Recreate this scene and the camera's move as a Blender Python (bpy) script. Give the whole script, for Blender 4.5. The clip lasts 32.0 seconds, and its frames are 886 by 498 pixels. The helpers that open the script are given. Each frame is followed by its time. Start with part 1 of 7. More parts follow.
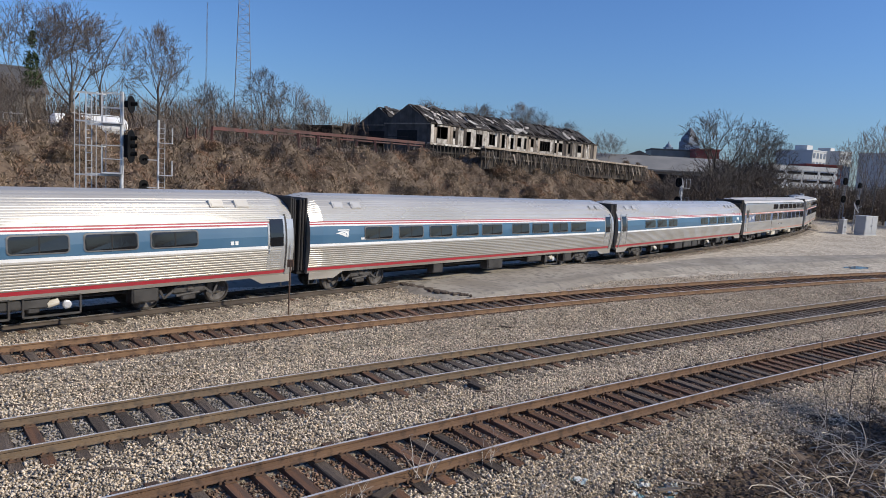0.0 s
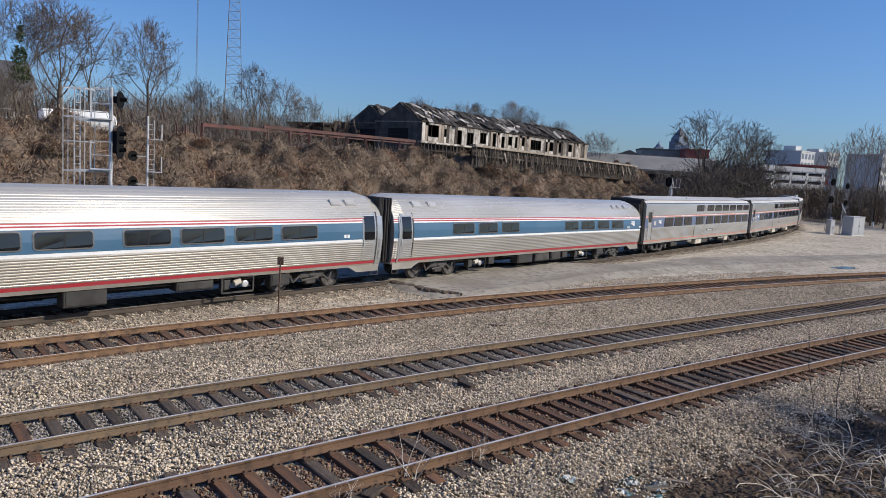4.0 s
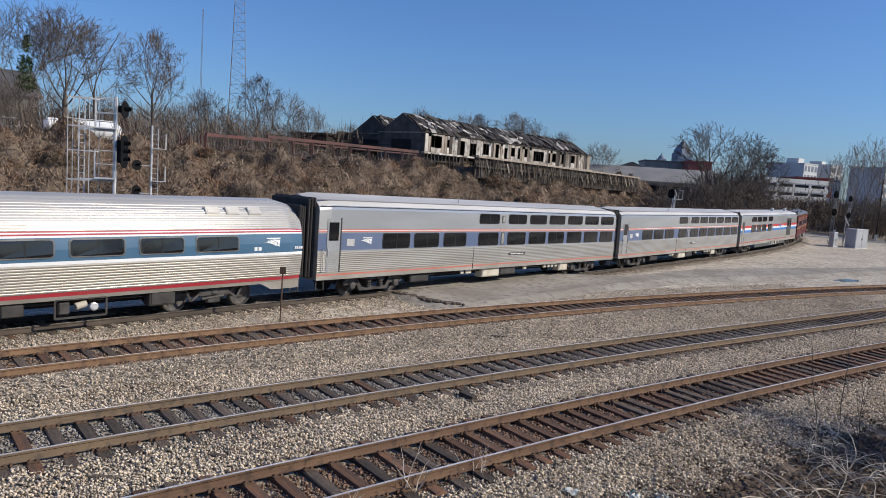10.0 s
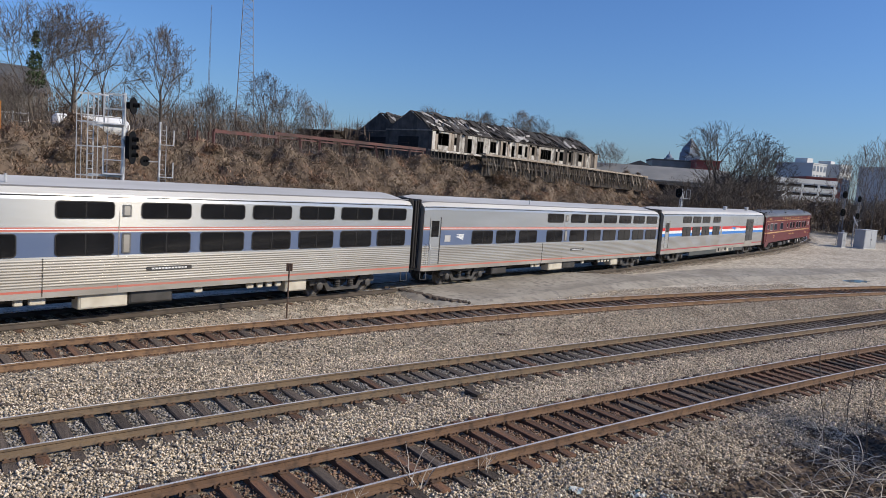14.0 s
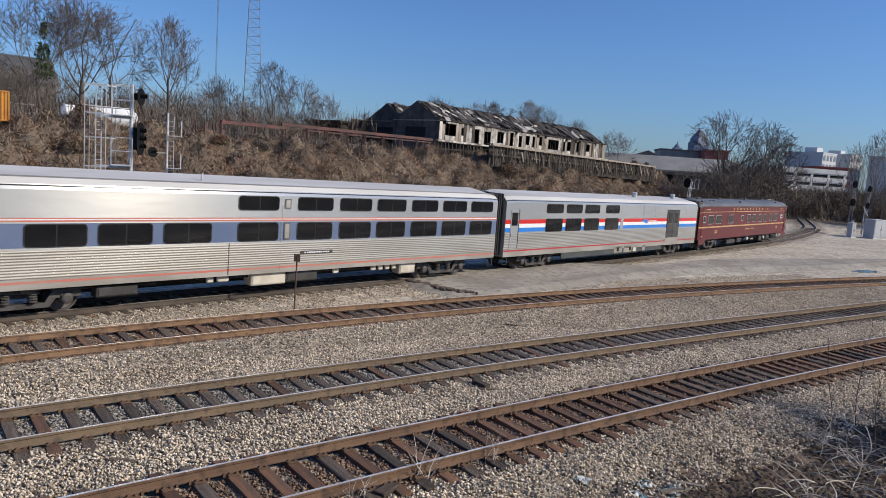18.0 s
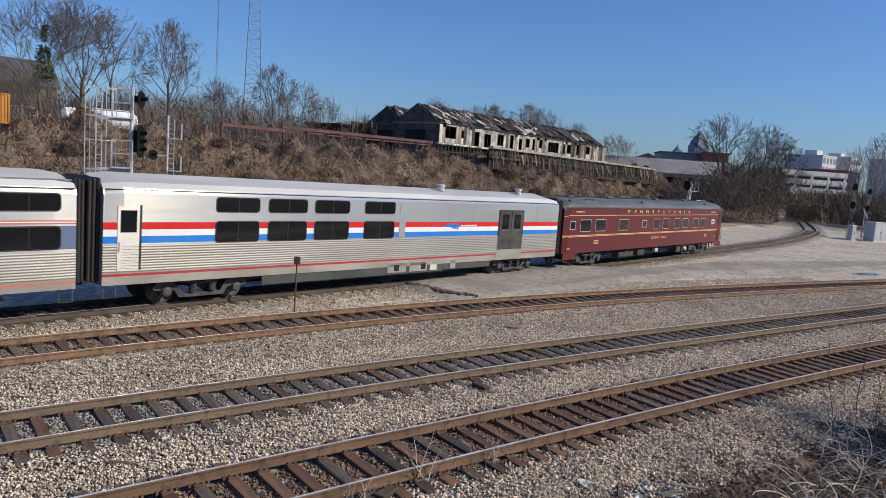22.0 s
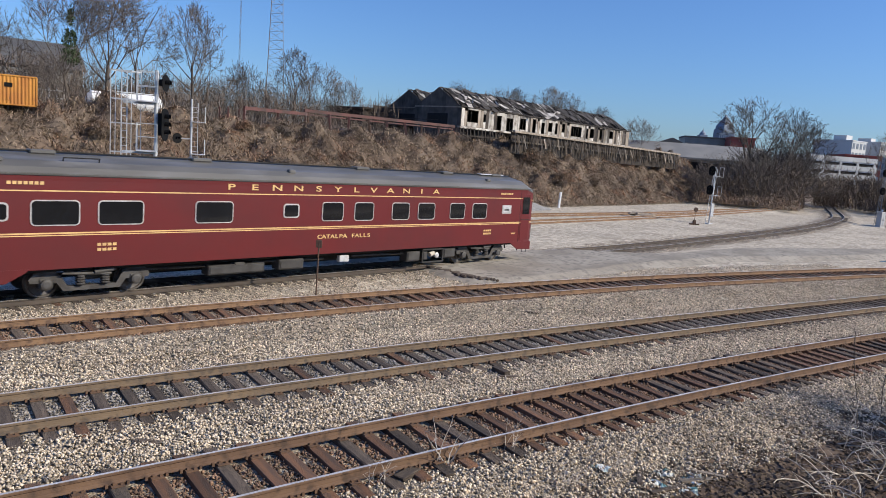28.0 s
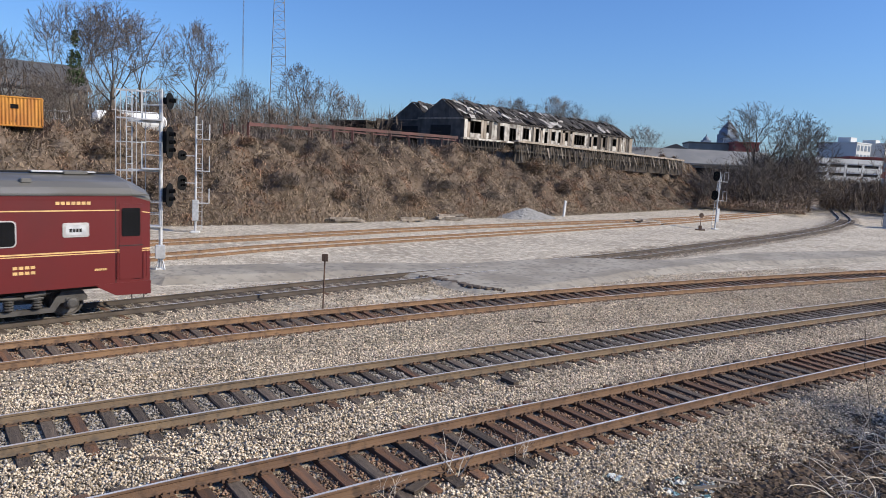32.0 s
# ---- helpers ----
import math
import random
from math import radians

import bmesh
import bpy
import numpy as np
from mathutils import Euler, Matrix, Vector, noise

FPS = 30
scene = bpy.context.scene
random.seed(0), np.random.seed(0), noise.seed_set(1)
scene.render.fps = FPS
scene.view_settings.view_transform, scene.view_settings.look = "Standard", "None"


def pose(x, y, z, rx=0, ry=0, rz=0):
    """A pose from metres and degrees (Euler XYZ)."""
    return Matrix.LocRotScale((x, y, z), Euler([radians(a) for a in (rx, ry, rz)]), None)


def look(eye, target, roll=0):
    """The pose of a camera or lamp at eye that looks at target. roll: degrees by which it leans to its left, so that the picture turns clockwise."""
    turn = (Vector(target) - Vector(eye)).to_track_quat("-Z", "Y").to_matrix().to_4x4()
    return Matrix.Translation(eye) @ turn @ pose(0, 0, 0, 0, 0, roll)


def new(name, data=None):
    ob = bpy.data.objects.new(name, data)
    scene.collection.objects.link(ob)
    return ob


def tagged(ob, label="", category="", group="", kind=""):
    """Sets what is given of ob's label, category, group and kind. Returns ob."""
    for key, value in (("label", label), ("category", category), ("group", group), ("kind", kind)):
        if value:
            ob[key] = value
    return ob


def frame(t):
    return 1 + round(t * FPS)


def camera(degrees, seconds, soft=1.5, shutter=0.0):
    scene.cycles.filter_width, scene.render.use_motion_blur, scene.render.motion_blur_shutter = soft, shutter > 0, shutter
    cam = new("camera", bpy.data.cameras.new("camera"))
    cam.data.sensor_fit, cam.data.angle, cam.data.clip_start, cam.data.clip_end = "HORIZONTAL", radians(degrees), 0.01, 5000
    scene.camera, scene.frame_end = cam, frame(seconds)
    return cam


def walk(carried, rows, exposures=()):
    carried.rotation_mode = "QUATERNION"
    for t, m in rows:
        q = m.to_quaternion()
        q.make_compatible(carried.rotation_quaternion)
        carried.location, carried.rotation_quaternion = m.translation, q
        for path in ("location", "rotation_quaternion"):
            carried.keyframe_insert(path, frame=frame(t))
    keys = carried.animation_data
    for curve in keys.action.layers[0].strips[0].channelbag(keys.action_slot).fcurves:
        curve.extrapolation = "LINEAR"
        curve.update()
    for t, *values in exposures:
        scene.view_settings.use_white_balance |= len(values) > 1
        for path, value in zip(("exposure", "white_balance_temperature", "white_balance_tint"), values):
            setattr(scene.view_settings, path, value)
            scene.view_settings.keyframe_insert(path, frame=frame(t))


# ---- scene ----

FOV = 64.19
EYE = (0.0, 0.0, 5.147)
TURNS = [
    (0, 83.617, -3.189, -2.331), (0.5, 83.564, -3.369, -2.347), (1, 83.548, -3.466, -2.399), (1.5, 83.489, -3.537, -2.492),
    (2, 83.451, -3.600, -2.644), (2.5, 83.418, -3.552, -2.823), (3, 83.436, -3.536, -2.947), (3.5, 83.520, -3.517, -3.007),
    (5.5, 83.462, -3.809, -3.340), (6, 83.395, -3.897, -3.463), (6.5, 83.368, -4.019, -3.537), (7, 83.420, -4.098, -3.510),
    (7.5, 83.545, -4.122, -3.376), (8, 83.702, -3.991, -3.168), (8.5, 83.883, -3.907, -2.995), (9, 84.072, -3.788, -2.900),
    (9.5, 84.237, -3.777, -2.848), (10, 84.362, -3.822, -2.837), (10.5, 84.458, -3.894, -2.810), (11, 84.505, -3.929, -2.733),
    (11.5, 84.494, -3.949, -2.590), (12, 84.468, -4.006, -2.440), (12.5, 84.393, -4.038, -2.327), (13, 84.350, -4.130, -2.270),
    (13.5, 84.265, -4.203, -2.271), (14, 84.142, -4.159, -2.281), (14.5, 83.975, -4.180, -2.263), (16.5, 83.424, -4.354, -1.941),
    (17, 83.386, -4.299, -1.897), (17.5, 83.361, -4.235, -1.810), (18, 83.333, -4.036, -1.700), (18.5, 83.313, -3.855, -1.588),
    (19, 83.289, -3.678, -1.546), (19.5, 83.280, -3.622, -1.592), (20, 83.323, -3.663, -1.678), (20.5, 83.387, -3.705, -1.780),
    (21, 83.462, -3.839, -1.835), (21.5, 83.490, -3.949, -1.799), (22, 83.544, -4.046, -1.691), (22.5, 83.597, -4.095, -1.538),
    (23, 83.607, -4.134, -1.431), (23.5, 83.661, -4.160, -1.307), (24, 83.664, -4.146, -1.244), (24.5, 83.655, -4.162, -1.181),
    (25, 83.584, -4.163, -1.121), (25.5, 83.493, -4.162, -1.024), (27.5, 82.439, -4.225, -0.195), (28, 82.149, -4.232, 0.056),
    (28.5, 82.017, -4.116, 0.245), (29, 82.061, -3.927, 0.343), (29.5, 82.241, -3.686, 0.416), (30, 82.478, -3.432, 0.464),
    (30.5, 82.684, -3.212, 0.464), (31, 82.846, -3.098, 0.443), (31.5, 82.947, -3.005, 0.386), (32, 83.034, -2.955, 0.361),
]
cam = camera(FOV, 32.0, soft=0.75, shutter=0.2)
walk(cam, [(t, pose(EYE[0], EYE[1], EYE[2], rx, ry, rz)) for t, rx, ry, rz in TURNS],
     exposures=[(0, -0.16), (18, -0.16), (25, -0.18), (28, 0.08), (32, 0.15)])

# ---------------------------------------------------------------- light
SUN_AZ, SUN_EL = radians(104.0), radians(33.0)   # clockwise from +y
world = bpy.data.worlds.new("sky")
scene.world = world
world.use_nodes = True
wn = world.node_tree.nodes
sky = wn.new("ShaderNodeTexSky")
sky.sky_type, sky.sun_disc = "NISHITA", False
sky.sun_elevation, sky.sun_rotation = SUN_EL, SUN_AZ
sky.air_density, sky.dust_density, sky.ozone_density = 1.18, 0.7, 5.0
wn["Background"].inputs[1].default_value = 0.099
tint = wn.new("ShaderNodeMix")
tint.data_type, tint.blend_type = "RGBA", "MULTIPLY"
tint.inputs[0].default_value, tint.inputs[7].default_value = 1.0, (0.73, 0.975, 1.40, 1)
world.node_tree.links.new(sky.outputs[0], tint.inputs[6])
world.node_tree.links.new(tint.outputs[2], wn["Background"].inputs[0])
sun = new("sun", bpy.data.lights.new("sun", "SUN"))
sun.data.energy, sun.data.angle, sun.data.color = 4.9, radians(0.53), (1.0, 0.905, 0.75)
sun_way = Vector((math.sin(SUN_AZ) * math.cos(SUN_EL), math.cos(SUN_AZ) * math.cos(SUN_EL), math.sin(SUN_EL)))
sun.matrix_world = look(sun_way * 300, (0, 0, 0))


# ---------------------------------------------------------------- materials
def material(name, base, rough=0.7, metal=0.0, second=None, scale=3.0, bump=0.0, bump_scale=40.0, island=0.0, spec=None,
             fine=None, fine_scale=30.0, stretch=(1, 1, 1), per_object=0.0, coat=0.0, rough_var=0.12, blotch=(0.42, 0.62), brushed=0.0):
    """Principled material: two noise scales of colour, gloss that varies, bump, tint by island or object."""
    m = bpy.data.materials.new(name)
    m.use_nodes = True
    n, ln = m.node_tree.nodes, m.node_tree.links
    b = n["Principled BSDF"]
    b.inputs["Metallic"].default_value = metal
    b.inputs["Roughness"].default_value = rough
    if spec is not None:
        b.inputs["Specular IOR Level"].default_value = spec
    if coat:
        b.inputs["Coat Weight"].default_value = coat
        b.inputs["Coat Roughness"].default_value = 0.12
    if brushed:
        b.inputs["Anisotropic"].default_value = brushed
        tg = n.new("ShaderNodeTangent")
        tg.direction_type, tg.axis = "RADIAL", "X"
        ln.new(tg.outputs[0], b.inputs["Tangent"])
    co = n.new("ShaderNodeTexCoord")
    mp = n.new("ShaderNodeMapping")
    mp.inputs["Scale"].default_value = stretch
    ln.new(co.outputs["Object"], mp.inputs[0])
    base = (*base, 1)
    second = (*second, 1) if second else tuple(c * 0.72 for c in base[:3]) + (1,)

    def mix(a, bcol, fac):
        x = n.new("ShaderNodeMix")
        x.data_type = "RGBA"
        for src, k in ((fac, 0), (a, 6), (bcol, 7)):
            if isinstance(src, (tuple, float, int)):
                x.inputs[k].default_value = src
            else:
                ln.new(src, x.inputs[k])
        return x.outputs[2]

    nz = n.new("ShaderNodeTexNoise")
    nz.inputs["Scale"].default_value, nz.inputs["Detail"].default_value = scale, 6
    ln.new(mp.outputs[0], nz.inputs["Vector"])
    rmp = n.new("ShaderNodeValToRGB")
    rmp.color_ramp.elements[0].position, rmp.color_ramp.elements[1].position = blotch
    ln.new(nz.outputs[0], rmp.inputs[0])
    col = mix(base, second, rmp.outputs[0])
    nf = n.new("ShaderNodeTexNoise")
    nf.inputs["Scale"].default_value, nf.inputs["Detail"].default_value = fine_scale, 4
    ln.new(mp.outputs[0], nf.inputs["Vector"])
    if fine:
        r2 = n.new("ShaderNodeValToRGB")
        r2.color_ramp.elements[0].position, r2.color_ramp.elements[1].position = 0.5, 0.66
        ln.new(nf.outputs[0], r2.inputs[0])
        col = mix(col, (*fine, 1), r2.outputs[0])
    if island or per_object:
        if island:
            geo = n.new("ShaderNodeNewGeometry")
            rnd = geo.outputs["Random Per Island"]
        else:
            geo = n.new("ShaderNodeObjectInfo")
            rnd = geo.outputs["Random"]
        amount = island or per_object
        mr = n.new("ShaderNodeMapRange")
        mr.inputs[3].default_value, mr.inputs[4].default_value = 1 - amount, 1 + amount
        ln.new(rnd, mr.inputs[0])
        hs = n.new("ShaderNodeHueSaturation")
        ln.new(mr.outputs[0], hs.inputs["Value"])
        ln.new(col, hs.inputs["Color"])
        col = hs.outputs[0]
    ln.new(col, b.inputs["Base Color"])
    if rough_var:
        mr = n.new("ShaderNodeMapRange")
        mr.inputs[3].default_value, mr.inputs[4].default_value = max(rough - rough_var, 0.02), min(rough + rough_var, 1)
        ln.new(nz.outputs[0], mr.inputs[0])
        ln.new(mr.outputs[0], b.inputs["Roughness"])
    if bump:
        nb = n.new("ShaderNodeTexNoise")
        nb.inputs["Scale"].default_value, nb.inputs["Detail"].default_value = bump_scale, 5
        ln.new(mp.outputs[0], nb.inputs["Vector"])
        bp = n.new("ShaderNodeBump")
        bp.inputs["Strength"].default_value, bp.inputs["Distance"].default_value = bump, 0.02
        ln.new(nb.outputs[0], bp.inputs["Height"])
        ln.new(bp.outputs[0], b.inputs["Normal"])
    return m


def stone_material(name, light, dark, cell, ground_scale=0.12, other=(0.3, 0.27, 0.22), bump=0.8):
    """Loose stones by Voronoi cells with a colour for each, over broad patches of dust."""
    m = bpy.data.materials.new(name)
    m.use_nodes = True
    n, ln = m.node_tree.nodes, m.node_tree.links
    b = n["Principled BSDF"]
    b.inputs["Roughness"].default_value = 0.9
    co = n.new("ShaderNodeTexCoord")
    vo = n.new("ShaderNodeTexVoronoi")
    vo.inputs["Scale"].default_value = cell
    ln.new(co.outputs["Object"], vo.inputs["Vector"])
    ramp = n.new("ShaderNodeValToRGB")
    ramp.color_ramp.elements[0].color, ramp.color_ramp.elements[1].color = (*dark, 1), (*light, 1)
    ramp.color_ramp.elements[0].position, ramp.color_ramp.elements[1].position = 0.1, 0.8
    sep = n.new("ShaderNodeSeparateColor")
    ln.new(vo.outputs["Color"], sep.inputs[0])
    ln.new(sep.outputs[0], ramp.inputs[0])
    nz = n.new("ShaderNodeTexNoise")
    nz.inputs["Scale"].default_value, nz.inputs["Detail"].default_value = ground_scale, 8
    ln.new(co.outputs["Object"], nz.inputs["Vector"])
    r2 = n.new("ShaderNodeValToRGB")
    r2.color_ramp.elements[0].position, r2.color_ramp.elements[1].position = 0.42, 0.62
    ln.new(nz.outputs[0], r2.inputs[0])
    mx = n.new("ShaderNodeMix")
    mx.data_type = "RGBA"
    mx.inputs[7].default_value = (*other, 1)
    ln.new(ramp.outputs[0], mx.inputs[6])
    nz.inputs["Roughness"].default_value = 0.68
    sc = n.new("ShaderNodeMath")
    sc.operation = "MULTIPLY"
    sc.inputs[1].default_value = 0.75
    ln.new(r2.outputs[0], sc.inputs[0])
    ln.new(sc.outputs[0], mx.inputs[0])
    n2 = n.new("ShaderNodeTexNoise")
    n2.inputs["Scale"].default_value, n2.inputs["Detail"].default_value = ground_scale * 14, 6
    ln.new(co.outputs["Object"], n2.inputs["Vector"])
    r3 = n.new("ShaderNodeValToRGB")
    r3.color_ramp.elements[0].position, r3.color_ramp.elements[1].position = 0.5, 0.68
    ln.new(n2.outputs[0], r3.inputs[0])
    m2 = n.new("ShaderNodeMix")
    m2.data_type = "RGBA"
    m2.inputs[7].default_value = (*(min(0.75, c * 1.12) for c in light), 1)
    ln.new(r3.outputs[0], m2.inputs[0])
    ln.new(mx.outputs[2], m2.inputs[6])
    ln.new(m2.outputs[2], b.inputs["Base Color"])
    bp = n.new("ShaderNodeBump")
    bp.inputs["Strength"].default_value, bp.inputs["Distance"].default_value = bump, 0.03
    bp.invert = True
    ln.new(vo.outputs["Distance"], bp.inputs["Height"])
    ln.new(bp.outputs[0], b.inputs["Normal"])
    return m


M = {}
M["dirt"] = stone_material("yard_dirt", (0.61, 0.54, 0.43), (0.25, 0.205, 0.15), 20.0, 0.16, (0.27, 0.225, 0.17), 0.5)
# dirty bed whose near-black cells also paint shade between loose stones
M["ballast"] = stone_material("ballast_bed", (0.47, 0.39, 0.29), (0.018, 0.015, 0.012), 19.0, 0.35, (0.19, 0.155, 0.115), 1.0)
M["stone"] = material("ballast_stone", (0.555, 0.462, 0.350), 0.9, second=(0.40, 0.322, 0.238), scale=0.4, island=0.74, fine=(0.48, 0.43, 0.36), fine_scale=25)
M["asphalt"] = material("worn_asphalt", (0.37, 0.335, 0.28), 0.92, second=(0.27, 0.24, 0.198), scale=0.35, bump=0.5, bump_scale=60, fine=(0.22, 0.198, 0.172), fine_scale=3, spec=0.15)
M["brush"] = material("dry_brush_soil", (0.135, 0.095, 0.067), 0.95, second=(0.18, 0.135, 0.098), scale=0.25, bump=1.0, bump_scale=7, fine=(0.075, 0.05, 0.03), fine_scale=1.6)
M["vine"] = material("dry_vine", (0.315, 0.240, 0.168), 0.9, second=(0.19, 0.140, 0.10), scale=0.12, island=0.58, fine=(0.27, 0.160, 0.10), fine_scale=0.35)
M["twig"] = material("bare_twig", (0.112, 0.090, 0.073), 0.9, second=(0.155, 0.126, 0.102), scale=1.2, island=0.35)
M["bark"] = material("bark", (0.095, 0.074, 0.057), 0.95, second=(0.15, 0.122, 0.096), scale=2.5, bump=0.8, bump_scale=18)
M["palebark"] = material("pale_bark", (0.22, 0.185, 0.15), 0.95, second=(0.15, 0.12, 0.095), scale=2.5, bump=0.6, bump_scale=18)
M["ivy"] = material("ivy_leaf", (0.035, 0.06, 0.018), 0.7, second=(0.06, 0.08, 0.03), scale=1.5, island=0.4)
M["dead_grass"] = material("dead_stem", (0.36, 0.29, 0.20), 0.85, second=(0.26, 0.20, 0.13), scale=2, island=0.4)
M["palestem"] = material("bleached_stem", (0.66, 0.59, 0.50), 0.85, second=(0.46, 0.39, 0.31), scale=2, island=0.3)
M["railside"] = material("rusty_rail", (0.195, 0.116, 0.065), 0.8, second=(0.245, 0.148, 0.082), scale=1.3, metal=0.1, bump=0.3, bump_scale=30, fine=(0.12, 0.072, 0.045), fine_scale=5)
M["greyrail"] = material("dusty_brown_rail", (0.158, 0.114, 0.075), 0.8, second=(0.195, 0.138, 0.086), scale=1.0, metal=0.1, bump=0.3, bump_scale=30, fine=(0.105, 0.080, 0.058), fine_scale=6)
M["railhead"] = material("polished_rail_head", (0.80, 0.77, 0.73), 0.40, metal=0.4, second=(0.60, 0.56, 0.52), scale=2.0)
M["oldrail"] = material("dark_rusty_rail", (0.140, 0.083, 0.052), 0.8, second=(0.178, 0.108, 0.065), scale=1.1, metal=0.1, bump=0.3, bump_scale=30, fine=(0.08, 0.050, 0.034), fine_scale=5)
M["brownstone"] = material("rust_stained_stone", (0.22, 0.135, 0.088), 0.9, second=(0.14, 0.092, 0.065), scale=0.5, island=0.65)
M["greystone"] = material("oily_grey_stone", (0.27, 0.245, 0.22), 0.9, second=(0.16, 0.145, 0.13), scale=0.5, island=0.65)
M["tie"] = material("creosoted_tie", (0.088, 0.066, 0.050), 0.9, second=(0.135, 0.103, 0.078), scale=1.5, bump=0.9, bump_scale=14, stretch=(1, 7, 7), per_object=0.4, fine=(0.048, 0.036, 0.028), fine_scale=9)
M["rusttie"] = material("rust_stained_tie", (0.165, 0.082, 0.044), 0.9, second=(0.10, 0.062, 0.043), scale=1.2, bump=0.9, bump_scale=14, stretch=(1, 7, 7), per_object=0.35)
M["plate"] = material("tie_plate_steel", (0.155, 0.090, 0.054), 0.8, metal=0.1, second=(0.10, 0.062, 0.042), scale=6)
M["steel"] = material("fluted_stainless", (0.43, 0.40, 0.35), 0.33, metal=0.38, second=(0.35, 0.32, 0.275), scale=0.7, stretch=(0.25, 1, 2), fine=(0.39, 0.36, 0.31), fine_scale=2.2, rough_var=0.04, brushed=0.4)
M["slabroof"] = material("dull_stainless_roof", (0.60, 0.58, 0.545), 0.5, metal=0.12, second=(0.50, 0.48, 0.445), scale=0.6, stretch=(0.25, 1, 1), rough_var=0.05)
M["steelroof"] = material("stainless_roof", (0.60, 0.575, 0.53), 0.27, metal=0.35, second=(0.50, 0.475, 0.43), scale=0.6, stretch=(0.25, 1, 1), rough_var=0.04, brushed=0.75)
M["silver"] = material("silver_panel", (0.57, 0.56, 0.54), 0.25, metal=0.55, second=(0.49, 0.48, 0.455), scale=0.5, stretch=(0.3, 1, 1.5), bump=0.30, bump_scale=1.6, rough_var=0.04, brushed=0.9)
M["lowpanel"] = material("dusty_stainless_sill", (0.37, 0.335, 0.285), 0.5, metal=0.5, second=(0.45, 0.415, 0.365), scale=1.2, stretch=(0.4, 1, 1))
M["blue"] = material("blue_band_paint", (0.048, 0.122, 0.205), 0.40, second=(0.060, 0.138, 0.220), scale=0.8, coat=0.15)
M["greyblue"] = material("faded_blue_band", (0.105, 0.142, 0.235), 0.42, second=(0.125, 0.16, 0.25), scale=0.8, coat=0.2)
M["brightblue"] = material("bright_blue_stripe", (0.02, 0.19, 0.60), 0.35, second=(0.03, 0.21, 0.62), scale=0.8, coat=0.3)
M["red"] = material("red_stripe", (0.42, 0.030, 0.045), 0.4, second=(0.37, 0.045, 0.055), scale=1.0, coat=0.2)
M["brightred"] = material("bright_red_stripe", (0.62, 0.020, 0.018), 0.35, second=(0.56, 0.025, 0.022), scale=1.0, coat=0.3)
M["faded_red"] = material("faded_red_stripe", (0.52, 0.15, 0.11), 0.5, second=(0.45, 0.19, 0.14), scale=1.0)
M["white"] = material("white_stripe", (0.80, 0.80, 0.79), 0.4, second=(0.72, 0.71, 0.69), scale=1.0)
M["maroon"] = material("maroon_paint", (0.125, 0.0165, 0.0165), 0.42, second=(0.105, 0.017, 0.017), scale=0.5, coat=0.10, rough_var=0.06, spec=0.35)
M["gold"] = material("gold_leaf_paint", (0.70, 0.46, 0.19), 0.5, second=(0.58, 0.37, 0.16), scale=3)
M["roofgrey"] = material("dull_grey_roof", (0.145, 0.138, 0.125), 0.42, second=(0.105, 0.10, 0.092), scale=0.6, stretch=(0.3, 1, 1), metal=0.1, spec=0.4, fine=(0.17, 0.165, 0.16), fine_scale=1.5)
M["glass"] = material("tinted_window_glass", (0.012, 0.012, 0.013), 0.06, second=(0.016, 0.016, 0.017), scale=1, rough_var=0.03, spec=0.6)
M["brightframe"] = material("bright_window_frame", (0.66, 0.63, 0.60), 0.35, metal=0.35)
M["litter"] = material("brown_leaf_litter", (0.13, 0.088, 0.058), 0.9, second=(0.075, 0.052, 0.037), scale=1.0, island=0.5)
M["scrub"] = material("bare_scrub", (0.185, 0.138, 0.102), 0.9, second=(0.13, 0.096, 0.07), scale=0.3, island=0.35)
M["frame"] = material("window_frame_metal", (0.16, 0.155, 0.15), 0.45, metal=0.4)
M["darkrail"] = material("grimy_rail", (0.060, 0.047, 0.037), 0.8, second=(0.10, 0.078, 0.06), scale=1.3, metal=0.1, bump=0.3, bump_scale=30)
M["rubber"] = material("black_rubber", (0.02, 0.018, 0.017), 0.75, second=(0.035, 0.03, 0.028), scale=2)
M["under"] = material("dusty_black_underframe", (0.009, 0.0085, 0.008), 0.8, second=(0.018, 0.016, 0.015), scale=2)
M["bogie"] = material("grimy_bogie_steel", (0.075, 0.070, 0.066), 0.7, metal=0.1, second=(0.045, 0.040, 0.036), scale=3, bump=0.3, bump_scale=25)
M["wheel"] = material("worn_wheel_steel", (0.13, 0.118, 0.108), 0.5, metal=0.4, second=(0.07, 0.062, 0.055), scale=4)
M["equip"] = material("grey_equipment_box", (0.055, 0.051, 0.047), 0.6, second=(0.032, 0.029, 0.026), scale=2, per_object=0.3)
M["cream"] = material("cream_panel", (0.60, 0.55, 0.45), 0.6, second=(0.48, 0.43, 0.34), scale=1.5)
M["darkskirt"] = material("dark_grey_skirt", (0.050, 0.056, 0.053), 0.5, second=(0.068, 0.072, 0.067), scale=1)
M["galv"] = material("galvanised_steel", (0.60, 0.60, 0.60), 0.5, metal=0.3, second=(0.47, 0.47, 0.47), scale=4, rough_var=0.1)
M["black"] = material("matt_black_paint", (0.004, 0.004, 0.0045), 0.7, second=(0.010, 0.010, 0.010), scale=3, spec=0.15)
M["lens"] = material("dark_signal_lens", (0.02, 0.012, 0.01), 0.1)
M["postbrown"] = material("rusty_post", (0.12, 0.07, 0.045), 0.8, second=(0.08, 0.05, 0.035), scale=5)
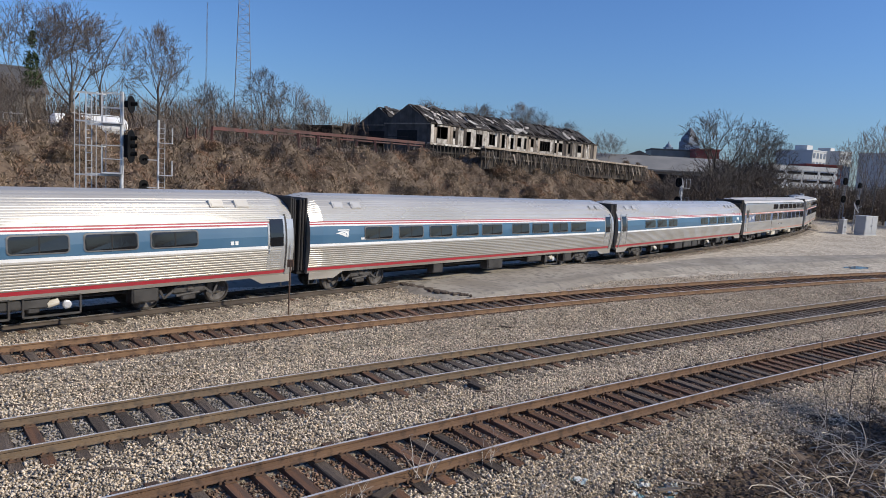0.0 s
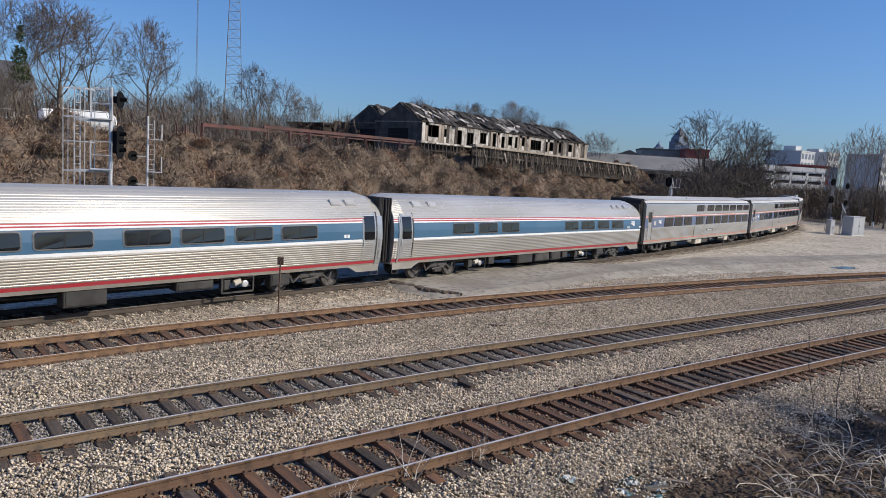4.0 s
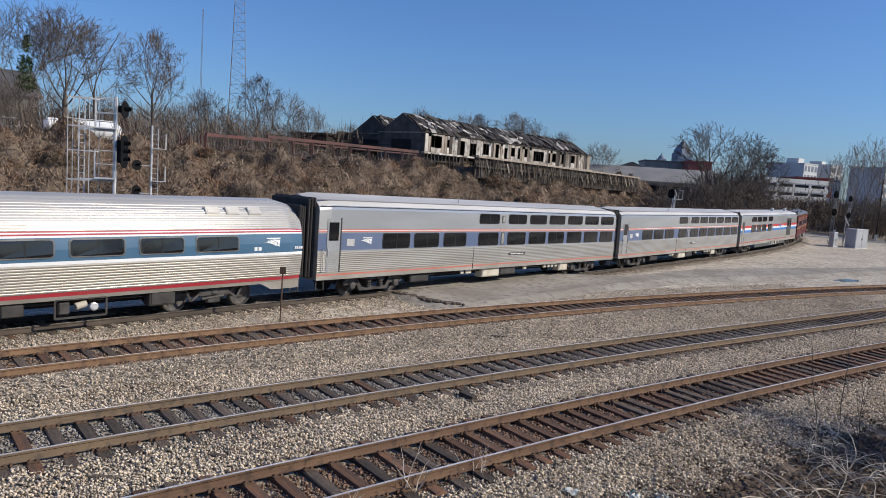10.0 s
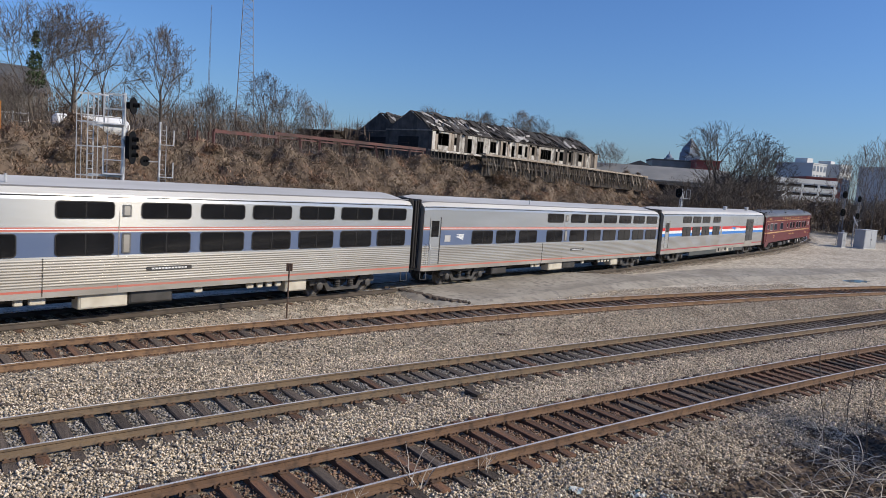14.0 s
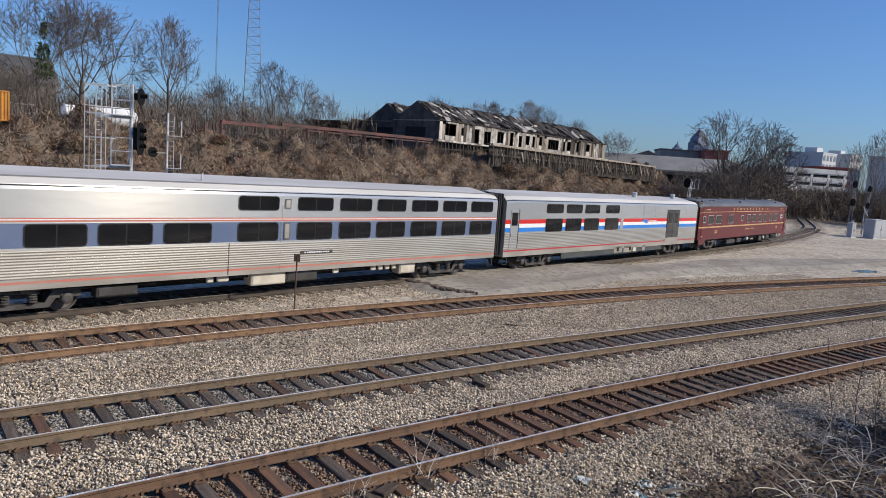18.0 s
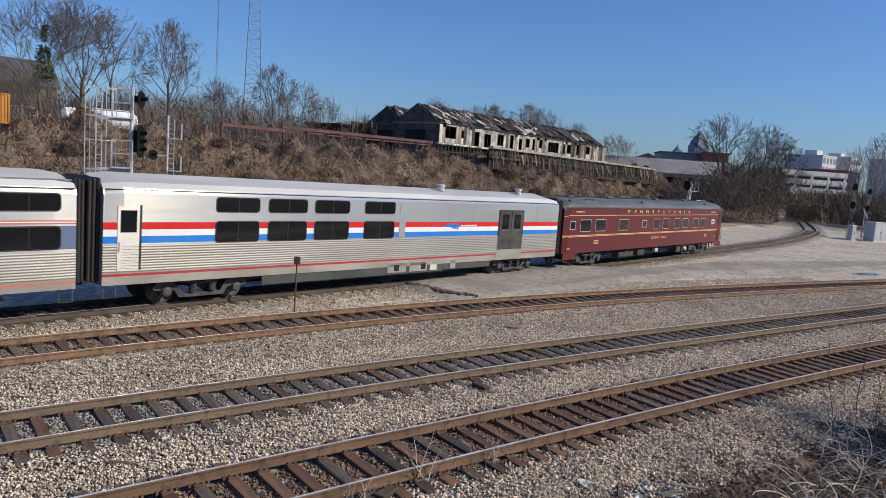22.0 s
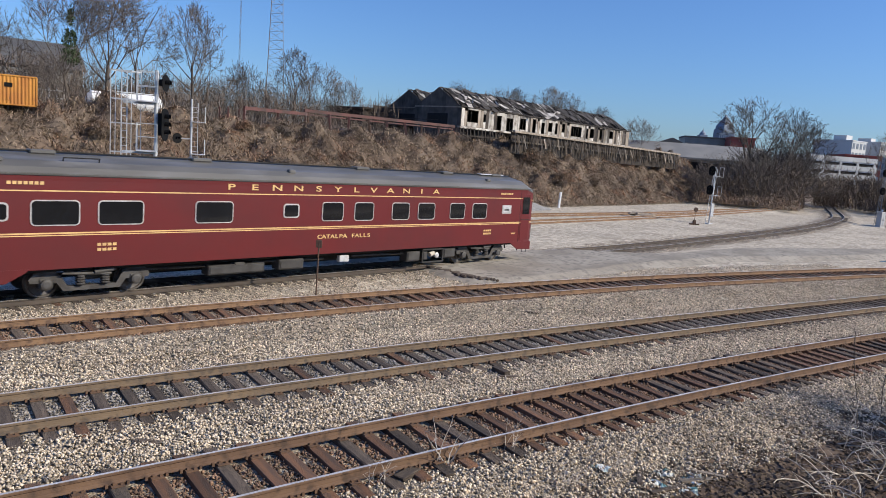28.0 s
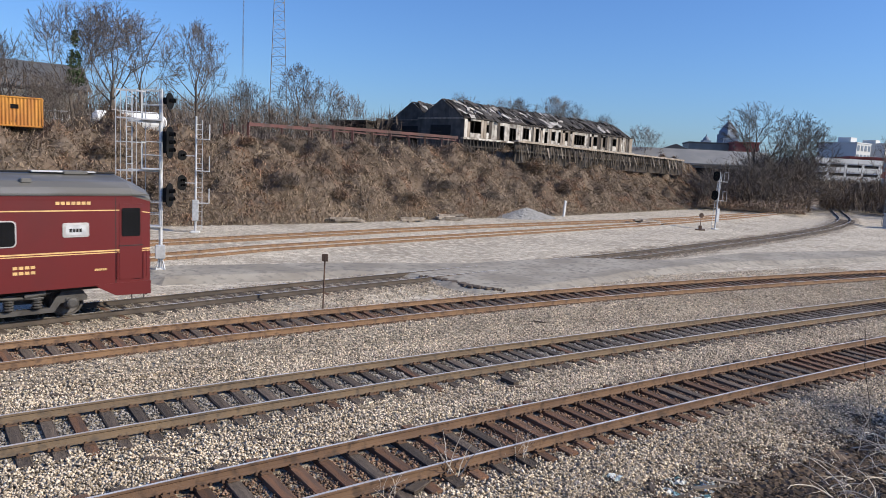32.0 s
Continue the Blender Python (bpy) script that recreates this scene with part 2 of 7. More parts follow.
M["redsteel"] = material("oxide_red_beam", (0.125, 0.050, 0.042), 0.75, second=(0.075, 0.042, 0.036), scale=0.8, bump=0.3)
M["charwood"] = material("charred_timber", (0.030, 0.024, 0.020), 0.9, second=(0.060, 0.047, 0.038), scale=1.0, bump=0.6, bump_scale=10, per_object=0.3)
M["oldwood"] = material("weathered_timber", (0.19, 0.155, 0.12), 0.9, second=(0.30, 0.255, 0.21), scale=0.9, bump=0.6, bump_scale=10, per_object=0.4, stretch=(3, 3, 0.6))
M["oldwhite"] = material("peeling_white_wall", (0.42, 0.39, 0.345), 0.85, second=(0.13, 0.105, 0.085), scale=0.7, bump=0.3, fine=(0.50, 0.47, 0.43), fine_scale=1.6, per_object=0.35)
M["gablewood"] = material("smoke_stained_boards", (0.105, 0.092, 0.080), 0.9, second=(0.065, 0.056, 0.048), scale=0.8, bump=0.5, bump_scale=10, per_object=0.25)
M["deckroof"] = material("tattered_roof_sheet", (0.058, 0.050, 0.045), 0.85, second=(0.030, 0.026, 0.023), scale=0.7, per_object=0.6)
M["rooflight"] = material("bare_roof_board", (0.50, 0.47, 0.43), 0.8, second=(0.30, 0.27, 0.24), scale=0.9, per_object=0.3)
# near-black colour stands in for the shade inside openings
M["void"] = material("interior_shade", (0.015, 0.013, 0.012), 0.95)
M["concrete"] = material("pale_concrete", (0.60, 0.60, 0.58), 0.85, second=(0.52, 0.52, 0.50), scale=0.2)
# wall colour made paler to take in distance haze
M["aptwall"] = material("haze_paled_render", (0.56, 0.565, 0.555), 0.8, second=(0.49, 0.50, 0.495), scale=0.05)
# lifted from dark glass so that far windows look hazed
M["aptglass"] = material("apartment_window", (0.21, 0.25, 0.30), 0.3)
# blue-grey of distance haze is put into the towers' colour
M["farblue"] = material("hazed_tower_cladding", (0.17, 0.21, 0.27), 0.7, second=(0.20, 0.24, 0.30), scale=0.02)
M["brick"] = material("far_red_brick", (0.30, 0.075, 0.06), 0.85, second=(0.24, 0.07, 0.055), scale=0.3)
M["greyroof"] = material("grey_metal_roof", (0.20, 0.195, 0.18), 0.6, second=(0.25, 0.24, 0.22), scale=0.3)
M["mast"] = material("weathered_mast_steel", (0.20, 0.20, 0.21), 0.6, metal=0.2, second=(0.15, 0.15, 0.16), scale=1)
M["orange"] = material("orange_container_paint", (0.55, 0.24, 0.035), 0.6, second=(0.42, 0.16, 0.03), scale=0.8)
M["whitetank"] = material("white_tank_paint", (0.78, 0.78, 0.77), 0.4, second=(0.68, 0.67, 0.65), scale=0.8)
M["siding"] = material("grey_siding", (0.40, 0.41, 0.42), 0.8, second=(0.34, 0.35, 0.36), scale=0.5)
M["shingle"] = material("dark_shingle", (0.075, 0.075, 0.078), 0.9, second=(0.10, 0.098, 0.095), scale=0.8, bump=0.4)
M["rubbish"] = material("pale_plastic_rubbish", (0.62, 0.63, 0.61), 0.5, second=(0.10, 0.24, 0.25), scale=2.2, per_object=0.3)
M["puddle"] = material("puddle_water", (0.06, 0.07, 0.075), 0.05, rough_var=0.02)
M["gravelheap"] = stone_material("grey_gravel", (0.32, 0.31, 0.29), (0.12, 0.115, 0.11), 9.0, 0.5, (0.24, 0.23, 0.215))


# ---------------------------------------------------------------- mesh helpers
class Build:
    """Collects vertices and faces for one mesh."""

    def __init__(self):
        self.v, self.f, self.m = [], [], []

    def add(self, verts, faces, mat=0):
        k = len(self.v)
        self.v += [tuple(p) for p in verts]
        self.f += [tuple(i + k for i in q) for q in faces]
        self.m += [mat] * len(faces)
        return self

    def box(self, lo, hi, mat=0, c=0.0, at=None):
        """A box between two corners, its edges chamfered by c, placed by the matrix at."""
        (x0, y0, z0), (x1, y1, z1) = lo, hi
        if c <= 0:
            vs = [(x, y, z) for z in (z0, z1) for x, y in ((x0, y0), (x1, y0), (x1, y1), (x0, y1))]
            fs = [(3, 2, 1, 0), (4, 5, 6, 7), (0, 1, 5, 4), (1, 2, 6, 5), (2, 3, 7, 6), (3, 0, 4, 7)]
        else:
            c = min(c, (x1 - x0) * 0.45, (y1 - y0) * 0.45, (z1 - z0) * 0.45)

            def ring(i, z):
                return [(x0 + i, y0 + c, z), (x0 + c, y0 + i, z), (x1 - c, y0 + i, z), (x1 - i, y0 + c, z),
                        (x1 - i, y1 - c, z), (x1 - c, y1 - i, z), (x0 + c, y1 - i, z), (x0 + i, y1 - c, z)]
            vs = ring(c, z0) + ring(0, z0 + c) + ring(0, z1 - c) + ring(c, z1)
            fs = [tuple(range(7, -1, -1)), tuple(range(24, 32))]
            fs += [(r * 8 + i, r * 8 + (i + 1) % 8, r * 8 + 8 + (i + 1) % 8, r * 8 + 8 + i) for r in range(3) for i in range(8)]
        if at is not None:
            vs = [at @ Vector(p) for p in vs]
        return self.add(vs, fs, mat)

    def tube(self, a, b, r0, r1=None, n=6, mat=0, caps=True):
        a, b = Vector(a), Vector(b)
        r1 = r0 if r1 is None else r1
        d = (b - a).normalized() if (b - a).length > 1e-9 else Vector((0, 0, 1))
        s = d.orthogonal().normalized()
        t = d.cross(s)
        ring = [s * math.cos(2 * math.pi * i / n) + t * math.sin(2 * math.pi * i / n) for i in range(n)]
        vs = [a + q * r0 for q in ring] + [b + q * r1 for q in ring]
        fs = [(i, (i + 1) % n, n + (i + 1) % n, n + i) for i in range(n)]
        if caps:
            fs += [tuple(range(n - 1, -1, -1)), tuple(range(n, 2 * n))]
        return self.add(vs, fs, mat)

    def bar(self, a, b, w, hgt, mat=0):
        """A square bar from a to b, w wide and hgt high."""
        a, b = Vector(a), Vector(b)
        d = (b - a).normalized()
        up = Vector((0, 0, 1)) if abs(d.z) < 0.95 else Vector((1, 0, 0))
        s = d.cross(up).normalized() * (w / 2)
        u = s.cross(d).normalized() * (hgt / 2)
        vs = [p + i * s + j * u for p in (a, b) for i, j in ((-1, -1), (1, -1), (1, 1), (-1, 1))]
        return self.add(vs, [(3, 2, 1, 0), (4, 5, 6, 7), (0, 1, 5, 4), (1, 2, 6, 5), (2, 3, 7, 6), (3, 0, 4, 7)], mat)

    def prism(self, outline, axis, lo, hi, mat=0):
        """An outline of (a, b) pairs pushed along an axis: 'x' takes (y, z), 'y' takes (x, z), 'z' takes (x, y)."""
        put = {"x": lambda a, b, c: (c, a, b), "y": lambda a, b, c: (a, c, b), "z": lambda a, b, c: (a, b, c)}[axis]
        n = len(outline)
        vs = [put(a, b, c) for c in (lo, hi) for a, b in outline]
        fs = [(i, (i + 1) % n, n + (i + 1) % n, n + i) for i in range(n)] + [tuple(range(n - 1, -1, -1)), tuple(range(n, 2 * n))]
        return self.add(vs, fs, mat)

    def disc(self, c, axis, profile, n=20, mat=0):
        """A turned shape about an axis through c: profile of (along, radius)."""
        c, d = Vector(c), Vector(axis).normalized()
        s = d.orthogonal().normalized()
        t = d.cross(s)
        vs = []
        for a, r in profile:
            vs += [c + d * a + (s * math.cos(2 * math.pi * i / n) + t * math.sin(2 * math.pi * i / n)) * r for i in range(n)]
        k = len(profile)
        fs = [(j * n + i, j * n + (i + 1) % n, (j + 1) * n + (i + 1) % n, (j + 1) * n + i) for j in range(k - 1) for i in range(n)]
        fs += [tuple(range(n - 1, -1, -1)), tuple(range((k - 1) * n, k * n))]
        return self.add(vs, fs, mat)

    def mesh(self, name, mats):
        me = bpy.data.meshes.new(name)
        me.from_pydata([tuple(p) for p in self.v], [], self.f)
        for x in mats if isinstance(mats, (list, tuple)) else [mats]:
            me.materials.append(M[x] if isinstance(x, str) else x)
        if any(self.m):
            me.polygons.foreach_set("material_index", self.m)
        if len(self.f) > 2500:
            return me
        bm = bmesh.new()
        bm.from_mesh(me)
        bmesh.ops.recalc_face_normals(bm, faces=bm.faces)
        bm.to_mesh(me)
        bm.free()
        return me


def part(name, shape, mats, parent=None, label="", at=None, smooth=False):
    """Links a shape (Build or mesh) as one mesh object under a thing or a part."""
    me = shape.mesh(name, mats) if isinstance(shape, Build) else shape
    if smooth:
        me.polygons.foreach_set("use_smooth", [True] * len(me.polygons))
    ob = new(name, me)
    if parent is not None:
        ob.parent = parent
    if at is not None:
        ob.matrix_basis = at
    if label:
        ob["label"] = label
    return ob


def thing(name, at=None, label="", category="", group="", kind=""):
    ob = new(name)
    if at is not None:
        ob.matrix_basis = at
    return tagged(ob, label, category, group, kind)


def raw_mesh(name, verts, faces, mat, mats=None):
    """A mesh straight from numpy arrays: verts (n, 3), faces (k, 3 or 4)."""
    me = bpy.data.meshes.new(name)
    nv, (nf, w) = len(verts), faces.shape
    me.vertices.add(nv)
    me.vertices.foreach_set("co", np.ascontiguousarray(verts, np.float32).ravel())
    me.loops.add(nf * w)
    me.loops.foreach_set("vertex_index", np.ascontiguousarray(faces, np.int32).ravel())
    me.polygons.add(nf)
    me.polygons.foreach_set("loop_start", np.arange(0, nf * w, w, dtype=np.int32))
    me.materials.append(M[mat])
    for x in mats or ():
        me.materials.append(M[x])
    me.update(calc_edges=True)
    return me


# ---------------------------------------------------------------- lines of the plan
class Line:
    """A smooth line through control points (x, y, z), by length."""

    def __init__(self, pts, step=0.5):
        p = np.array([(*q, 0.0)[:3] for q in pts], float)
        p = np.vstack([2 * p[0] - p[1], p, 2 * p[-1] - p[-2]])
        out = []
        for i in range(1, len(p) - 2):
            for u in np.linspace(0, 1, 40, endpoint=False):
                a, b, c, d = p[i - 1:i + 3]
                out.append(0.5 * (2 * b + (c - a) * u + (2 * a - 5 * b + 4 * c - d) * u * u + (3 * b - a - 3 * c + d) * u ** 3))
        out.append(p[-2])
        q = np.array(out)
        s = np.concatenate([[0], np.cumsum(np.linalg.norm(np.diff(q[:, :2], axis=0), axis=1))])
        self.length = s[-1]
        self.s = np.arange(0, s[-1], step)
        self.p = np.stack([np.interp(self.s, s, q[:, k]) for k in range(3)], 1)

    def at(self, s):
        return np.array([np.interp(s, self.s, self.p[:, k]) for k in range(3)])

    def heading(self, s):
        """Degrees from +x, counter-clockwise."""
        d = self.at(s + 0.6) - self.at(s - 0.6)
        return math.degrees(math.atan2(d[1], d[0]))

    def near(self, xy):
        """For points (n, 2): distance to the line with its sign (left of it positive), its length there and its height."""
        xy = np.asarray(xy, float)
        best, where = np.full(len(xy), 1e9), np.zeros(len(xy), int)
        pts = self.p[::2]
        for j in range(0, len(xy), 4000):
            d = ((xy[j:j + 4000, None, :] - pts[None, :, :2]) ** 2).sum(2)
            where[j:j + 4000] = d.argmin(1)
            best[j:j + 4000] = np.sqrt(d.min(1))
        t = np.gradient(pts[:, :2], axis=0)
        v = xy - pts[where, :2]
        side = np.sign(t[where, 0] * v[:, 1] - t[where, 1] * v[:, 0])
        return best * side, self.s[::2][where], pts[where, 2]


TRACK_1 = Line([(-26, -8.6, 0.08), (-14, 1.52, 0.08), (-7, 7.10, 0.08), (0, 12.34, 0.08), (7, 17.26, 0.08), (14, 21.88, 0.08), (21, 26.22, 0.08), (28, 30.29, 0.08), (48, 41.6, 0.05), (90, 64, 0.0)])
TRACK_2 = Line([(-28, -5.2, 0.09), (-14, 6.65, 0.09), (-7, 12.33, 0.09), (0, 17.49, 0.09), (7, 22.27, 0.09), (14, 26.85, 0.09), (21, 31.38, 0.09), (28, 35.9, 0.09), (50, 49.6, 0.05), (95, 76, 0.0)])
TRACK_3 = Line([(-28, 0.4, 0.12), (-14, 13.15, 0.12), (-7, 19.34, 0.12), (0, 24.77, 0.12), (7, 29.61, 0.12), (14, 34.0, 0.12), (21, 38.12, 0.12), (28, 42.0, 0.12), (52, 54.6, 0.08), (100, 79, 0.0)])
TRACK_4 = Line([(-38.61, -7.62, 0), (-28.51, 3.47, 0), (-18.27, 14.43, 0), (-7.95, 25.31, 0), (2.39, 36.18, -0.12), (12.69, 47.09, -0.24), (22.88, 58.09, -0.22), (32.91, 69.25, -0.2),
                (42.71, 80.6, -0.12), (51.7, 92.6, 0), (59.8, 105.8, 0), (71, 128, 0), (84.2, 154, 0), (98, 184, 0), (113, 218, 0), (150, 300, 0)])
S_ZERO = 30.0 + 0.15        # length along track 4 that the train's own count starts from
TRACK_5 = Line([(-42, 3.5, -0.1), (-28, 18.6, -0.1), (-13.9, 34.7, -0.1), (-9.7, 40.3, -0.1), (-0.5, 50.3, -0.1), (10, 61.9, -0.1), (25.8, 79.6, -0.1), (44, 101.6, -0.05), (58, 120, 0)])
TRACK_6 = Line([(-44, 10, -0.1), (-30, 25.2, -0.1), (-15.6, 40.4, -0.1), (-0.4, 57.6, -0.1), (13.5, 71.6, -0.1), (27.6, 85.6, -0.1), (47, 108, -0.05)])
HILL = Line([(-62, 9, 0), (-40, 31.5, 0), (-27.6, 43.7, 0), (-19.9, 50.9, 0), (-14.9, 55.2, 0), (-7.4, 62.7, 0), (5.7, 76.5, 0), (14.5, 86, 0), (28, 102.5, 0), (42, 120.5, 0), (62, 146, 0)])


def smooth(a, b, x):
    u = np.clip((x - a) / (b - a), 0, 1)
    return u * u * (3 - 2 * u)


def lumps(x, y, size, seed=0):
    """Smooth pseudo-noise between -1 and 1 for arrays."""
    r = np.random.RandomState(seed)
    out = np.zeros_like(x)
    for k in range(6):
        a, ph, f = r.uniform(0, 6.28), r.uniform(0, 6.28), r.uniform(0.6, 1.7) / size
        out = out + np.sin((x * math.cos(a) + y * math.sin(a)) * f * 6.28 + ph)
    return out / 3.2


def ground_shape(x, y):
    x, y = np.asarray(x, float), np.asarray(y, float)
    xy = np.stack([x.ravel(), y.ravel()], 1)
    z = np.full(len(xy), -0.36)
    for line, bed in ((TRACK_1, 0.265), (TRACK_2, 0.245), (TRACK_3, 0.23), (TRACK_4, 0.20), (TRACK_5, 0.165), (TRACK_6, 0.165)):
        d, s, h = line.near(xy)
        w = 1 - smooth(1.35, 2.9, np.abs(d))
        z = z * (1 - w) + (h - bed) * w
    d1, s1, h1 = TRACK_1.near(xy)
    # the near bank, on which one looks down at the rails
    bank = smooth(5.4, 10.4, -d1)
    z = z + bank * (3.6 + 0.25 * lumps(xy[:, 0], xy[:, 1], 3.0, 3)) - 0.12 * (1 - bank) * smooth(2.0, 4.5, -d1)
    # the hill behind the yard
    dh, sh, hh = HILL.near(xy)
    end = 1 - smooth(178, 196, sh)
    notch = smooth(134, 141, sh) * end
    lip = 6.5 - 1.1 * notch
    rough = lumps(xy[:, 0], xy[:, 1], 5.5, 1) * 0.95 + lumps(xy[:, 0], xy[:, 1], 2.1, 2) * 0.60
    rise = np.clip(dh / 8.5, 0, 1)
    shape = rise ** 0.85
    shape = np.where(dh > 0, shape, 0)
    z = z + end * (shape * lip + rough * smooth(0.3, 2.5, dh) * (1 - 0.6 * smooth(9, 14, dh)))
    z = z + end * (smooth(10, 30, dh) * 1.0 + notch * smooth(8.5, 11, dh) * 2.4)
    far = np.hypot(xy[:, 0], xy[:, 1])
    z = z + smooth(160, 420, far) * 3.0
    return z.reshape(x.shape)


GRID = {}


def ground_height(x, y):
    """Height of the ground sheet under points, between its grid lines."""
    x, y = np.asarray(x, float), np.asarray(y, float)
    gx, gy, Z = GRID["x"], GRID["y"], GRID["z"]
    i, j = np.clip(np.searchsorted(gx, x) - 1, 0, len(gx) - 2), np.clip(np.searchsorted(gy, y) - 1, 0, len(gy) - 2)
    u, v = (x - gx[i]) / (gx[i + 1] - gx[i]), (y - gy[j]) / (gy[j + 1] - gy[j])
    return (Z[j, i] * (1 - u) + Z[j, i + 1] * u) * (1 - v) + (Z[j + 1, i] * (1 - u) + Z[j + 1, i + 1] * u) * v


def span(lo, hi, mid_lo, mid_hi, step):
    mid = list(np.arange(mid_lo, mid_hi + step / 2, step))
    a, b, w = [], [], step
    p = mid_lo
    while p > lo:
        w *= 1.22
        p -= w
        a.append(p)
    p, w = mid_hi, step
    while p < hi:
        w *= 1.22
        p += w
        b.append(p)
    return np.array(a[::-1] + mid + b)


def build_ground():
    gx, gy = span(-3500, 3500, -52, 66, 0.62), span(-2500, 4500, -6, 142, 0.62)
    X, Y = np.meshgrid(gx, gy)
    Z = ground_shape(X, Y)
    GRID.update(x=gx, y=gy, z=Z)
    nx, ny = len(gx), len(gy)
    idx = np.arange(nx * ny).reshape(ny, nx)
    faces = np.stack([idx[:-1, :-1], idx[:-1, 1:], idx[1:, 1:], idx[1:, :-1]], -1).reshape(-1, 4)
    me = raw_mesh("ground", np.stack([X, Y, Z], -1).reshape(-1, 3), faces, "dirt", ["ballast", "brush"])
    cx, cy = X.ravel()[faces].mean(1), Y.ravel()[faces].mean(1)
    xy = np.stack([cx, cy], 1)
    mat = np.zeros(len(faces), int)
    for line, w in ((TRACK_1, 3.4), (TRACK_2, 3.0), (TRACK_3, 2.9), (TRACK_4, 2.1)):
        d, s, h = line.near(xy)
        wob = lumps(cx, cy, 2.5, 5) * 0.35
        mat[(np.abs(d) < w + wob)] = 1
    d, s, h = TRACK_1.near(xy)
    mat[(d < 0)] = 1
    mat[(d < -3.1 + lumps(cx, cy, 2.5, 6) * 0.35)] = 2
    dh, sh, hh = HILL.near(xy)
    mat[(dh > -0.9)] = 2
    far = np.hypot(cx, cy)
    mat[far > 190] = 2
    me.polygons.foreach_set("material_index", mat.astype(np.int32))
    me.polygons.foreach_set("use_smooth", [True] * len(faces))
    return tagged(new("ground", me), "pale gravelly railway yard ground rising to a brush-covered bank", "ground", kind="structure")


build_ground()


# ---------------------------------------------------------------- tracks
RAIL_PROFILE = [(-0.068, -0.172), (0.068, -0.172), (0.068, -0.155), (0.018, -0.135), (0.012, -0.055), (0.034, -0.040), (0.036, -0.008), (0.026, 0.0),
                (-0.026, 0.0), (-0.036, -0.008), (-0.034, -0.040), (-0.012, -0.055), (-0.018, -0.135), (-0.068, -0.155)]
GAUGE = 1.505


def sweep(line, profile, off, s0, s1, lift=0.0, step=1.0, heads=()):
    b = Build()
    ss = np.arange(s0, s1 + step, step)
    n = len(profile)
    for j, s in enumerate(ss):
        p, a = line.at(s), radians(line.heading(s))
        side = Vector((-math.sin(a), math.cos(a), 0))
        for u, w in profile:
            q = Vector(p) + side * (off + u)
            b.v.append((q.x, q.y, p[2] + w + lift))
    for j in range(len(ss) - 1):
        for i in range(n):
            b.f.append((j * n + i, j * n + (i + 1) % n, (j + 1) * n + (i + 1) % n, (j + 1) * n + i))
            b.m.append(1 if i in heads else 0)
    b.f += [tuple(range(n - 1, -1, -1)), tuple(range((len(ss) - 1) * n, len(ss) * n))]
    b.m += [0, 0]
    return b


def tie_mesh(name, mat, seed, length=2.55):
    r = random.Random(seed)
    b = Build().box((-length / 2, -0.115, -0.18), (length / 2, 0.115, 0.0), c=0.014)
    b.v = [(x + r.uniform(-0.012, 0.012), y + r.uniform(-0.01, 0.01), z + r.uniform(-0.006, 0.004)) for x, y, z in b.v]
    return b.mesh(name, mat)


TIES = [tie_mesh("tie", "tie", k) for k in range(4)] + [tie_mesh("tie", "rusttie", 9 + k) for k in range(2)]


def build_track(line, s0, s1, tie_from, tie_to, label, lift=0.0, plates=True, tilt=0.03, rusty=0.15, head=True, seed=1, pitch=0.53, side="railside"):
    track = thing("railway_track", label=label, category="railway track", kind="structure")
    for off in (GAUGE / 2, -GAUGE / 2):
        part("rail", sweep(line, RAIL_PROFILE, off, s0, s1, lift + (tilt / 2 if off > 0 else -tilt / 2), heads=(7,)),
             [side, "railhead"], track, "rust-sided steel rail with a polished head")
    r = random.Random(seed)
    iron = Build()
    for s in np.arange(tie_from, tie_to, pitch):
        s = s + r.uniform(-0.03, 0.03)
        p, a = line.at(s), line.heading(s) + 90 + r.uniform(-1.2, 1.2)
        me = TIES[4 + r.randrange(2)] if r.random() < rusty else TIES[r.randrange(4)]
        m = pose(p[0], p[1], p[2] + lift - 0.185 + r.uniform(-0.006, 0.004), 0, -math.degrees(tilt / 1.5), a) @ pose(r.uniform(-0.07, 0.07), 0, 0)
        part("tie", me, None, track, at=m)
        if plates:
            for off in (GAUGE / 2, -GAUGE / 2):
                mm = pose(p[0], p[1], p[2] + lift - 0.185 + (tilt / 2 if off > 0 else -tilt / 2), 0, 0, line.heading(s))
                iron.box((-0.095, off - 0.17, 0.0), (0.095, off + 0.17, 0.016), 0, 0.0, mm)
                for sx, sy in ((-0.05, -0.088), (0.05, 0.088), (0.05, -0.12)):
                    iron.box((sx - 0.018, off + sy - 0.018, 0.016), (sx + 0.018, off + sy + 0.018, 0.045), 0, 0.0, mm)
                if r.random() < 0.6:
                    for sx in (-0.15, 0.15):
                        iron.box((sx - 0.02, off - 0.10, -0.02), (sx + 0.02, off + 0.10, 0.035), 0, 0.0, mm)
    if plates:
        stuff = part("tie_plates", iron, "plate", track, "small rusty tie plates, spikes and rail anchors")
        stuff["kind"] = "stuff"
    return track


def s_at(line, x):
    i = int(np.abs(line.p[:, 0] - x).argmin())
    return float(line.s[i])


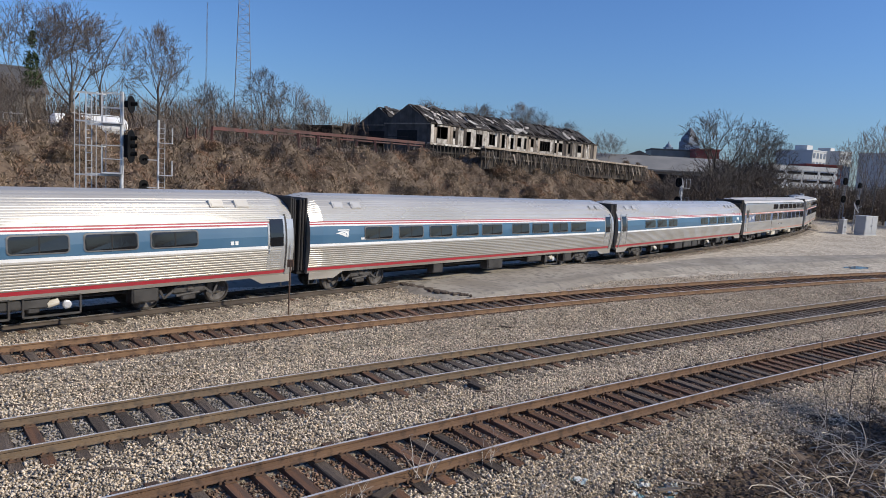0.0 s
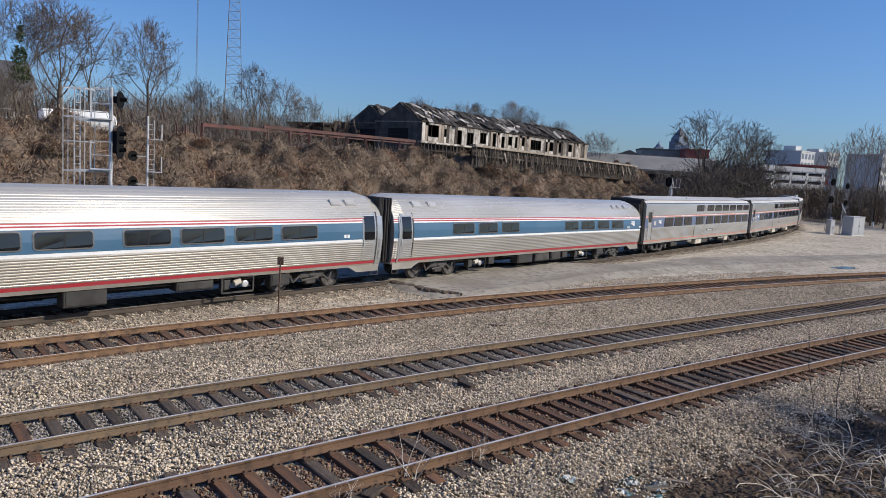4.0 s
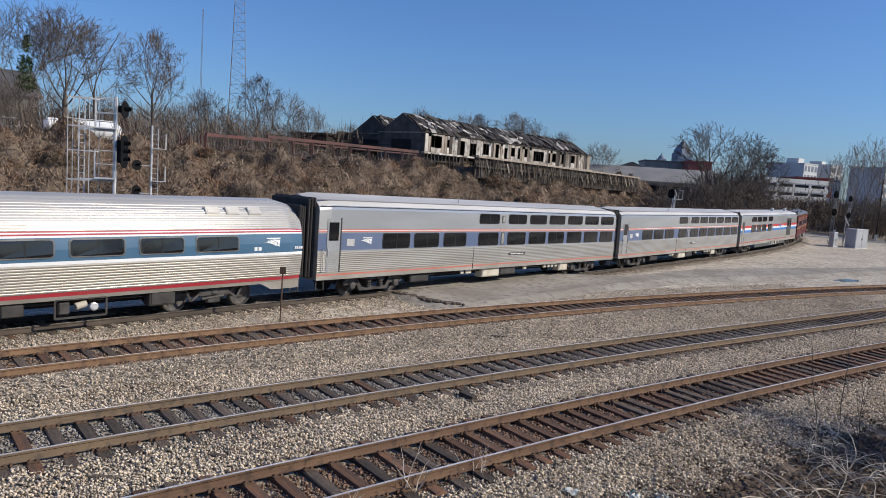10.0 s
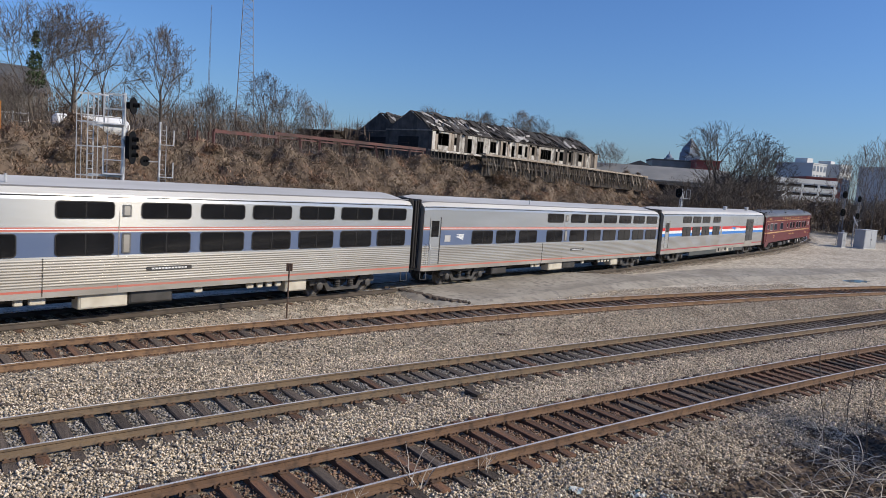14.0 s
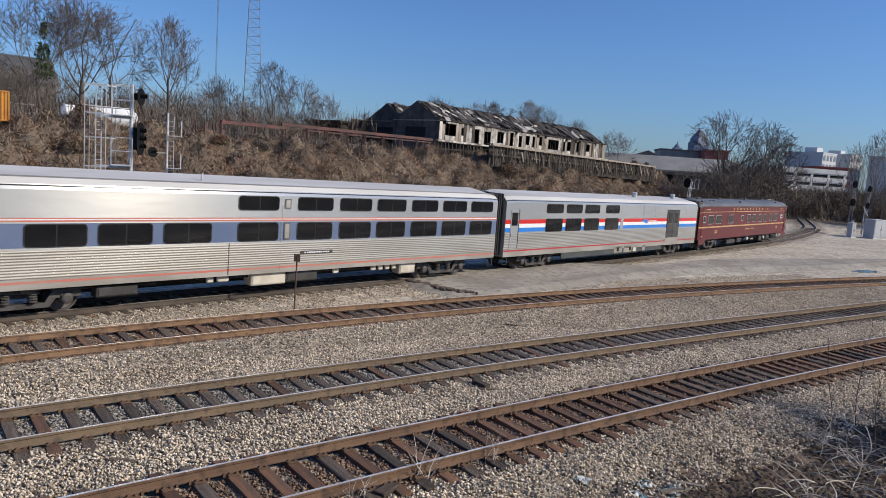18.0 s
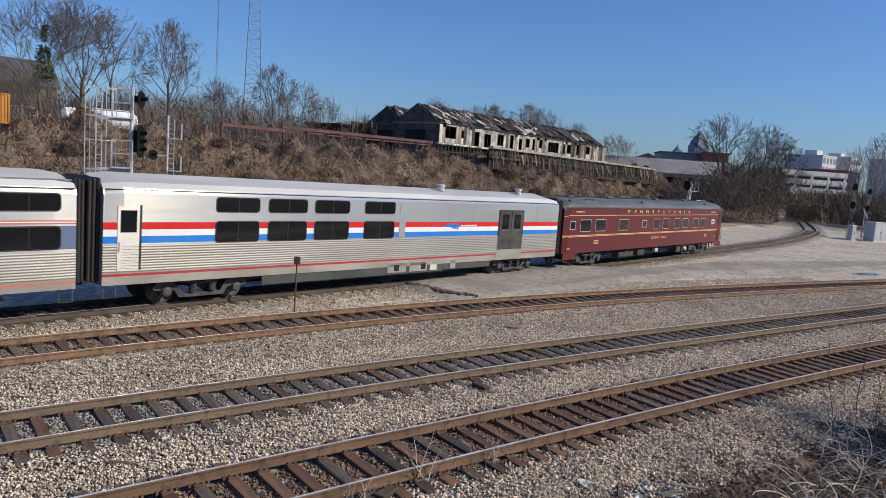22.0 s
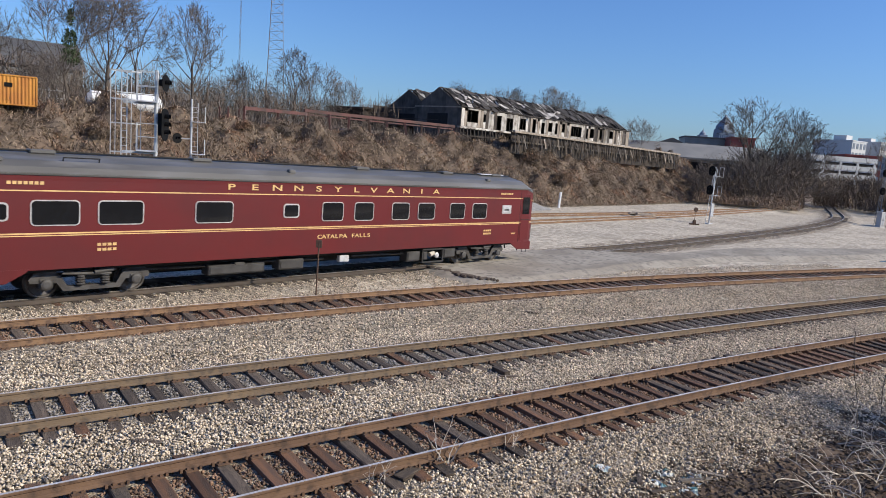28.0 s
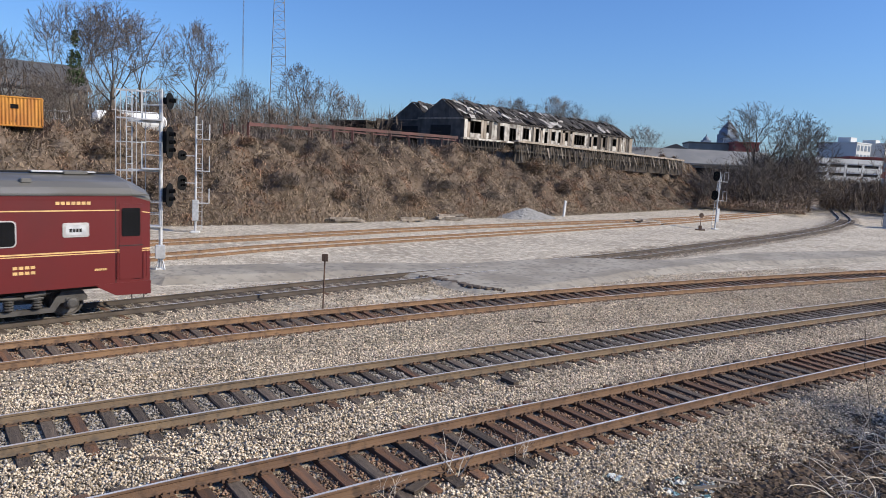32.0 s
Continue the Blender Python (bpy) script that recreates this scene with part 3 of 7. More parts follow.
LAY = [
    (TRACK_1, 4, s_at(TRACK_1, 80), s_at(TRACK_1, -9), s_at(TRACK_1, 32), "rust-brown running track on weathered ties in pale ballast", dict(rusty=0.6, seed=1, side="oldrail")),
    (TRACK_2, 4, s_at(TRACK_2, 85), s_at(TRACK_2, -12), s_at(TRACK_2, 40), "running track with dark creosoted ties in pale ballast", dict(rusty=0.06, seed=2, side="greyrail")),
    (TRACK_3, 4, s_at(TRACK_3, 90), s_at(TRACK_3, -15), s_at(TRACK_3, 46), "running track with rust-sided rails on brown ties", dict(rusty=0.5, seed=3, tilt=0.09)),
    (TRACK_4, 4, 250, 22, 150, "curving track with dusty ties half buried in grit", dict(plates=False, seed=4, tilt=0.0, pitch=0.56, side="darkrail")),
    (TRACK_5, 4, TRACK_5.length - 2, 24, 110, "little-used siding sunk into pale dirt", dict(plates=False, seed=5, tilt=0.0, pitch=0.6)),
    (TRACK_6, 4, TRACK_6.length - 2, 30, 100, "rusty siding sunk into dirt below the bank", dict(plates=False, seed=6, tilt=0.0, pitch=0.6)),
]


# ---------------------------------------------------------------- the train
def shape_fn(pairs):
    zs, ys = np.array(pairs).T
    return lambda z: float(np.interp(z, zs, ys))


TUBE = shape_fn([(0.70, 1.36), (0.85, 1.42), (1.2, 1.50), (1.9, 1.57), (2.4, 1.555), (2.9, 1.475), (3.2, 1.36), (3.5, 1.14), (3.75, 0.80), (3.90, 0.42), (3.96, 0.0)])
SLAB = shape_fn([(0.40, 1.50), (0.85, 1.52), (3.72, 1.52), (3.90, 1.46), (4.05, 1.28), (4.18, 0.85), (4.26, 0.4), (4.29, 0.0)])
HEAVY = shape_fn([(0.50, 1.50), (3.62, 1.50), (3.70, 1.52), (3.80, 1.50), (3.95, 1.28), (4.10, 0.95), (4.22, 0.5), (4.26, 0.0)])


def levels(bands):
    """(z, material) rows from bands (z0, z1, material, flute pitch or 0); flutes bulge outwards."""
    rows = []
    for z0, z1, mat, pitch in bands:
        if pitch:
            k = max(1, round((z1 - z0) / pitch))
            for i in range(k):
                a = z0 + (z1 - z0) * i / k
                w = (z1 - z0) / k
                rows += [(a, 0.0, mat), (a + w * 0.18, 0.011, mat), (a + w * 0.44, 0.015, mat), (a + w * 0.70, 0.011, mat), (a + w * 0.88, 0.0, mat)]
        else:
            k = max(1, round((z1 - z0) / 0.16))
            rows += [(z0 + (z1 - z0) * i / k, 0.0, mat) for i in range(k)]
    return rows


def car_body(fn, bands, x0, x1, top, taper=0.0):
    """A shell pushed along x with its bands of material, closed at both ends."""
    rows = levels(bands)
    half = [(fn(z) + o, z, m) for z, o, m in rows] + [(0.0, top, rows[-1][2])]
    ring = [(-y, z) for y, z, m in half] + [(y, z) for y, z, m in half[-2::-1]]
    mats = [m for y, z, m in half[:-1]] + [m for y, z, m in half[-2::-1]] + [0]
    b = Build()
    n = len(ring)
    stations = [x0, x0 + 0.02] + list(np.linspace(x0 + 0.6, x1 - 0.6, 9)) + [x1 - 0.02, x1]
    for x in stations:
        e = taper * smooth(0, 0.6, 0.6 - min(x - x0, x1 - x, 0.6))
        b.v += [(x, y * (1 - 0.04 * e), z - e * max(0, z - 2.6) * 0.10) for y, z in ring]
    for j in range(len(stations) - 1):
        for i in range(n):
            b.f.append((j * n + i, j * n + (i + 1) % n, (j + 1) * n + (i + 1) % n, (j + 1) * n + i))
            b.m.append(mats[i])
    b.f += [tuple(range(n - 1, -1, -1)), tuple(range((len(stations) - 1) * n, len(stations) * n))]
    b.m += [0, 0]
    return b


def rounded(x0, x1, z0, z1, r=0.09, k=3):
    out = []
    for cx, cz, a in ((x1 - r, z0 + r, -90), (x1 - r, z1 - r, 0), (x0 + r, z1 - r, 90), (x0 + r, z0 + r, 180)):
        out += [(cx + r * math.cos(radians(a + 90 * i / k)), cz + r * math.sin(radians(a + 90 * i / k))) for i in range(k + 1)]
    return out


def panel(fn, side, outline, off, thick=0.03, mat=0, b=None):
    """A flat-faced piece lying on a car's side; side -1 is the near one."""
    b = b or Build()
    n = len(outline)
    vs = [(x, side * (fn(z) + off), z) for x, z in outline] + [(x, side * (fn(z) + off - thick), z) for x, z in outline]
    return b.add(vs, [tuple(range(n))] + [(i, (i + 1) % n, n + (i + 1) % n, n + i) for i in range(n)] + [tuple(range(2 * n - 1, n - 1, -1))], mat)


def strip(fn, side, x0, x1, z0, z1, off, thick=0.02, mat=0, b=None, steps=6):
    """A curved patch of a car's side."""
    zs = [z0 + (z1 - z0) * i / steps for i in range(steps + 1)]
    b = b or Build()
    vs = [(x, side * (fn(z) + o), z) for o in (off, off - thick) for x in (x0, x1) for z in zs]
    n = steps + 1
    fs = []
    for i in range(steps):
        fs += [(i, n + i, n + i + 1, i + 1), (2 * n + i, 2 * n + i + 1, 3 * n + i + 1, 3 * n + i),
               (i, i + 1, 2 * n + i + 1, 2 * n + i), (n + i, 3 * n + i, 3 * n + i + 1, n + i + 1)]
    fs += [(0, 2 * n, 3 * n, n), (steps, n + steps, 3 * n + steps, 2 * n + steps)]
    return b.add(vs, fs, mat)


def window(car, fn, x0, x1, z0, z1, divider=True, frame_mat="frame", r=0.09, both=True, rim=0.045):
    for side in (-1, 1) if both else (-1,):
        w = part("window", panel(fn, side, rounded(x0 - rim, x1 + rim, z0 - rim, z1 + rim, r + 0.03), 0.022), frame_mat, car)
        part("pane", panel(fn, side, rounded(x0, x1, z0, z1, r), 0.030, 0.012), "glass", w, "dark tinted glass pane")
        if divider:
            c = (x0 + x1) / 2
            part("divider", panel(fn, side, [(c - 0.018, z0), (c + 0.018, z0), (c + 0.018, z1), (c - 0.018, z1)], 0.036, 0.012), "under", w)


def side_door(car, fn, x0, x1, z0, z1, mat="silver", glass=(0.18, 0.62), label="stainless vestibule door with a tall window", gap_right=True):
    for side in (-1, 1):
        d = part("door", strip(fn, side, x0, x1, z0, z1, 0.012, 0.05), mat, car, label)
        h = z1 - z0
        part("pane", strip(fn, side, x0 + 0.09, x1 - 0.09, z1 - h * glass[1] + h * 0.05, z1 - 0.12, 0.026, 0.02), "glass", d)
        part("seam", strip(fn, side, x1 if gap_right else x0 - 0.07, x1 + 0.07 if gap_right else x0, z0, z1 + 0.05, 0.016, 0.05), "rubber", d)
        x = x0 + 0.06 if gap_right else x1 - 0.06
        part("handle", Build().bar((x, side * (fn(z0 + h * 0.38) + 0.03), z0 + h * 0.30), (x, side * (fn(z0 + h * 0.5) + 0.03), z0 + h * 0.45), 0.025, 0.025), "galv", d)


def grab_rail(car, fn, x, z0, z1, mat="galv"):
    for side in (-1, 1):
        b = Build()
        y0, y1 = side * (fn(z0) + 0.06), side * (fn(z1) + 0.06)
        b.tube((x, y0, z0), (x, y1, z1), 0.016, n=5)
        b.tube((x, y0, z0), (x, side * fn(z0), z0), 0.014, n=5).tube((x, y1, z1), (x, side * fn(z1), z1), 0.014, n=5)
        part("grab_rail", b, mat, car)


def step_stirrup(car, x):
    for side in (-1, 1):
        b = Build()
        for dx in (-0.19, 0.19):
            b.bar((x + dx, side * 1.40, 0.90), (x + dx, side * 1.43, 0.45), 0.02, 0.04)
        b.bar((x - 0.19, side * 1.43, 0.45), (x + 0.19, side * 1.43, 0.45), 0.03, 0.02)
        part("step", b, "equip", car)


def corridor_end(car, x, sgn, top):
    """The black bellows between two cars."""
    b = Build()
    for k in range(3):
        a = x + sgn * 0.12 * k
        c = a + sgn * 0.10
        b.box((min(a, c), -1.28 + 0.03 * k, 0.95), (max(a, c), 1.28 - 0.03 * k, top - 0.16 - 0.03 * k), 0, 0.03)
    part("bellows", b, "rubber", car, "black rubber gangway bellows")
    part("coupler", Build().box((min(x, x + sgn * 0.45), -0.13, 0.68), (max(x, x + sgn * 0.45), 0.13, 0.95), 0, 0.04), "under", car)


WHEEL_R = 0.457


def wheelset_mesh(spokes):
    b = Build()
    for side in (-1, 1):
        y = side * 0.7525
        b.disc((0, y - side * 0.07, 0), (0, side, 0), [(-0.02, WHEEL_R + 0.025), (0.01, WHEEL_R + 0.022), (0.018, WHEEL_R), (0.125, WHEEL_R - 0.006), (0.13, WHEEL_R - 0.06), (0.085, WHEEL_R - 0.075), (0.055, 0.17), (0.13, 0.15), (0.145, 0.10)], 24)
        if spokes:
            for i in range(3):
                a = 2 * math.pi * i / 3
                b.box((0.19, y + side * 0.0 - 0.02, -0.03), (0.30, y + side * 0.0 + 0.075, 0.03), 0, 0.01, pose(0, 0, 0, 0, math.degrees(a), 0))
    b.tube((0, -0.78, 0), (0, 0.78, 0), 0.09, n=10)
    return b.mesh("wheelset", "wheel")


WHEELSETS = {True: wheelset_mesh(True), False: wheelset_mesh(False)}


def bogie_inside():
    """A bogie with its bearings inside the wheels, so that the discs show."""
    b = Build()
    for side in (-1, 1):
        b.box((-1.55, side * 0.52 - 0.09, 0.42), (1.55, side * 0.52 + 0.09, 0.66), 0, 0.04)
        b.box((-0.62, side * 1.0 - 0.22, 0.50), (0.62, side * 1.0 + 0.22, 0.80), 0, 0.06)
        b.disc((0, side * 1.02, 0.58), (0, 0, 1), [(0, 0.24), (0.06, 0.26), (0.12, 0.24), (0.2, 0.27), (0.3, 0.24)], 14)
        for x in (-0.9, 0.9):
            b.bar((x * 0.35, side * 1.18, 0.82), (x, side * 1.18, 0.40), 0.05, 0.08)
            b.bar((x * 1.25, side * 1.18, 0.86), (x, side * 1.18, 0.40), 0.05, 0.08)
            b.bar((x * 0.35, side * 1.18, 0.84), (x * 1.25, side * 1.18, 0.88), 0.05, 0.07)
        b.tube((-0.5, side * 1.22, 0.45), (0.35, side * 1.22, 0.52), 0.05, n=8)
        b.box((-0.30, side * 1.15 - 0.1, 0.28), (0.22, side * 1.15 + 0.1, 0.5), 0, 0.04)
    b.box((-0.30, -1.0, 0.55), (0.30, 1.0, 0.80), 0, 0.04)
    return b.mesh("bogie", "bogie")


def bogie_outside():
    """A bogie with a heavy cast frame outside the wheels."""
    b = Build()
    for side in (-1, 1):
        y = side * 1.06
        arch = [(-1.75, 0.62), (-1.60, 0.82), (-1.05, 0.84), (-0.85, 0.62), (-0.70, 0.36), (0.70, 0.36), (0.85, 0.62), (1.05, 0.84), (1.60, 0.82), (1.75, 0.62),
                (1.72, 0.50), (1.00, 0.48), (0.82, 0.22), (-0.82, 0.22), (-1.00, 0.48), (-1.72, 0.50)]
        b.prism(arch, "y", y - 0.08, y + 0.08)
        for x in (-1.3, 1.3):
            b.box((x - 0.20, y - 0.12, 0.30), (x + 0.20, y + 0.14, 0.64), 0, 0.05)
            b.disc((x, y + side * 0.13, 0.457), (0, side, 0), [(0, 0.17), (0.05, 0.16), (0.08, 0.10)], 14)
        for x in (-0.36, 0.36):
            for k in range(5):
                b.disc((x, y + side * 0.10, 0.40 + 0.075 * k), (0, 0, 1), [(0, 0.11), (0.02, 0.14), (0.045, 0.14), (0.065, 0.11)], 10)
        b.box((-0.75, y + side * 0.02 - 0.06, 0.74), (0.75, y + side * 0.02 + 0.10, 0.92), 0, 0.04)
        b.tube((-0.9, y + side * 0.2, 0.78), (0.5, y + side * 0.2, 0.70), 0.045, n=8)
        b.tube((0.0, y + side * 0.2, 0.78), (0.55, y + side * 0.2, 0.84), 0.085, n=10)
    b.box((-0.32, -1.0, 0.5), (0.32, 1.0, 0.82), 0, 0.04)
    for x in (-1.6, 1.6):
        b.box((x - 0.07, -1.0, 0.5), (x + 0.07, 1.0, 0.66), 0, 0.03)
    return b.mesh("bogie", "bogie")


BOGIES = {True: bogie_inside(), False: bogie_outside()}
CARS, BOGIE_PARTS, WHEEL_PARTS = [], [], []
TRUCK = 9.07


def running_gear(car, inside):
    for x in (-TRUCK, TRUCK):
        bogie = part("bogie", BOGIES[inside], None, car, "grimy steel bogie", at=pose(x, 0, 0))
        BOGIE_PARTS.append((bogie, car, x))
        for dx in (-1.3, 1.3):
            w = part("wheelset", WHEELSETS[inside], None, bogie, "worn steel wheels on an axle", at=pose(dx, 0, WHEEL_R))
            WHEEL_PARTS.append((w, dx))


def underfloor(car, boxes, seed=0):
    part("underframe", Build().box((-12.4, -1.18, 0.82), (12.4, 1.18, 1.02), 0, 0.03).box((-7.2, -0.35, 0.45), (7.2, 0.35, 0.86), 0, 0.05), "under", car)
    # far-side boxes are added to block light and sight under the floor
    part("equipment_skirt", Build().box((-7.4, 0.72, 0.20), (-0.15, 1.16, 0.84), 0, 0.05).box((0.15, 0.72, 0.22), (7.4, 1.16, 0.84), 0, 0.05), "under", car, "black boxes added along the far side to block light")
    for x0, x1, z0, z1, mat, depth in boxes:
        for side in (-1, 1):
            y = side * 1.36
            e = part("equipment_box", Build().box((x0, min(y, y - side * depth), z0), (x1, max(y, y - side * depth), z1), 0, 0.03), mat, car)
            if x1 - x0 > 0.7 and mat in ("equip", "cream"):
                part("lid", Build().box((x0 + 0.06, min(y, y + side * 0.025), z0 + 0.05), (x1 - 0.06, max(y, y + side * 0.025), z1 - 0.05), 0, 0.015), mat, e)
    for x in (-6.6, -2.0, 2.6, 6.4):
        part("pipe", Build().tube((x - 1.6, -1.12, 0.74), (x + 1.6, -1.12, 0.70), 0.04, n=6), "equip", car)


def open_rack(car, x0, x1, z0=0.30, z1=0.86):
    """An open bay under the floor with pale fittings in it."""
    b = Build()
    for x in (x0, x1):
        b.bar((x, -1.40, z0), (x, -1.40, z1), 0.05, 0.05)
    b.bar((x0, -1.40, z0), (x1, -1.40, z0), 0.05, 0.06).bar((x0, -1.40, z1), (x1, -1.40, z1), 0.05, 0.06)
    rack = part("equipment_rack", b, "equip", car, "open underfloor equipment bay with pale fittings")
    w = x1 - x0
    part("fitting", Build().box((x0 + w * 0.08, -1.36, z0 + 0.08), (x0 + w * 0.30, -1.0, z1 - 0.10), 0, 0.04), "equip", rack)
    part("fitting", Build().tube((x0 + w * 0.42, -1.30, z0 + 0.30), (x0 + w * 0.62, -1.30, z0 + 0.38), 0.11, n=10), "cream", rack, "pale cylinder")
    part("fitting", Build().disc((x0 + w * 0.78, -1.25, z0 + 0.26), (0, -1, 0), [(0, 0.13), (0.08, 0.13), (0.1, 0.09)], 12), "galv", rack)


def logo(car, fn, x, z, s, mat="white", flat=0.8):
    """Three swept strokes, drawn as plain shapes."""
    for o in (((-.60, .06), (-.30, .10), (.10, -.02), (.30, -.20), (.22, -.25), (-.05, -.10), (-.35, .0)), ((-.45, .14), (-.10, .17), (.25, .04), (.37, -.25), (.31, -.24), (.12, -.02), (-.15, .08)),
              ((-.25, .21), (.15, .23), (.52, .20), (.46, -.32), (.39, -.27), (.33, .02), (.10, .14))):
        part("emblem_stroke", panel(fn, -1, [(x + s * u, z + s * w * flat) for u, w in o], 0.012, 0.01), mat, car)
    if mat == "white":
        z0, z1 = z + s * 0.27 * flat, z + s * 0.36 * flat
        part("emblem_bar", panel(fn, -1, [(x - s * 0.42, z0), (x + s * 0.55, z0), (x + s * 0.55, z1), (x - s * 0.42, z1)], 0.012, 0.01), mat, car)


def letter_bars(car, fn, x0, x1, z, h, n, mat, both=False):
    """Lettering too small to read, as plain bars."""
    w = (x1 - x0) / n
    for i in range(n):
        part("lettering_bar", panel(fn, -1, [(x0 + w * i, z), (x0 + w * (i + 0.72), z), (x0 + w * (i + 0.72), z + h), (x0 + w * i, z + h)], 0.012, 0.01), mat, car)


def words(car, text, x0, x1, y, z, h, mat, name="lettering", wide=1.5):
    """Raised letters on the near side, each glyph spaced evenly between x0 and x1."""
    n = len(text)
    for i, ch in enumerate(text):
        if ch == " ":
            continue
        cu = bpy.data.curves.new("glyph", "FONT")
        cu.body, cu.size, cu.extrude, cu.align_x = ch, h * 1.42, 0.004, "CENTER"
        cu.offset = h * 0.02
        tmp = bpy.data.objects.new("glyph", cu)
        me = bpy.data.meshes.new_from_object(tmp)
        bpy.data.objects.remove(tmp)
        me.materials.clear()
        me.materials.append(M[mat])
        x = x0 + (x1 - x0) * (i / (n - 1) if n > 1 else 0.5)
        part(name, me, None, car, at=pose(x, y, z, 90, 0, 0) @ Matrix.Diagonal((wide, 1, 1, 1)))


def roof_hatch(car, fn, x, z, mat="steelroof"):
    for side in (-1, 1):
        y = fn(z)
        tilt = 55
        part("roof_vent", Build().box((x - 0.28, -0.16, 0.0), (x + 0.28, 0.16, 0.06), 0, 0.02).box((x - 0.22, -0.12, 0.06), (x + 0.22, 0.02, 0.075), 0, 0.01),
             mat, car, at=pose(0, side * y, z, tilt if side < 0 else -tilt, 0, 0))


def tube_coach(windows, doors, emblem, hatches, label, boxes, racks, ends=(-12.6, 12.6)):
    """A fluted stainless coach with a blue band."""
    car = thing("passenger_coach", label=label, category="train car", group="cars of the train")
    mats = ["steel", "red", "white", "blue", "steelroof", "lowpanel"]
    bands = [(0.85, 0.97, 5, 0), (0.97, 1.09, 1, 0), (1.09, 1.93, 0, 0.082), (1.93, 2.03, 2, 0), (2.03, 2.72, 3, 0), (2.72, 2.78, 2, 0), (2.78, 2.83, 1, 0), (2.83, 2.87, 2, 0), (2.87, 2.91, 1, 0),
             (2.91, 3.90, 4, 0.078)]
    more = {1: ends[1] - 12.6, -1: -ends[0] - 12.6}
    part("body", car_body(TUBE, bands, ends[0], ends[1], 3.96, taper=1.0), mats, car, "fluted stainless body with a blue band and red stripes")
    for x0, x1 in windows:
        window(car, TUBE, x0, x1, 2.17, 2.65)
    for sgn in doors:
        lo, hi = (11.45 + more[1], 12.22 + more[1]) if sgn > 0 else (-12.22 - more[-1], -11.45 - more[-1])
        side_door(car, TUBE, lo, hi, 1.16, 3.12, gap_right=True)
        for side in (-1, 1):
            part("end_panel", strip(TUBE, side, min(lo - 0.10, hi + 0.08) if sgn < 0 else hi + 0.08, lo - 0.02 if sgn < 0 else ends[1], 0.80, 3.0, 0.010, 0.03), "silver", car)
        grab_rail(car, TUBE, sgn * (12.42 + more[sgn]), 1.2, 2.0)
    for sgn in (-1, 1):
        out = more[sgn]
        step_stirrup(car, sgn * (12.35 + out))
        corridor_end(car, sgn * (12.6 + out), sgn, 3.96)
        for side in (-1, 1):
            part("skirt_corner", Build().prism([(sgn * (12.55 + out), 0.62), (sgn * (12.55 + out), 0.9), (sgn * (10.7 + out), 0.9), (sgn * (10.95 + out), 0.80), (sgn * (11.3 + out), 0.62)], "y", side * 1.42 - 0.02, side * 1.42 + 0.02), "lowpanel", car)
    if emblem:
        logo(car, TUBE, emblem, 2.40, 0.62)
        letter_bars(car, TUBE, emblem + 1.0, emblem + 1.4, 2.14, 0.09, 4, "white")
    letter_bars(car, TUBE, 10.4, 10.75, 2.12, 0.13, 2, "white")
    for x in hatches:
        roof_hatch(car, TUBE, x, 3.52)
    running_gear(car, True)
    underfloor(car, boxes)
    for x0, x1 in racks:
        open_rack(car, x0, x1)
    CARS.append(car)
    return car


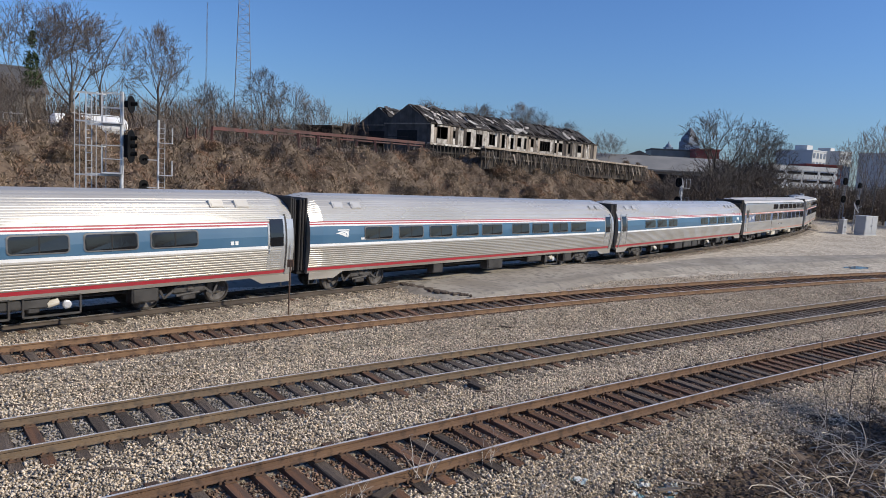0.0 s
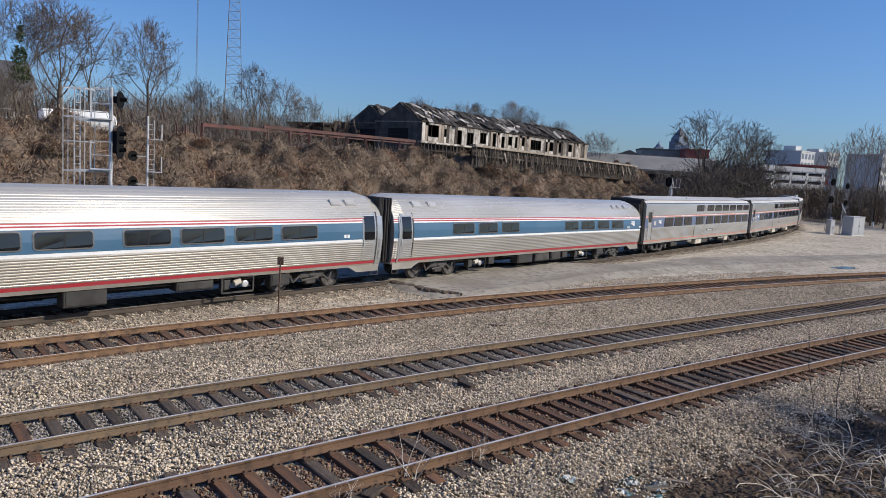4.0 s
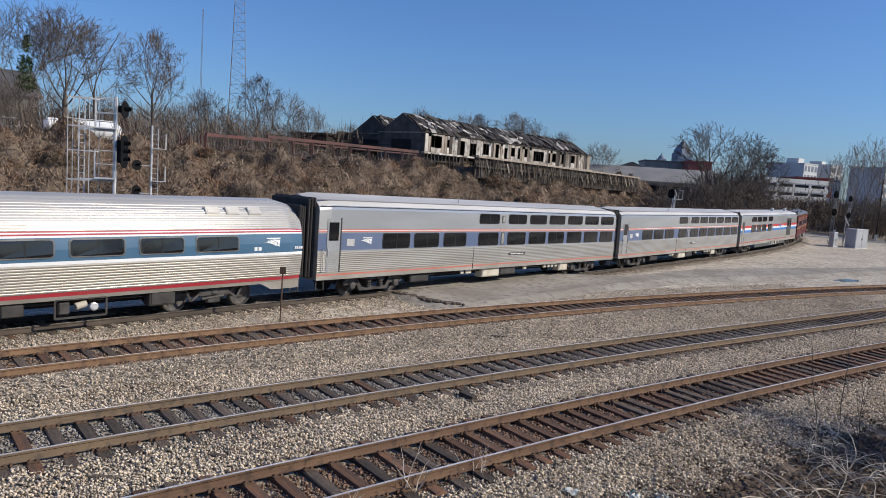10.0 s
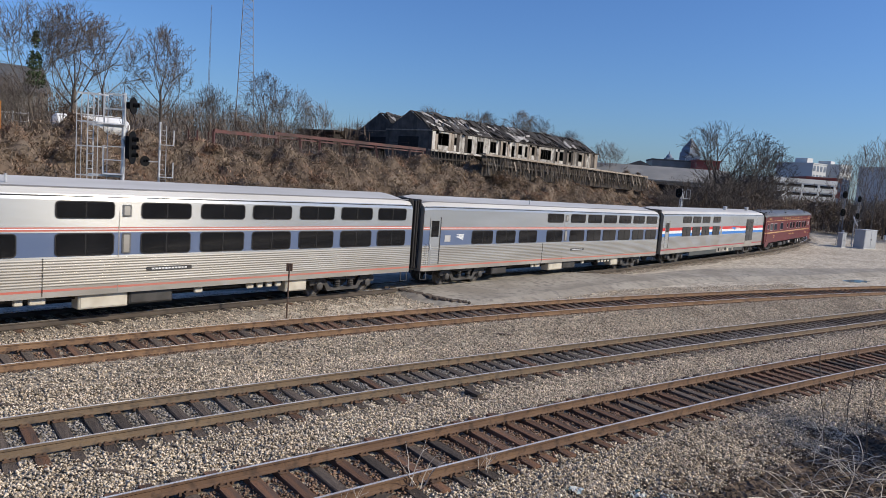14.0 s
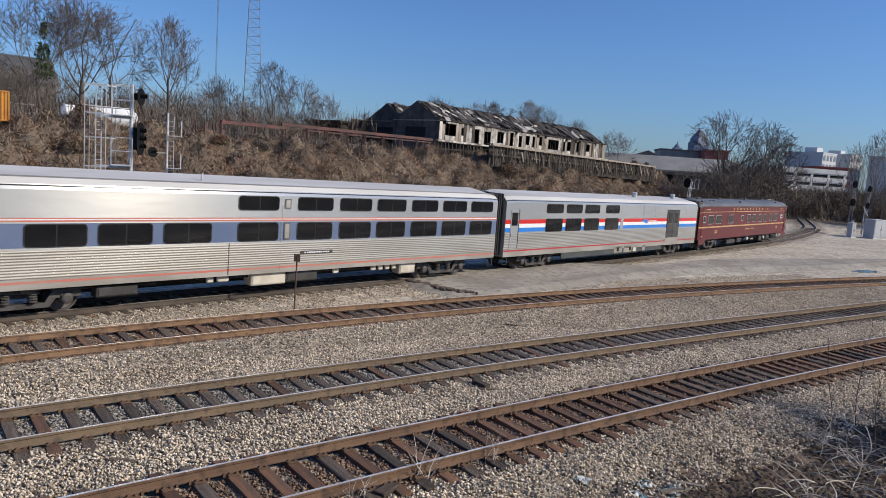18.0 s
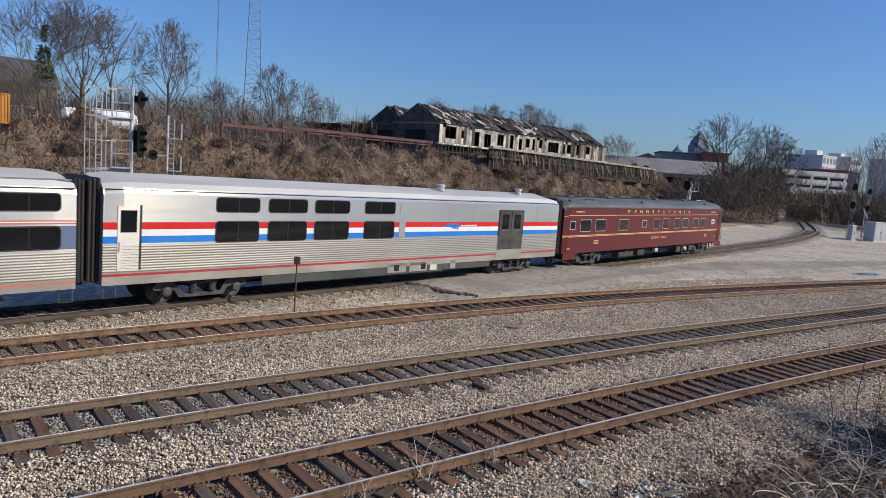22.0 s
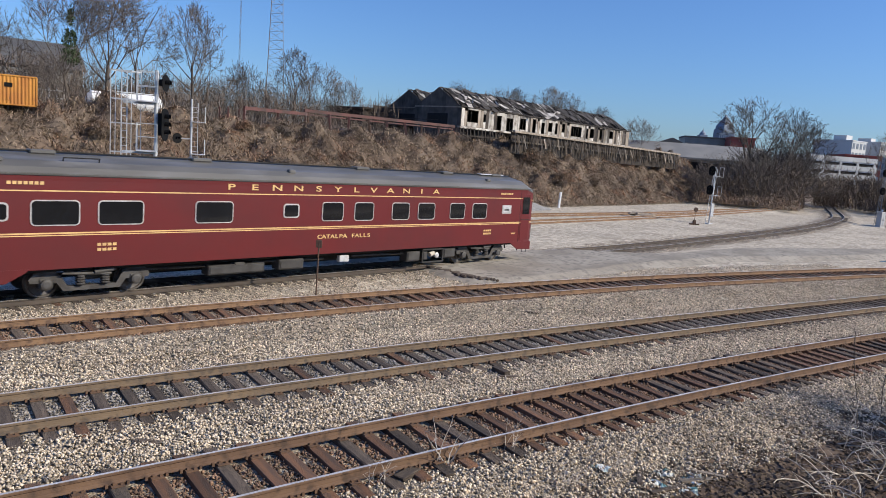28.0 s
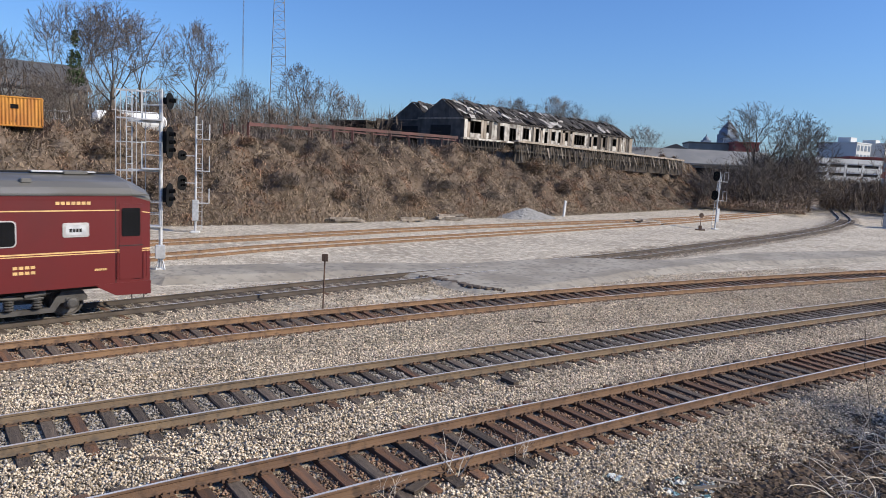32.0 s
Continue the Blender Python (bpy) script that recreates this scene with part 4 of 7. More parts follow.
def tall_coach(label):
    """A sleeping car with two rows of windows over fluted sides."""
    car = thing("sleeping_car", label=label, category="train car", group="cars of the train")
    mats = ["steel", "faded_red", "white", "greyblue", "silver", "lowpanel", "slabroof"]
    bands = [(0.85, 1.02, 5, 0), (1.02, 1.09, 1, 0), (1.09, 1.16, 5, 0), (1.16, 1.98, 0, 0.082), (1.98, 2.04, 4, 0), (2.04, 2.74, 3, 0), (2.74, 2.78, 4, 0), (2.78, 2.83, 1, 0), (2.83, 2.86, 2, 0), (2.86, 2.90, 1, 0),
             (2.90, 3.86, 4, 0), (3.86, 4.22, 6, 0)]
    part("body", car_body(SLAB, bands, -12.6, 12.6, 4.29, taper=0.5), mats, car, "stainless body with a faded blue band and fluted lower side")
    lower = [(-9.04, -7.38), (-7.02, -5.38), (-4.97, -3.32)] + [(a, a + 1.64) for a in (-2.27, 0.26, 2.31, 4.33, 6.40, 8.46, 10.5)]
    for x0, x1 in lower:
        window(car, SLAB, x0, x1, 2.08, 2.70, frame_mat="rubber", rim=0.03)
    for x0, x1 in lower[3:]:
        window(car, SLAB, x0, x1, 3.19, 3.65, frame_mat="rubber", rim=0.03)
    for side in (-1, 1):
        for z0, z1 in ((2.08, 2.72), (3.22, 3.60)):
            w = part("narrow_window", panel(SLAB, side, rounded(-0.36, -0.08, z0, z1, 0.04), 0.02), "frame", car)
            part("pane", panel(SLAB, side, rounded(-0.31, -0.13, z0 + 0.05, z1 - 0.05, 0.03), 0.028, 0.012), "lowpanel", w)
        part("seam", strip(SLAB, side, -2.62, -2.60, 0.9, 2.0, 0.02, 0.02), "under", car)
        part("seam", strip(SLAB, side, -0.46, -0.44, 0.9, 3.8, 0.008, 0.02), "lowpanel", car)
        part("cant_rail", strip(SLAB, side, -12.55, 12.55, 3.80, 3.83, 0.014, 0.02, steps=1), "under", car)
        part("gutter", strip(SLAB, side, -12.55, 12.55, 4.04, 4.075, 0.016, 0.03, steps=1), "lowpanel", car)
        part("name_board", panel(SLAB, side, rounded(0.45, 2.0, 1.50, 1.63, 0.02), 0.03), "equip", car, "dark name board with unreadable pale letters")
    letter_bars(car, lambda z: SLAB(z) + 0.022, 0.62, 1.85, 1.54, 0.05, 11, "white")
    side_door(car, SLAB, -12.18, -11.5, 1.16, 3.30, mat="silver", glass=(0.2, 0.45))
    grab_rail(car, SLAB, -12.38, 1.2, 2.1)
    logo(car, SLAB, -10.0, 2.40, 0.55)
    part("crest", panel(SLAB, -1, [(-11.12, 2.2), (-10.70, 2.2), (-10.70, 2.50), (-11.12, 2.50)], 0.012, 0.01), "brightframe", car)
    for sgn in (-1, 1):
        corridor_end(car, sgn * 12.6, sgn, 4.29)
        step_stirrup(car, sgn * 12.35)
    part("roof_stub", Build().tube((-3.4, -0.95, 4.12), (-3.4, -0.95, 4.36), 0.035, n=6), "galv", car)
    running_gear(car, False)
    underfloor(car, [(-7.0, -5.7, 0.42, 0.78, "equip", 0.4), (-3.3, -3.05, 0.62, 0.92, "cream", 0.1), (-2.9, -2.45, 0.62, 0.92, "cream", 0.1), (-1.55, -0.05, 0.38, 0.90, "cream", 0.5),
                     (-0.02, 1.45, 0.42, 0.90, "equip", 0.5), (2.25, 2.55, 0.62, 0.90, "cream", 0.1), (4.3, 4.6, 0.62, 0.88, "cream", 0.1), (4.75, 5.0, 0.62, 0.88, "cream", 0.1),
                     (5.15, 5.4, 0.62, 0.88, "cream", 0.1), (5.55, 5.8, 0.62, 0.88, "cream", 0.1), (6.0, 7.0, 0.38, 0.95, "cream", 0.5)])
    CARS.append(car)
    return car


def baggage_dormitory():
    car = thing("baggage_dormitory_car", label="silver baggage and sleeping car with red and blue stripes", category="train car", group="cars of the train")
    mats = ["steel", "brightred", "white", "brightblue", "silver", "lowpanel", "slabroof", "red"]
    bands = [(0.85, 1.12, 5, 0), (1.12, 1.20, 7, 0), (1.20, 1.25, 5, 0), (1.25, 2.10, 0, 0.082), (2.10, 2.15, 4, 0), (2.15, 2.37, 3, 0), (2.37, 2.58, 2, 0), (2.58, 2.81, 1, 0), (2.81, 3.86, 4, 0), (3.86, 4.22, 6, 0)]
    part("body", car_body(SLAB, bands, -12.6, 12.6, 4.29, taper=0.5), mats, car, "silver body with broad red and blue stripes and fluted lower side")
    for x0, x1 in ((-8.84, -7.17), (-6.74, -5.06), (-4.64, -2.96), (-2.08, -0.40)):
        window(car, SLAB, x0, x1, 2.14, 2.82, frame_mat="rubber", rim=0.03)
        window(car, SLAB, x0, x1, 3.18, 3.64, frame_mat="rubber", rim=0.03)
    for side in (-1, 1):
        part("access_panel", panel(SLAB, side, rounded(-0.06, 0.28, 3.2, 3.62, 0.03), 0.014), "silver", car)
        part("access_panel", panel(SLAB, side, rounded(-0.08, 0.30, 2.12, 2.84, 0.03), 0.014), "silver", car)
        part("cant_rail", strip(SLAB, side, -12.55, 12.55, 3.80, 3.83, 0.014, 0.02, steps=1), "under", car)
        for x in (3.2, 5.0, 10.4):
            part("seam", strip(SLAB, side, x, x + 0.02, 2.85, 3.8, 0.006, 0.02), "lowpanel", car)
        f = part("door_frame", strip(SLAB, side, 7.02, 9.20, 1.36, 3.42, 0.012, 0.04), "rubber", car)
        for x0, x1 in ((7.10, 8.09), (8.13, 9.12)):
            d = part("baggage_door", strip(SLAB, side, x0, x1, 1.40, 3.36, 0.03, 0.04), "equip", car, "grey steel baggage door leaf")
            part("pane", panel(SLAB, side, rounded(x0 + 0.22, x1 - 0.22, 2.45, 3.2, 0.06), 0.045, 0.02), "glass", d)
            part("pane_frame", panel(SLAB, side, rounded(x0 + 0.20, x1 - 0.20, 2.36, 2.43, 0.03), 0.045, 0.02), "frame", d)
        part("step_plate", strip(SLAB, side, 6.95, 9.2, 1.02, 1.34, 0.02, 0.05), "lowpanel", car)
        part("skirt_panel", Build().box((-6.9, side * 1.47 - 0.02, 0.50), (3.0, side * 1.47 + 0.02, 1.06), 0, 0.01), "darkskirt", car, "dark grey side skirt")
        part("skirt_panel", Build().box((3.0, side * 1.47 - 0.02, 0.55), (6.6, side * 1.47 + 0.02, 1.06), 0, 0.01), "darkskirt", car, "dark grey side skirt")
        for x0, x1, mat in ((-0.6, 0.55, "lowpanel"), (0.75, 1.9, "lowpanel"), (2.1, 2.6, "cream"), (3.5, 3.9, "lowpanel")):
            part("skirt_hatch", Build().box((x0, side * 1.50 - 0.02, 0.58), (x1, side * 1.50 + 0.02, 1.0), 0, 0.01), mat, car)
        for x in (-0.2, 1.5):
            # dark plate drawn as the shade in a vent
            part("vent_hole", Build().box((x, side * 1.515 - 0.02, 0.66), (x + 0.3, side * 1.515 + 0.02, 0.92), 0, 0.01), "void", car)
    side_door(car, SLAB, -12.18, -11.5, 1.30, 3.30, glass=(0.2, 0.45))
    logo(car, SLAB, 3.40, 2.62, 1.05, "brightblue", 0.5)
    letter_bars(car, SLAB, 4.05, 5.3, 2.60, 0.07, 9, "white")
    for x in (3.6, 9.9):
        part("roof_vent", Build().disc((x, -0.5, 4.2), (0, 0, 1), [(0, 0.16), (0.18, 0.16), (0.2, 0.19), (0.3, 0.19), (0.33, 0.1)], 14), "galv", car)
    for sgn in (-1, 1):
        corridor_end(car, sgn * 12.6, sgn, 4.29)
        step_stirrup(car, sgn * 12.35)
    running_gear(car, False)
    underfloor(car, [])
    CARS.append(car)


def heritage_car():
    car = thing("private_rail_car", label="maroon heritage sleeping car with gold lining and a grey roof", category="train car", group="cars of the train")
    mats = ["maroon", "gold", "roofgrey", "roofgrey"]
    bands = [(0.96, 1.93, 0, 0), (1.93, 1.96, 1, 0), (1.96, 1.985, 0, 0), (1.985, 2.03, 1, 0), (2.03, 3.20, 0, 0), (3.20, 3.235, 1, 0), (3.235, 3.64, 0, 0), (3.64, 3.72, 2, 0), (3.72, 4.2, 3, 0)]
    part("body", car_body(HEAVY, bands, -12.6, 12.6, 4.26, taper=1.6), mats, car, "glossy maroon riveted body lined in gold")
    big = [(-10.90, -9.56), (-9.09, -7.69), (-6.03, -4.62)]
    small = [(-0.91, 0.15), (0.67, 1.71), (2.68, 3.72), (4.20, 5.28), (6.23, 7.28), (7.78, 8.86)]
    for x0, x1 in big + small:
        window(car, HEAVY, x0 + 0.05, x1 - 0.05, 2.26, 2.93, divider=False, frame_mat="brightframe", r=0.10, rim=0.035)
    for x0, x1 in ((-12.06, -11.42), (-2.62, -1.94)):
        window(car, HEAVY, x0 + 0.05, x1 - 0.05, 2.42, 2.84, divider=False, frame_mat="brightframe", r=0.08, rim=0.05)
    for side in (-1, 1):
        w = part("sign_window", panel(HEAVY, side, rounded(10.02, 10.74, 2.45, 2.87, 0.06), 0.022), "brightframe", car, "small metal-framed sign window")
        part("sign_pane", panel(HEAVY, side, rounded(10.10, 10.66, 2.52, 2.80, 0.04), 0.028, 0.012), "galv", w)
        letter_bars(w, lambda z: HEAVY(z) + 0.025, 10.20, 10.56, 2.60, 0.10, 4, "equip")
        part("seam", strip(HEAVY, side, 11.50, 11.52, 1.0, 3.6, 0.006, 0.02), "rubber", car)
        d = part("door", strip(HEAVY, side, 11.62, 12.30, 1.10, 3.42, 0.012, 0.05), "maroon", car, "maroon vestibule door")
        part("pane", panel(HEAVY, side, rounded(11.68, 12.24, 2.42, 3.28, 0.05), 0.024, 0.015), "glass", d)
        part("trap_line", strip(HEAVY, side, 11.60, 12.33, 2.12, 2.15, 0.02, 0.02, steps=1), "rubber", d)
        part("belt_rail", strip(HEAVY, side, -12.55, 12.5, 3.66, 3.70, 0.03, 0.04, steps=1), "roofgrey", car)
    for side in (-1, 1):
        for sgn in (-1, 1):
            part("end_skirt", Build().prism([(sgn * 12.58, 0.58), (sgn * 12.58, 1.0), (sgn * 10.9, 1.0), (sgn * 11.0, 0.90), (sgn * 11.5, 0.62)], "y", side * 1.49 - 0.02, side * 1.49 + 0.02), "maroon", car)
    for x in (11.55, 12.42, -12.42):
        grab_rail(car, HEAVY, x, 1.15, 1.95, "maroon")
    words(car, "PENNSYLVANIA", -4.74, 5.27, -1.516, 3.36, 0.20, "gold", wide=2.1)
    words(car, "CATALPA FALLS", -0.95, 1.50, -1.516, 1.56, 0.15, "gold")
    letter_bars(car, HEAVY, -11.46, -10.5, 3.39, 0.09, 7, "gold")
    letter_bars(car, HEAVY, 9.85, 10.83, 3.39, 0.09, 7, "gold")
    for x in (-9.08, 8.74):
        letter_bars(car, HEAVY, x, x + 0.6, 1.60, 0.085, 4, "gold")
        letter_bars(car, HEAVY, x, x + 0.6, 1.45, 0.085, 4, "gold")
    letter_bars(car, HEAVY, -12.2, -11.8, 1.22, 0.06, 6, "gold")
    letter_bars(car, HEAVY, 10.9, 11.25, 1.42, 0.06, 6, "gold")
    for x in (-11.6, -2.1, 9.2):
        for side in (-1, 1):
            part("roof_vent", Build().box((x - 0.14, side * 1.12 - 0.10, 3.98), (x + 0.14, side * 1.12 + 0.10, 4.12), 0, 0.03), "roofgrey", car)
    b = Build()
    for x in (-9.9, -8.9):
        b.tube((x, -1.05, 4.02), (x, -1.12, 4.16), 0.02, n=5)
    b.tube((-9.9, -1.12, 4.16), (-8.9, -1.12, 4.16), 0.02, n=5)
    part("roof_rail", b, "under", car)
    part("roof_conduit", Build().tube((-12, -0.2, 4.27), (12, -0.2, 4.27), 0.03, n=6), "under", car)
    for x in (-10.2, -5.2, 2.0, 7.2, 10.8):
        part("roof_box", Build().box((x - 0.35, -0.35, 4.20), (x + 0.35, 0.1, 4.32), 0, 0.03), "roofgrey", car)
    part("roof_plank", Build().box((9.6, -0.30, 4.26), (11.4, -0.05, 4.31), 0, 0.01), "galv", car)
    corridor_end(car, -12.6, -1, 4.2)
    for sgn in (-1, 1):
        step_stirrup(car, sgn * 12.2)
    part("end_door", Build().box((12.56, -0.42, 1.15), (12.64, 0.42, 3.2), 0, 0.02), "maroon", car)
    part("coupler", Build().box((12.6, -0.13, 0.68), (13.0, 0.13, 0.95), 0, 0.04), "under", car)
    b = Build().bar((12.65, -0.75, 1.0), (12.85, -0.75, 0.55), 0.05, 0.05).tube((12.7, -0.5, 0.85), (12.9, -0.45, 0.35), 0.04, n=6).tube((12.7, 0.4, 0.85), (12.95, 0.4, 0.35), 0.04, n=6)
    part("brake_hose", b, "under", car)
    running_gear(car, False)
    underfloor(car, [(-5.4, -3.2, 0.40, 0.74, "equip", 0.5), (-2.6, -1.5, 0.42, 0.80, "equip", 0.5), (-4.4, -4.0, 0.55, 0.8, "equip", 0.4), (3.9, 4.7, 0.36, 0.8, "equip", 0.5), (0.2, 0.7, 0.55, 0.82, "galv", 0.2), (6.2, 7.0, 0.42, 0.85, "equip", 0.4)])
    open_rack(car, 4.8, 6.1)
    CARS.append(car)


GEAR_BOXES = [(-4.6, -3.9, 0.40, 0.85, "equip", 0.4), (-0.4, 0.9, 0.32, 0.88, "equip", 0.5), (3.2, 4.6, 0.50, 0.82, "equip", 0.5), (7.0, 7.9, 0.36, 0.86, "equip", 0.4)]
tube_coach([(a, a + 1.58) for a in (-10.8, -8.8, -6.8, -4.8, -2.7, -0.65, 1.4, 3.45, 5.50, 7.55)], (1, -1), None, (10.05, 11.05), "fluted stainless coach with a blue window band and open bogie wheels",
           GEAR_BOXES, [(1.9, 3.5), (3.86, 5.43)], ends=(-12.6, 13.1))
tube_coach([(a - 0.14, b - 0.14) for a, b in ((-9.08, -7.53), (-7.04, -5.55), (-5.05, -3.53), (-3.11, -1.49), (-1.12, 0.5), (1.46, 2.99), (3.38, 4.98), (5.46, 7.0), (7.45, 9.12))], (1,), -10.45, (-10.48, -9.5, 10.2, 11.0),
           "stainless coach with nine window pairs and a white emblem", GEAR_BOXES, [(4.9, 6.2)], ends=(-12.05, 12.6))
tube_coach([(a - 0.19, b - 0.19) for a, b in ((-8.32, -6.72), (-6.27, -4.73), (-4.25, -2.71), (2.27, 3.77), (4.25, 5.84), (6.36, 7.82), (8.32, 9.91))], (-1,), 11.2, (-10.9, -9.8, 8.9, 9.7, 10.6),
           "fluted stainless lounge car with a long blank blue panel", [(-5.2, -4.7, 0.45, 0.86, "equip", 0.3), (-2.5, -1.0, 0.34, 0.86, "equip", 0.5), (-0.7, 0.8, 0.36, 0.86, "equip", 0.5),
           (1.0, 2.1, 0.36, 0.86, "equip", 0.5), (2.3, 2.9, 0.44, 0.8, "equip", 0.4), (6.6, 7.5, 0.40, 0.9, "equip", 0.4)], [(-7.0, -5.6), (3.7, 5.2)])
tall_coach("stainless sleeping car with two rows of dark windows")
tall_coach("stainless sleeping car coupled beside a striped car")
baggage_dormitory()
heritage_car()


# ---------------------------------------------------------------- places by bearing
def place(az, d):
    """The point on the plan d metres from the eye at az degrees to the right of +y."""
    return d * math.sin(radians(az)), d * math.cos(radians(az))


def gz(x, y):
    return float(ground_height(np.array([x]), np.array([y]))[0])


# ---------------------------------------------------------------- crossing and paved yard
def slab_mesh(name, outline, top, mat, base=-0.5):
    return Build().prism(outline, "z", base, top).mesh(name, mat)


CROSS = [(-0.3, 32.4), (0.6, 31.0), (2.2, 30.2), (4.0, 31.2), (6.2, 33.3), (10.6, 38.2), (18, 44.2), (24, 47.5), (32, 52.2), (44, 60), (60, 70), (52, 67), (40, 59.5), (30, 54.6), (22, 50.6), (14.5, 43.8), (11.6, 42.8),
         (8.2, 42.4), (4.5, 40.0), (1.2, 37.4), (-6, 35.0), (-13.5, 31.0), (-11.5, 28.9), (-5.0, 32.6), (-2.2, 33.6)]


def build_paving():
    me = Build()
    r = random.Random(3)
    outline = []
    for (x0, y0), (x1, y1) in zip(CROSS, CROSS[1:] + CROSS[:1]):
        for k in range(4):
            u = k / 4
            outline.append((x0 + (x1 - x0) * u + r.uniform(-0.12, 0.12), y0 + (y1 - y0) * u + r.uniform(-0.12, 0.12)))
    n = len(outline)
    me.prism(outline, "z", -0.45, -0.12)
    for i in range(n):
        (ax, ay), (bx, by) = outline[i - 1], outline[(i + 1) % n]
        k = math.hypot(bx - ax, by - ay) or 1.0
        x, y, z = me.v[i]
        me.v[i] = (x + (by - ay) / k * 1.1, y - (bx - ax) / k * 1.1, z)
    ob = part("pavement", me, "asphalt")
    tagged(ob, "worn pale asphalt crossing with ragged crumbling edges", "pavement", kind="structure")
    lip = Build()
    for k in range(26):
        u = k / 25
        x, y = -0.9 + 3.6 * u, 32.35 - 2.45 * u + 0.25 * math.sin(7 * u)
        w = 0.19 * math.sin(math.pi * min(1, 0.15 + 0.8 * u)) + 0.04
        lip.box((-w, -w * 0.7, -0.24), (w, w * 0.7, -0.10 + r.uniform(-0.02, 0.03) * (1 - u)), 0, 0.05, pose(x + r.uniform(-0.1, 0.1), y + r.uniform(-0.1, 0.1), 0, 0, 0, r.uniform(0, 90)))
    part("asphalt_lip", lip, "tie", ob, "dark broken asphalt edge")


build_paving()


# ---------------------------------------------------------------- bare trees
def tree_meshes(seed, height, width, low=0.16, fork=0.22, limbs=5, spread=32, stem=0.2, deep=5, mat="bark", stems=1, side=0.6, wiggle=0.10, mid=0.60, least=0.011):
    """Trunk with forking limbs, and a crown of fine twigs, as two meshes of a tree of that height."""
    r = random.Random(seed)
    wood, fine = Build(), Build()
    half = max(1 - mid, 0.30) * height

    def turned(d, deg):
        o = d.orthogonal().normalized()
        a = r.uniform(0, 6.283)
        q = o * math.cos(a) + d.cross(o) * math.sin(a)
        return (d * math.cos(radians(deg)) + q * math.sin(radians(deg))).normalized()

    def inside(p):
        return (p.x ** 2 + p.y ** 2) / (width * height) ** 2 + ((p.z - mid * height) / half) ** 2

    def grow(p, d, length, rad, lev):
        steps = 4 if lev < 2 else 3 if lev < 4 else 2
        for i in range(steps):
            d = (d + Vector((r.uniform(-1, 1), r.uniform(-1, 1), r.uniform(-0.7, 0.8))) * (wiggle + 0.02 * lev) + Vector((0, 0, 0.045))).normalized()
            q = p + d * (length / steps)
            thin = max(rad * 0.90, least)
            (wood if lev < 2 else fine).tube(p, q, rad, thin, n=6 if lev < 2 else 4 if lev < 3 else 3, caps=False)
            p, rad = q, thin
            if lev and p.z > 0.3 * height and inside(p) > r.uniform(0.80, 1.20):
                return
            if lev < deep and (lev or i > 1) and i < steps - 1 and r.random() < side:
                grow(p, turned(d, r.uniform(30, 62)), length * r.uniform(0.42, 0.70), max(rad * 0.50, least), min(lev + (1 if r.random() < 0.6 else 2), deep))
        if lev < deep:
            for k in range(2 if r.random() < 0.8 else 3):
                grow(p, turned(d, r.uniform(12, 34)), length * r.uniform(0.62, 0.86), max(rad * r.uniform(0.62, 0.80), least), lev + 1)

    for k in range(stems):
        a0 = 6.283 * k / stems + r.uniform(0, 1)
        lean = 0.22 if stems > 1 else 0.05
        p = Vector((0.12 * lean * height * math.cos(a0), 0.12 * lean * height * math.sin(a0), -0.3))
        d = Vector((lean * math.cos(a0), lean * math.sin(a0), 1)).normalized()
        n, rad = 10, stem
        trunk = []
        for i in range(n):
            d = (d + Vector((r.uniform(-1, 1), r.uniform(-1, 1), 0.4)) * 0.06).normalized()
            q = p + d * ((height * fork + 0.3) / n)
            wood.tube(p, q, rad * (1.25 if i == 0 else 1), rad * 0.94, n=8, caps=False)
            p, rad = q, rad * 0.94
            trunk.append((p.copy(), rad))
        for i in range(limbs):
            u = i / max(1, limbs - 1)
            q, rr = trunk[min(n - 1, int(n * (low + (fork - low) * (1 - u)) / fork))]
            a = 2.4 * i + r.uniform(-0.4, 0.4)
            tilt = radians(spread * (0.35 + 1.0 * u) * r.uniform(0.8, 1.2))
            way = Vector((math.cos(a) * math.sin(tilt), math.sin(a) * math.sin(tilt), math.cos(tilt)))
            grow(q, way, height * 0.27 * r.uniform(0.85, 1.25), max(rr * r.uniform(0.34, 0.52), least), 0)
    return wood.mesh("trunk", mat), fine.mesh("crown", "twig" if mat == "bark" else mat)


TREES = {"oak": tree_meshes(1, 10, 0.40, 0.20, 0.36, 7, 40, 0.25, 6, wiggle=0.15, side=0.68, least=0.011, mid=0.58), "maple": tree_meshes(2, 10, 0.34, 0.16, 0.44, 11, 42, 0.18, 6, side=0.64, mid=0.56, least=0.011),
         "elm": tree_meshes(5, 10, 0.38, 0.14, 0.32, 9, 46, 0.17, 4, side=0.95, least=0.013), "leaner": tree_meshes(11, 10, 0.40, 0.26, 0.40, 6, 46, 0.20, 6, wiggle=0.16, side=0.68, least=0.011, mid=0.58),
         "wide": tree_meshes(21, 10, 0.48, 0.24, 0.36, 6, 58, 0.36, 6, wiggle=0.20, side=0.60, mid=0.60, least=0.011), "poplar": tree_meshes(4, 10, 0.17, 0.18, 0.4, 8, 22, 0.09, 3, "palebark", least=0.012, side=0.9),
         "thicket": tree_meshes(6, 10, 0.42, 0.03, 0.08, 4, 38, 0.06, 3, "bark", 5, side=0.85, least=0.014)}


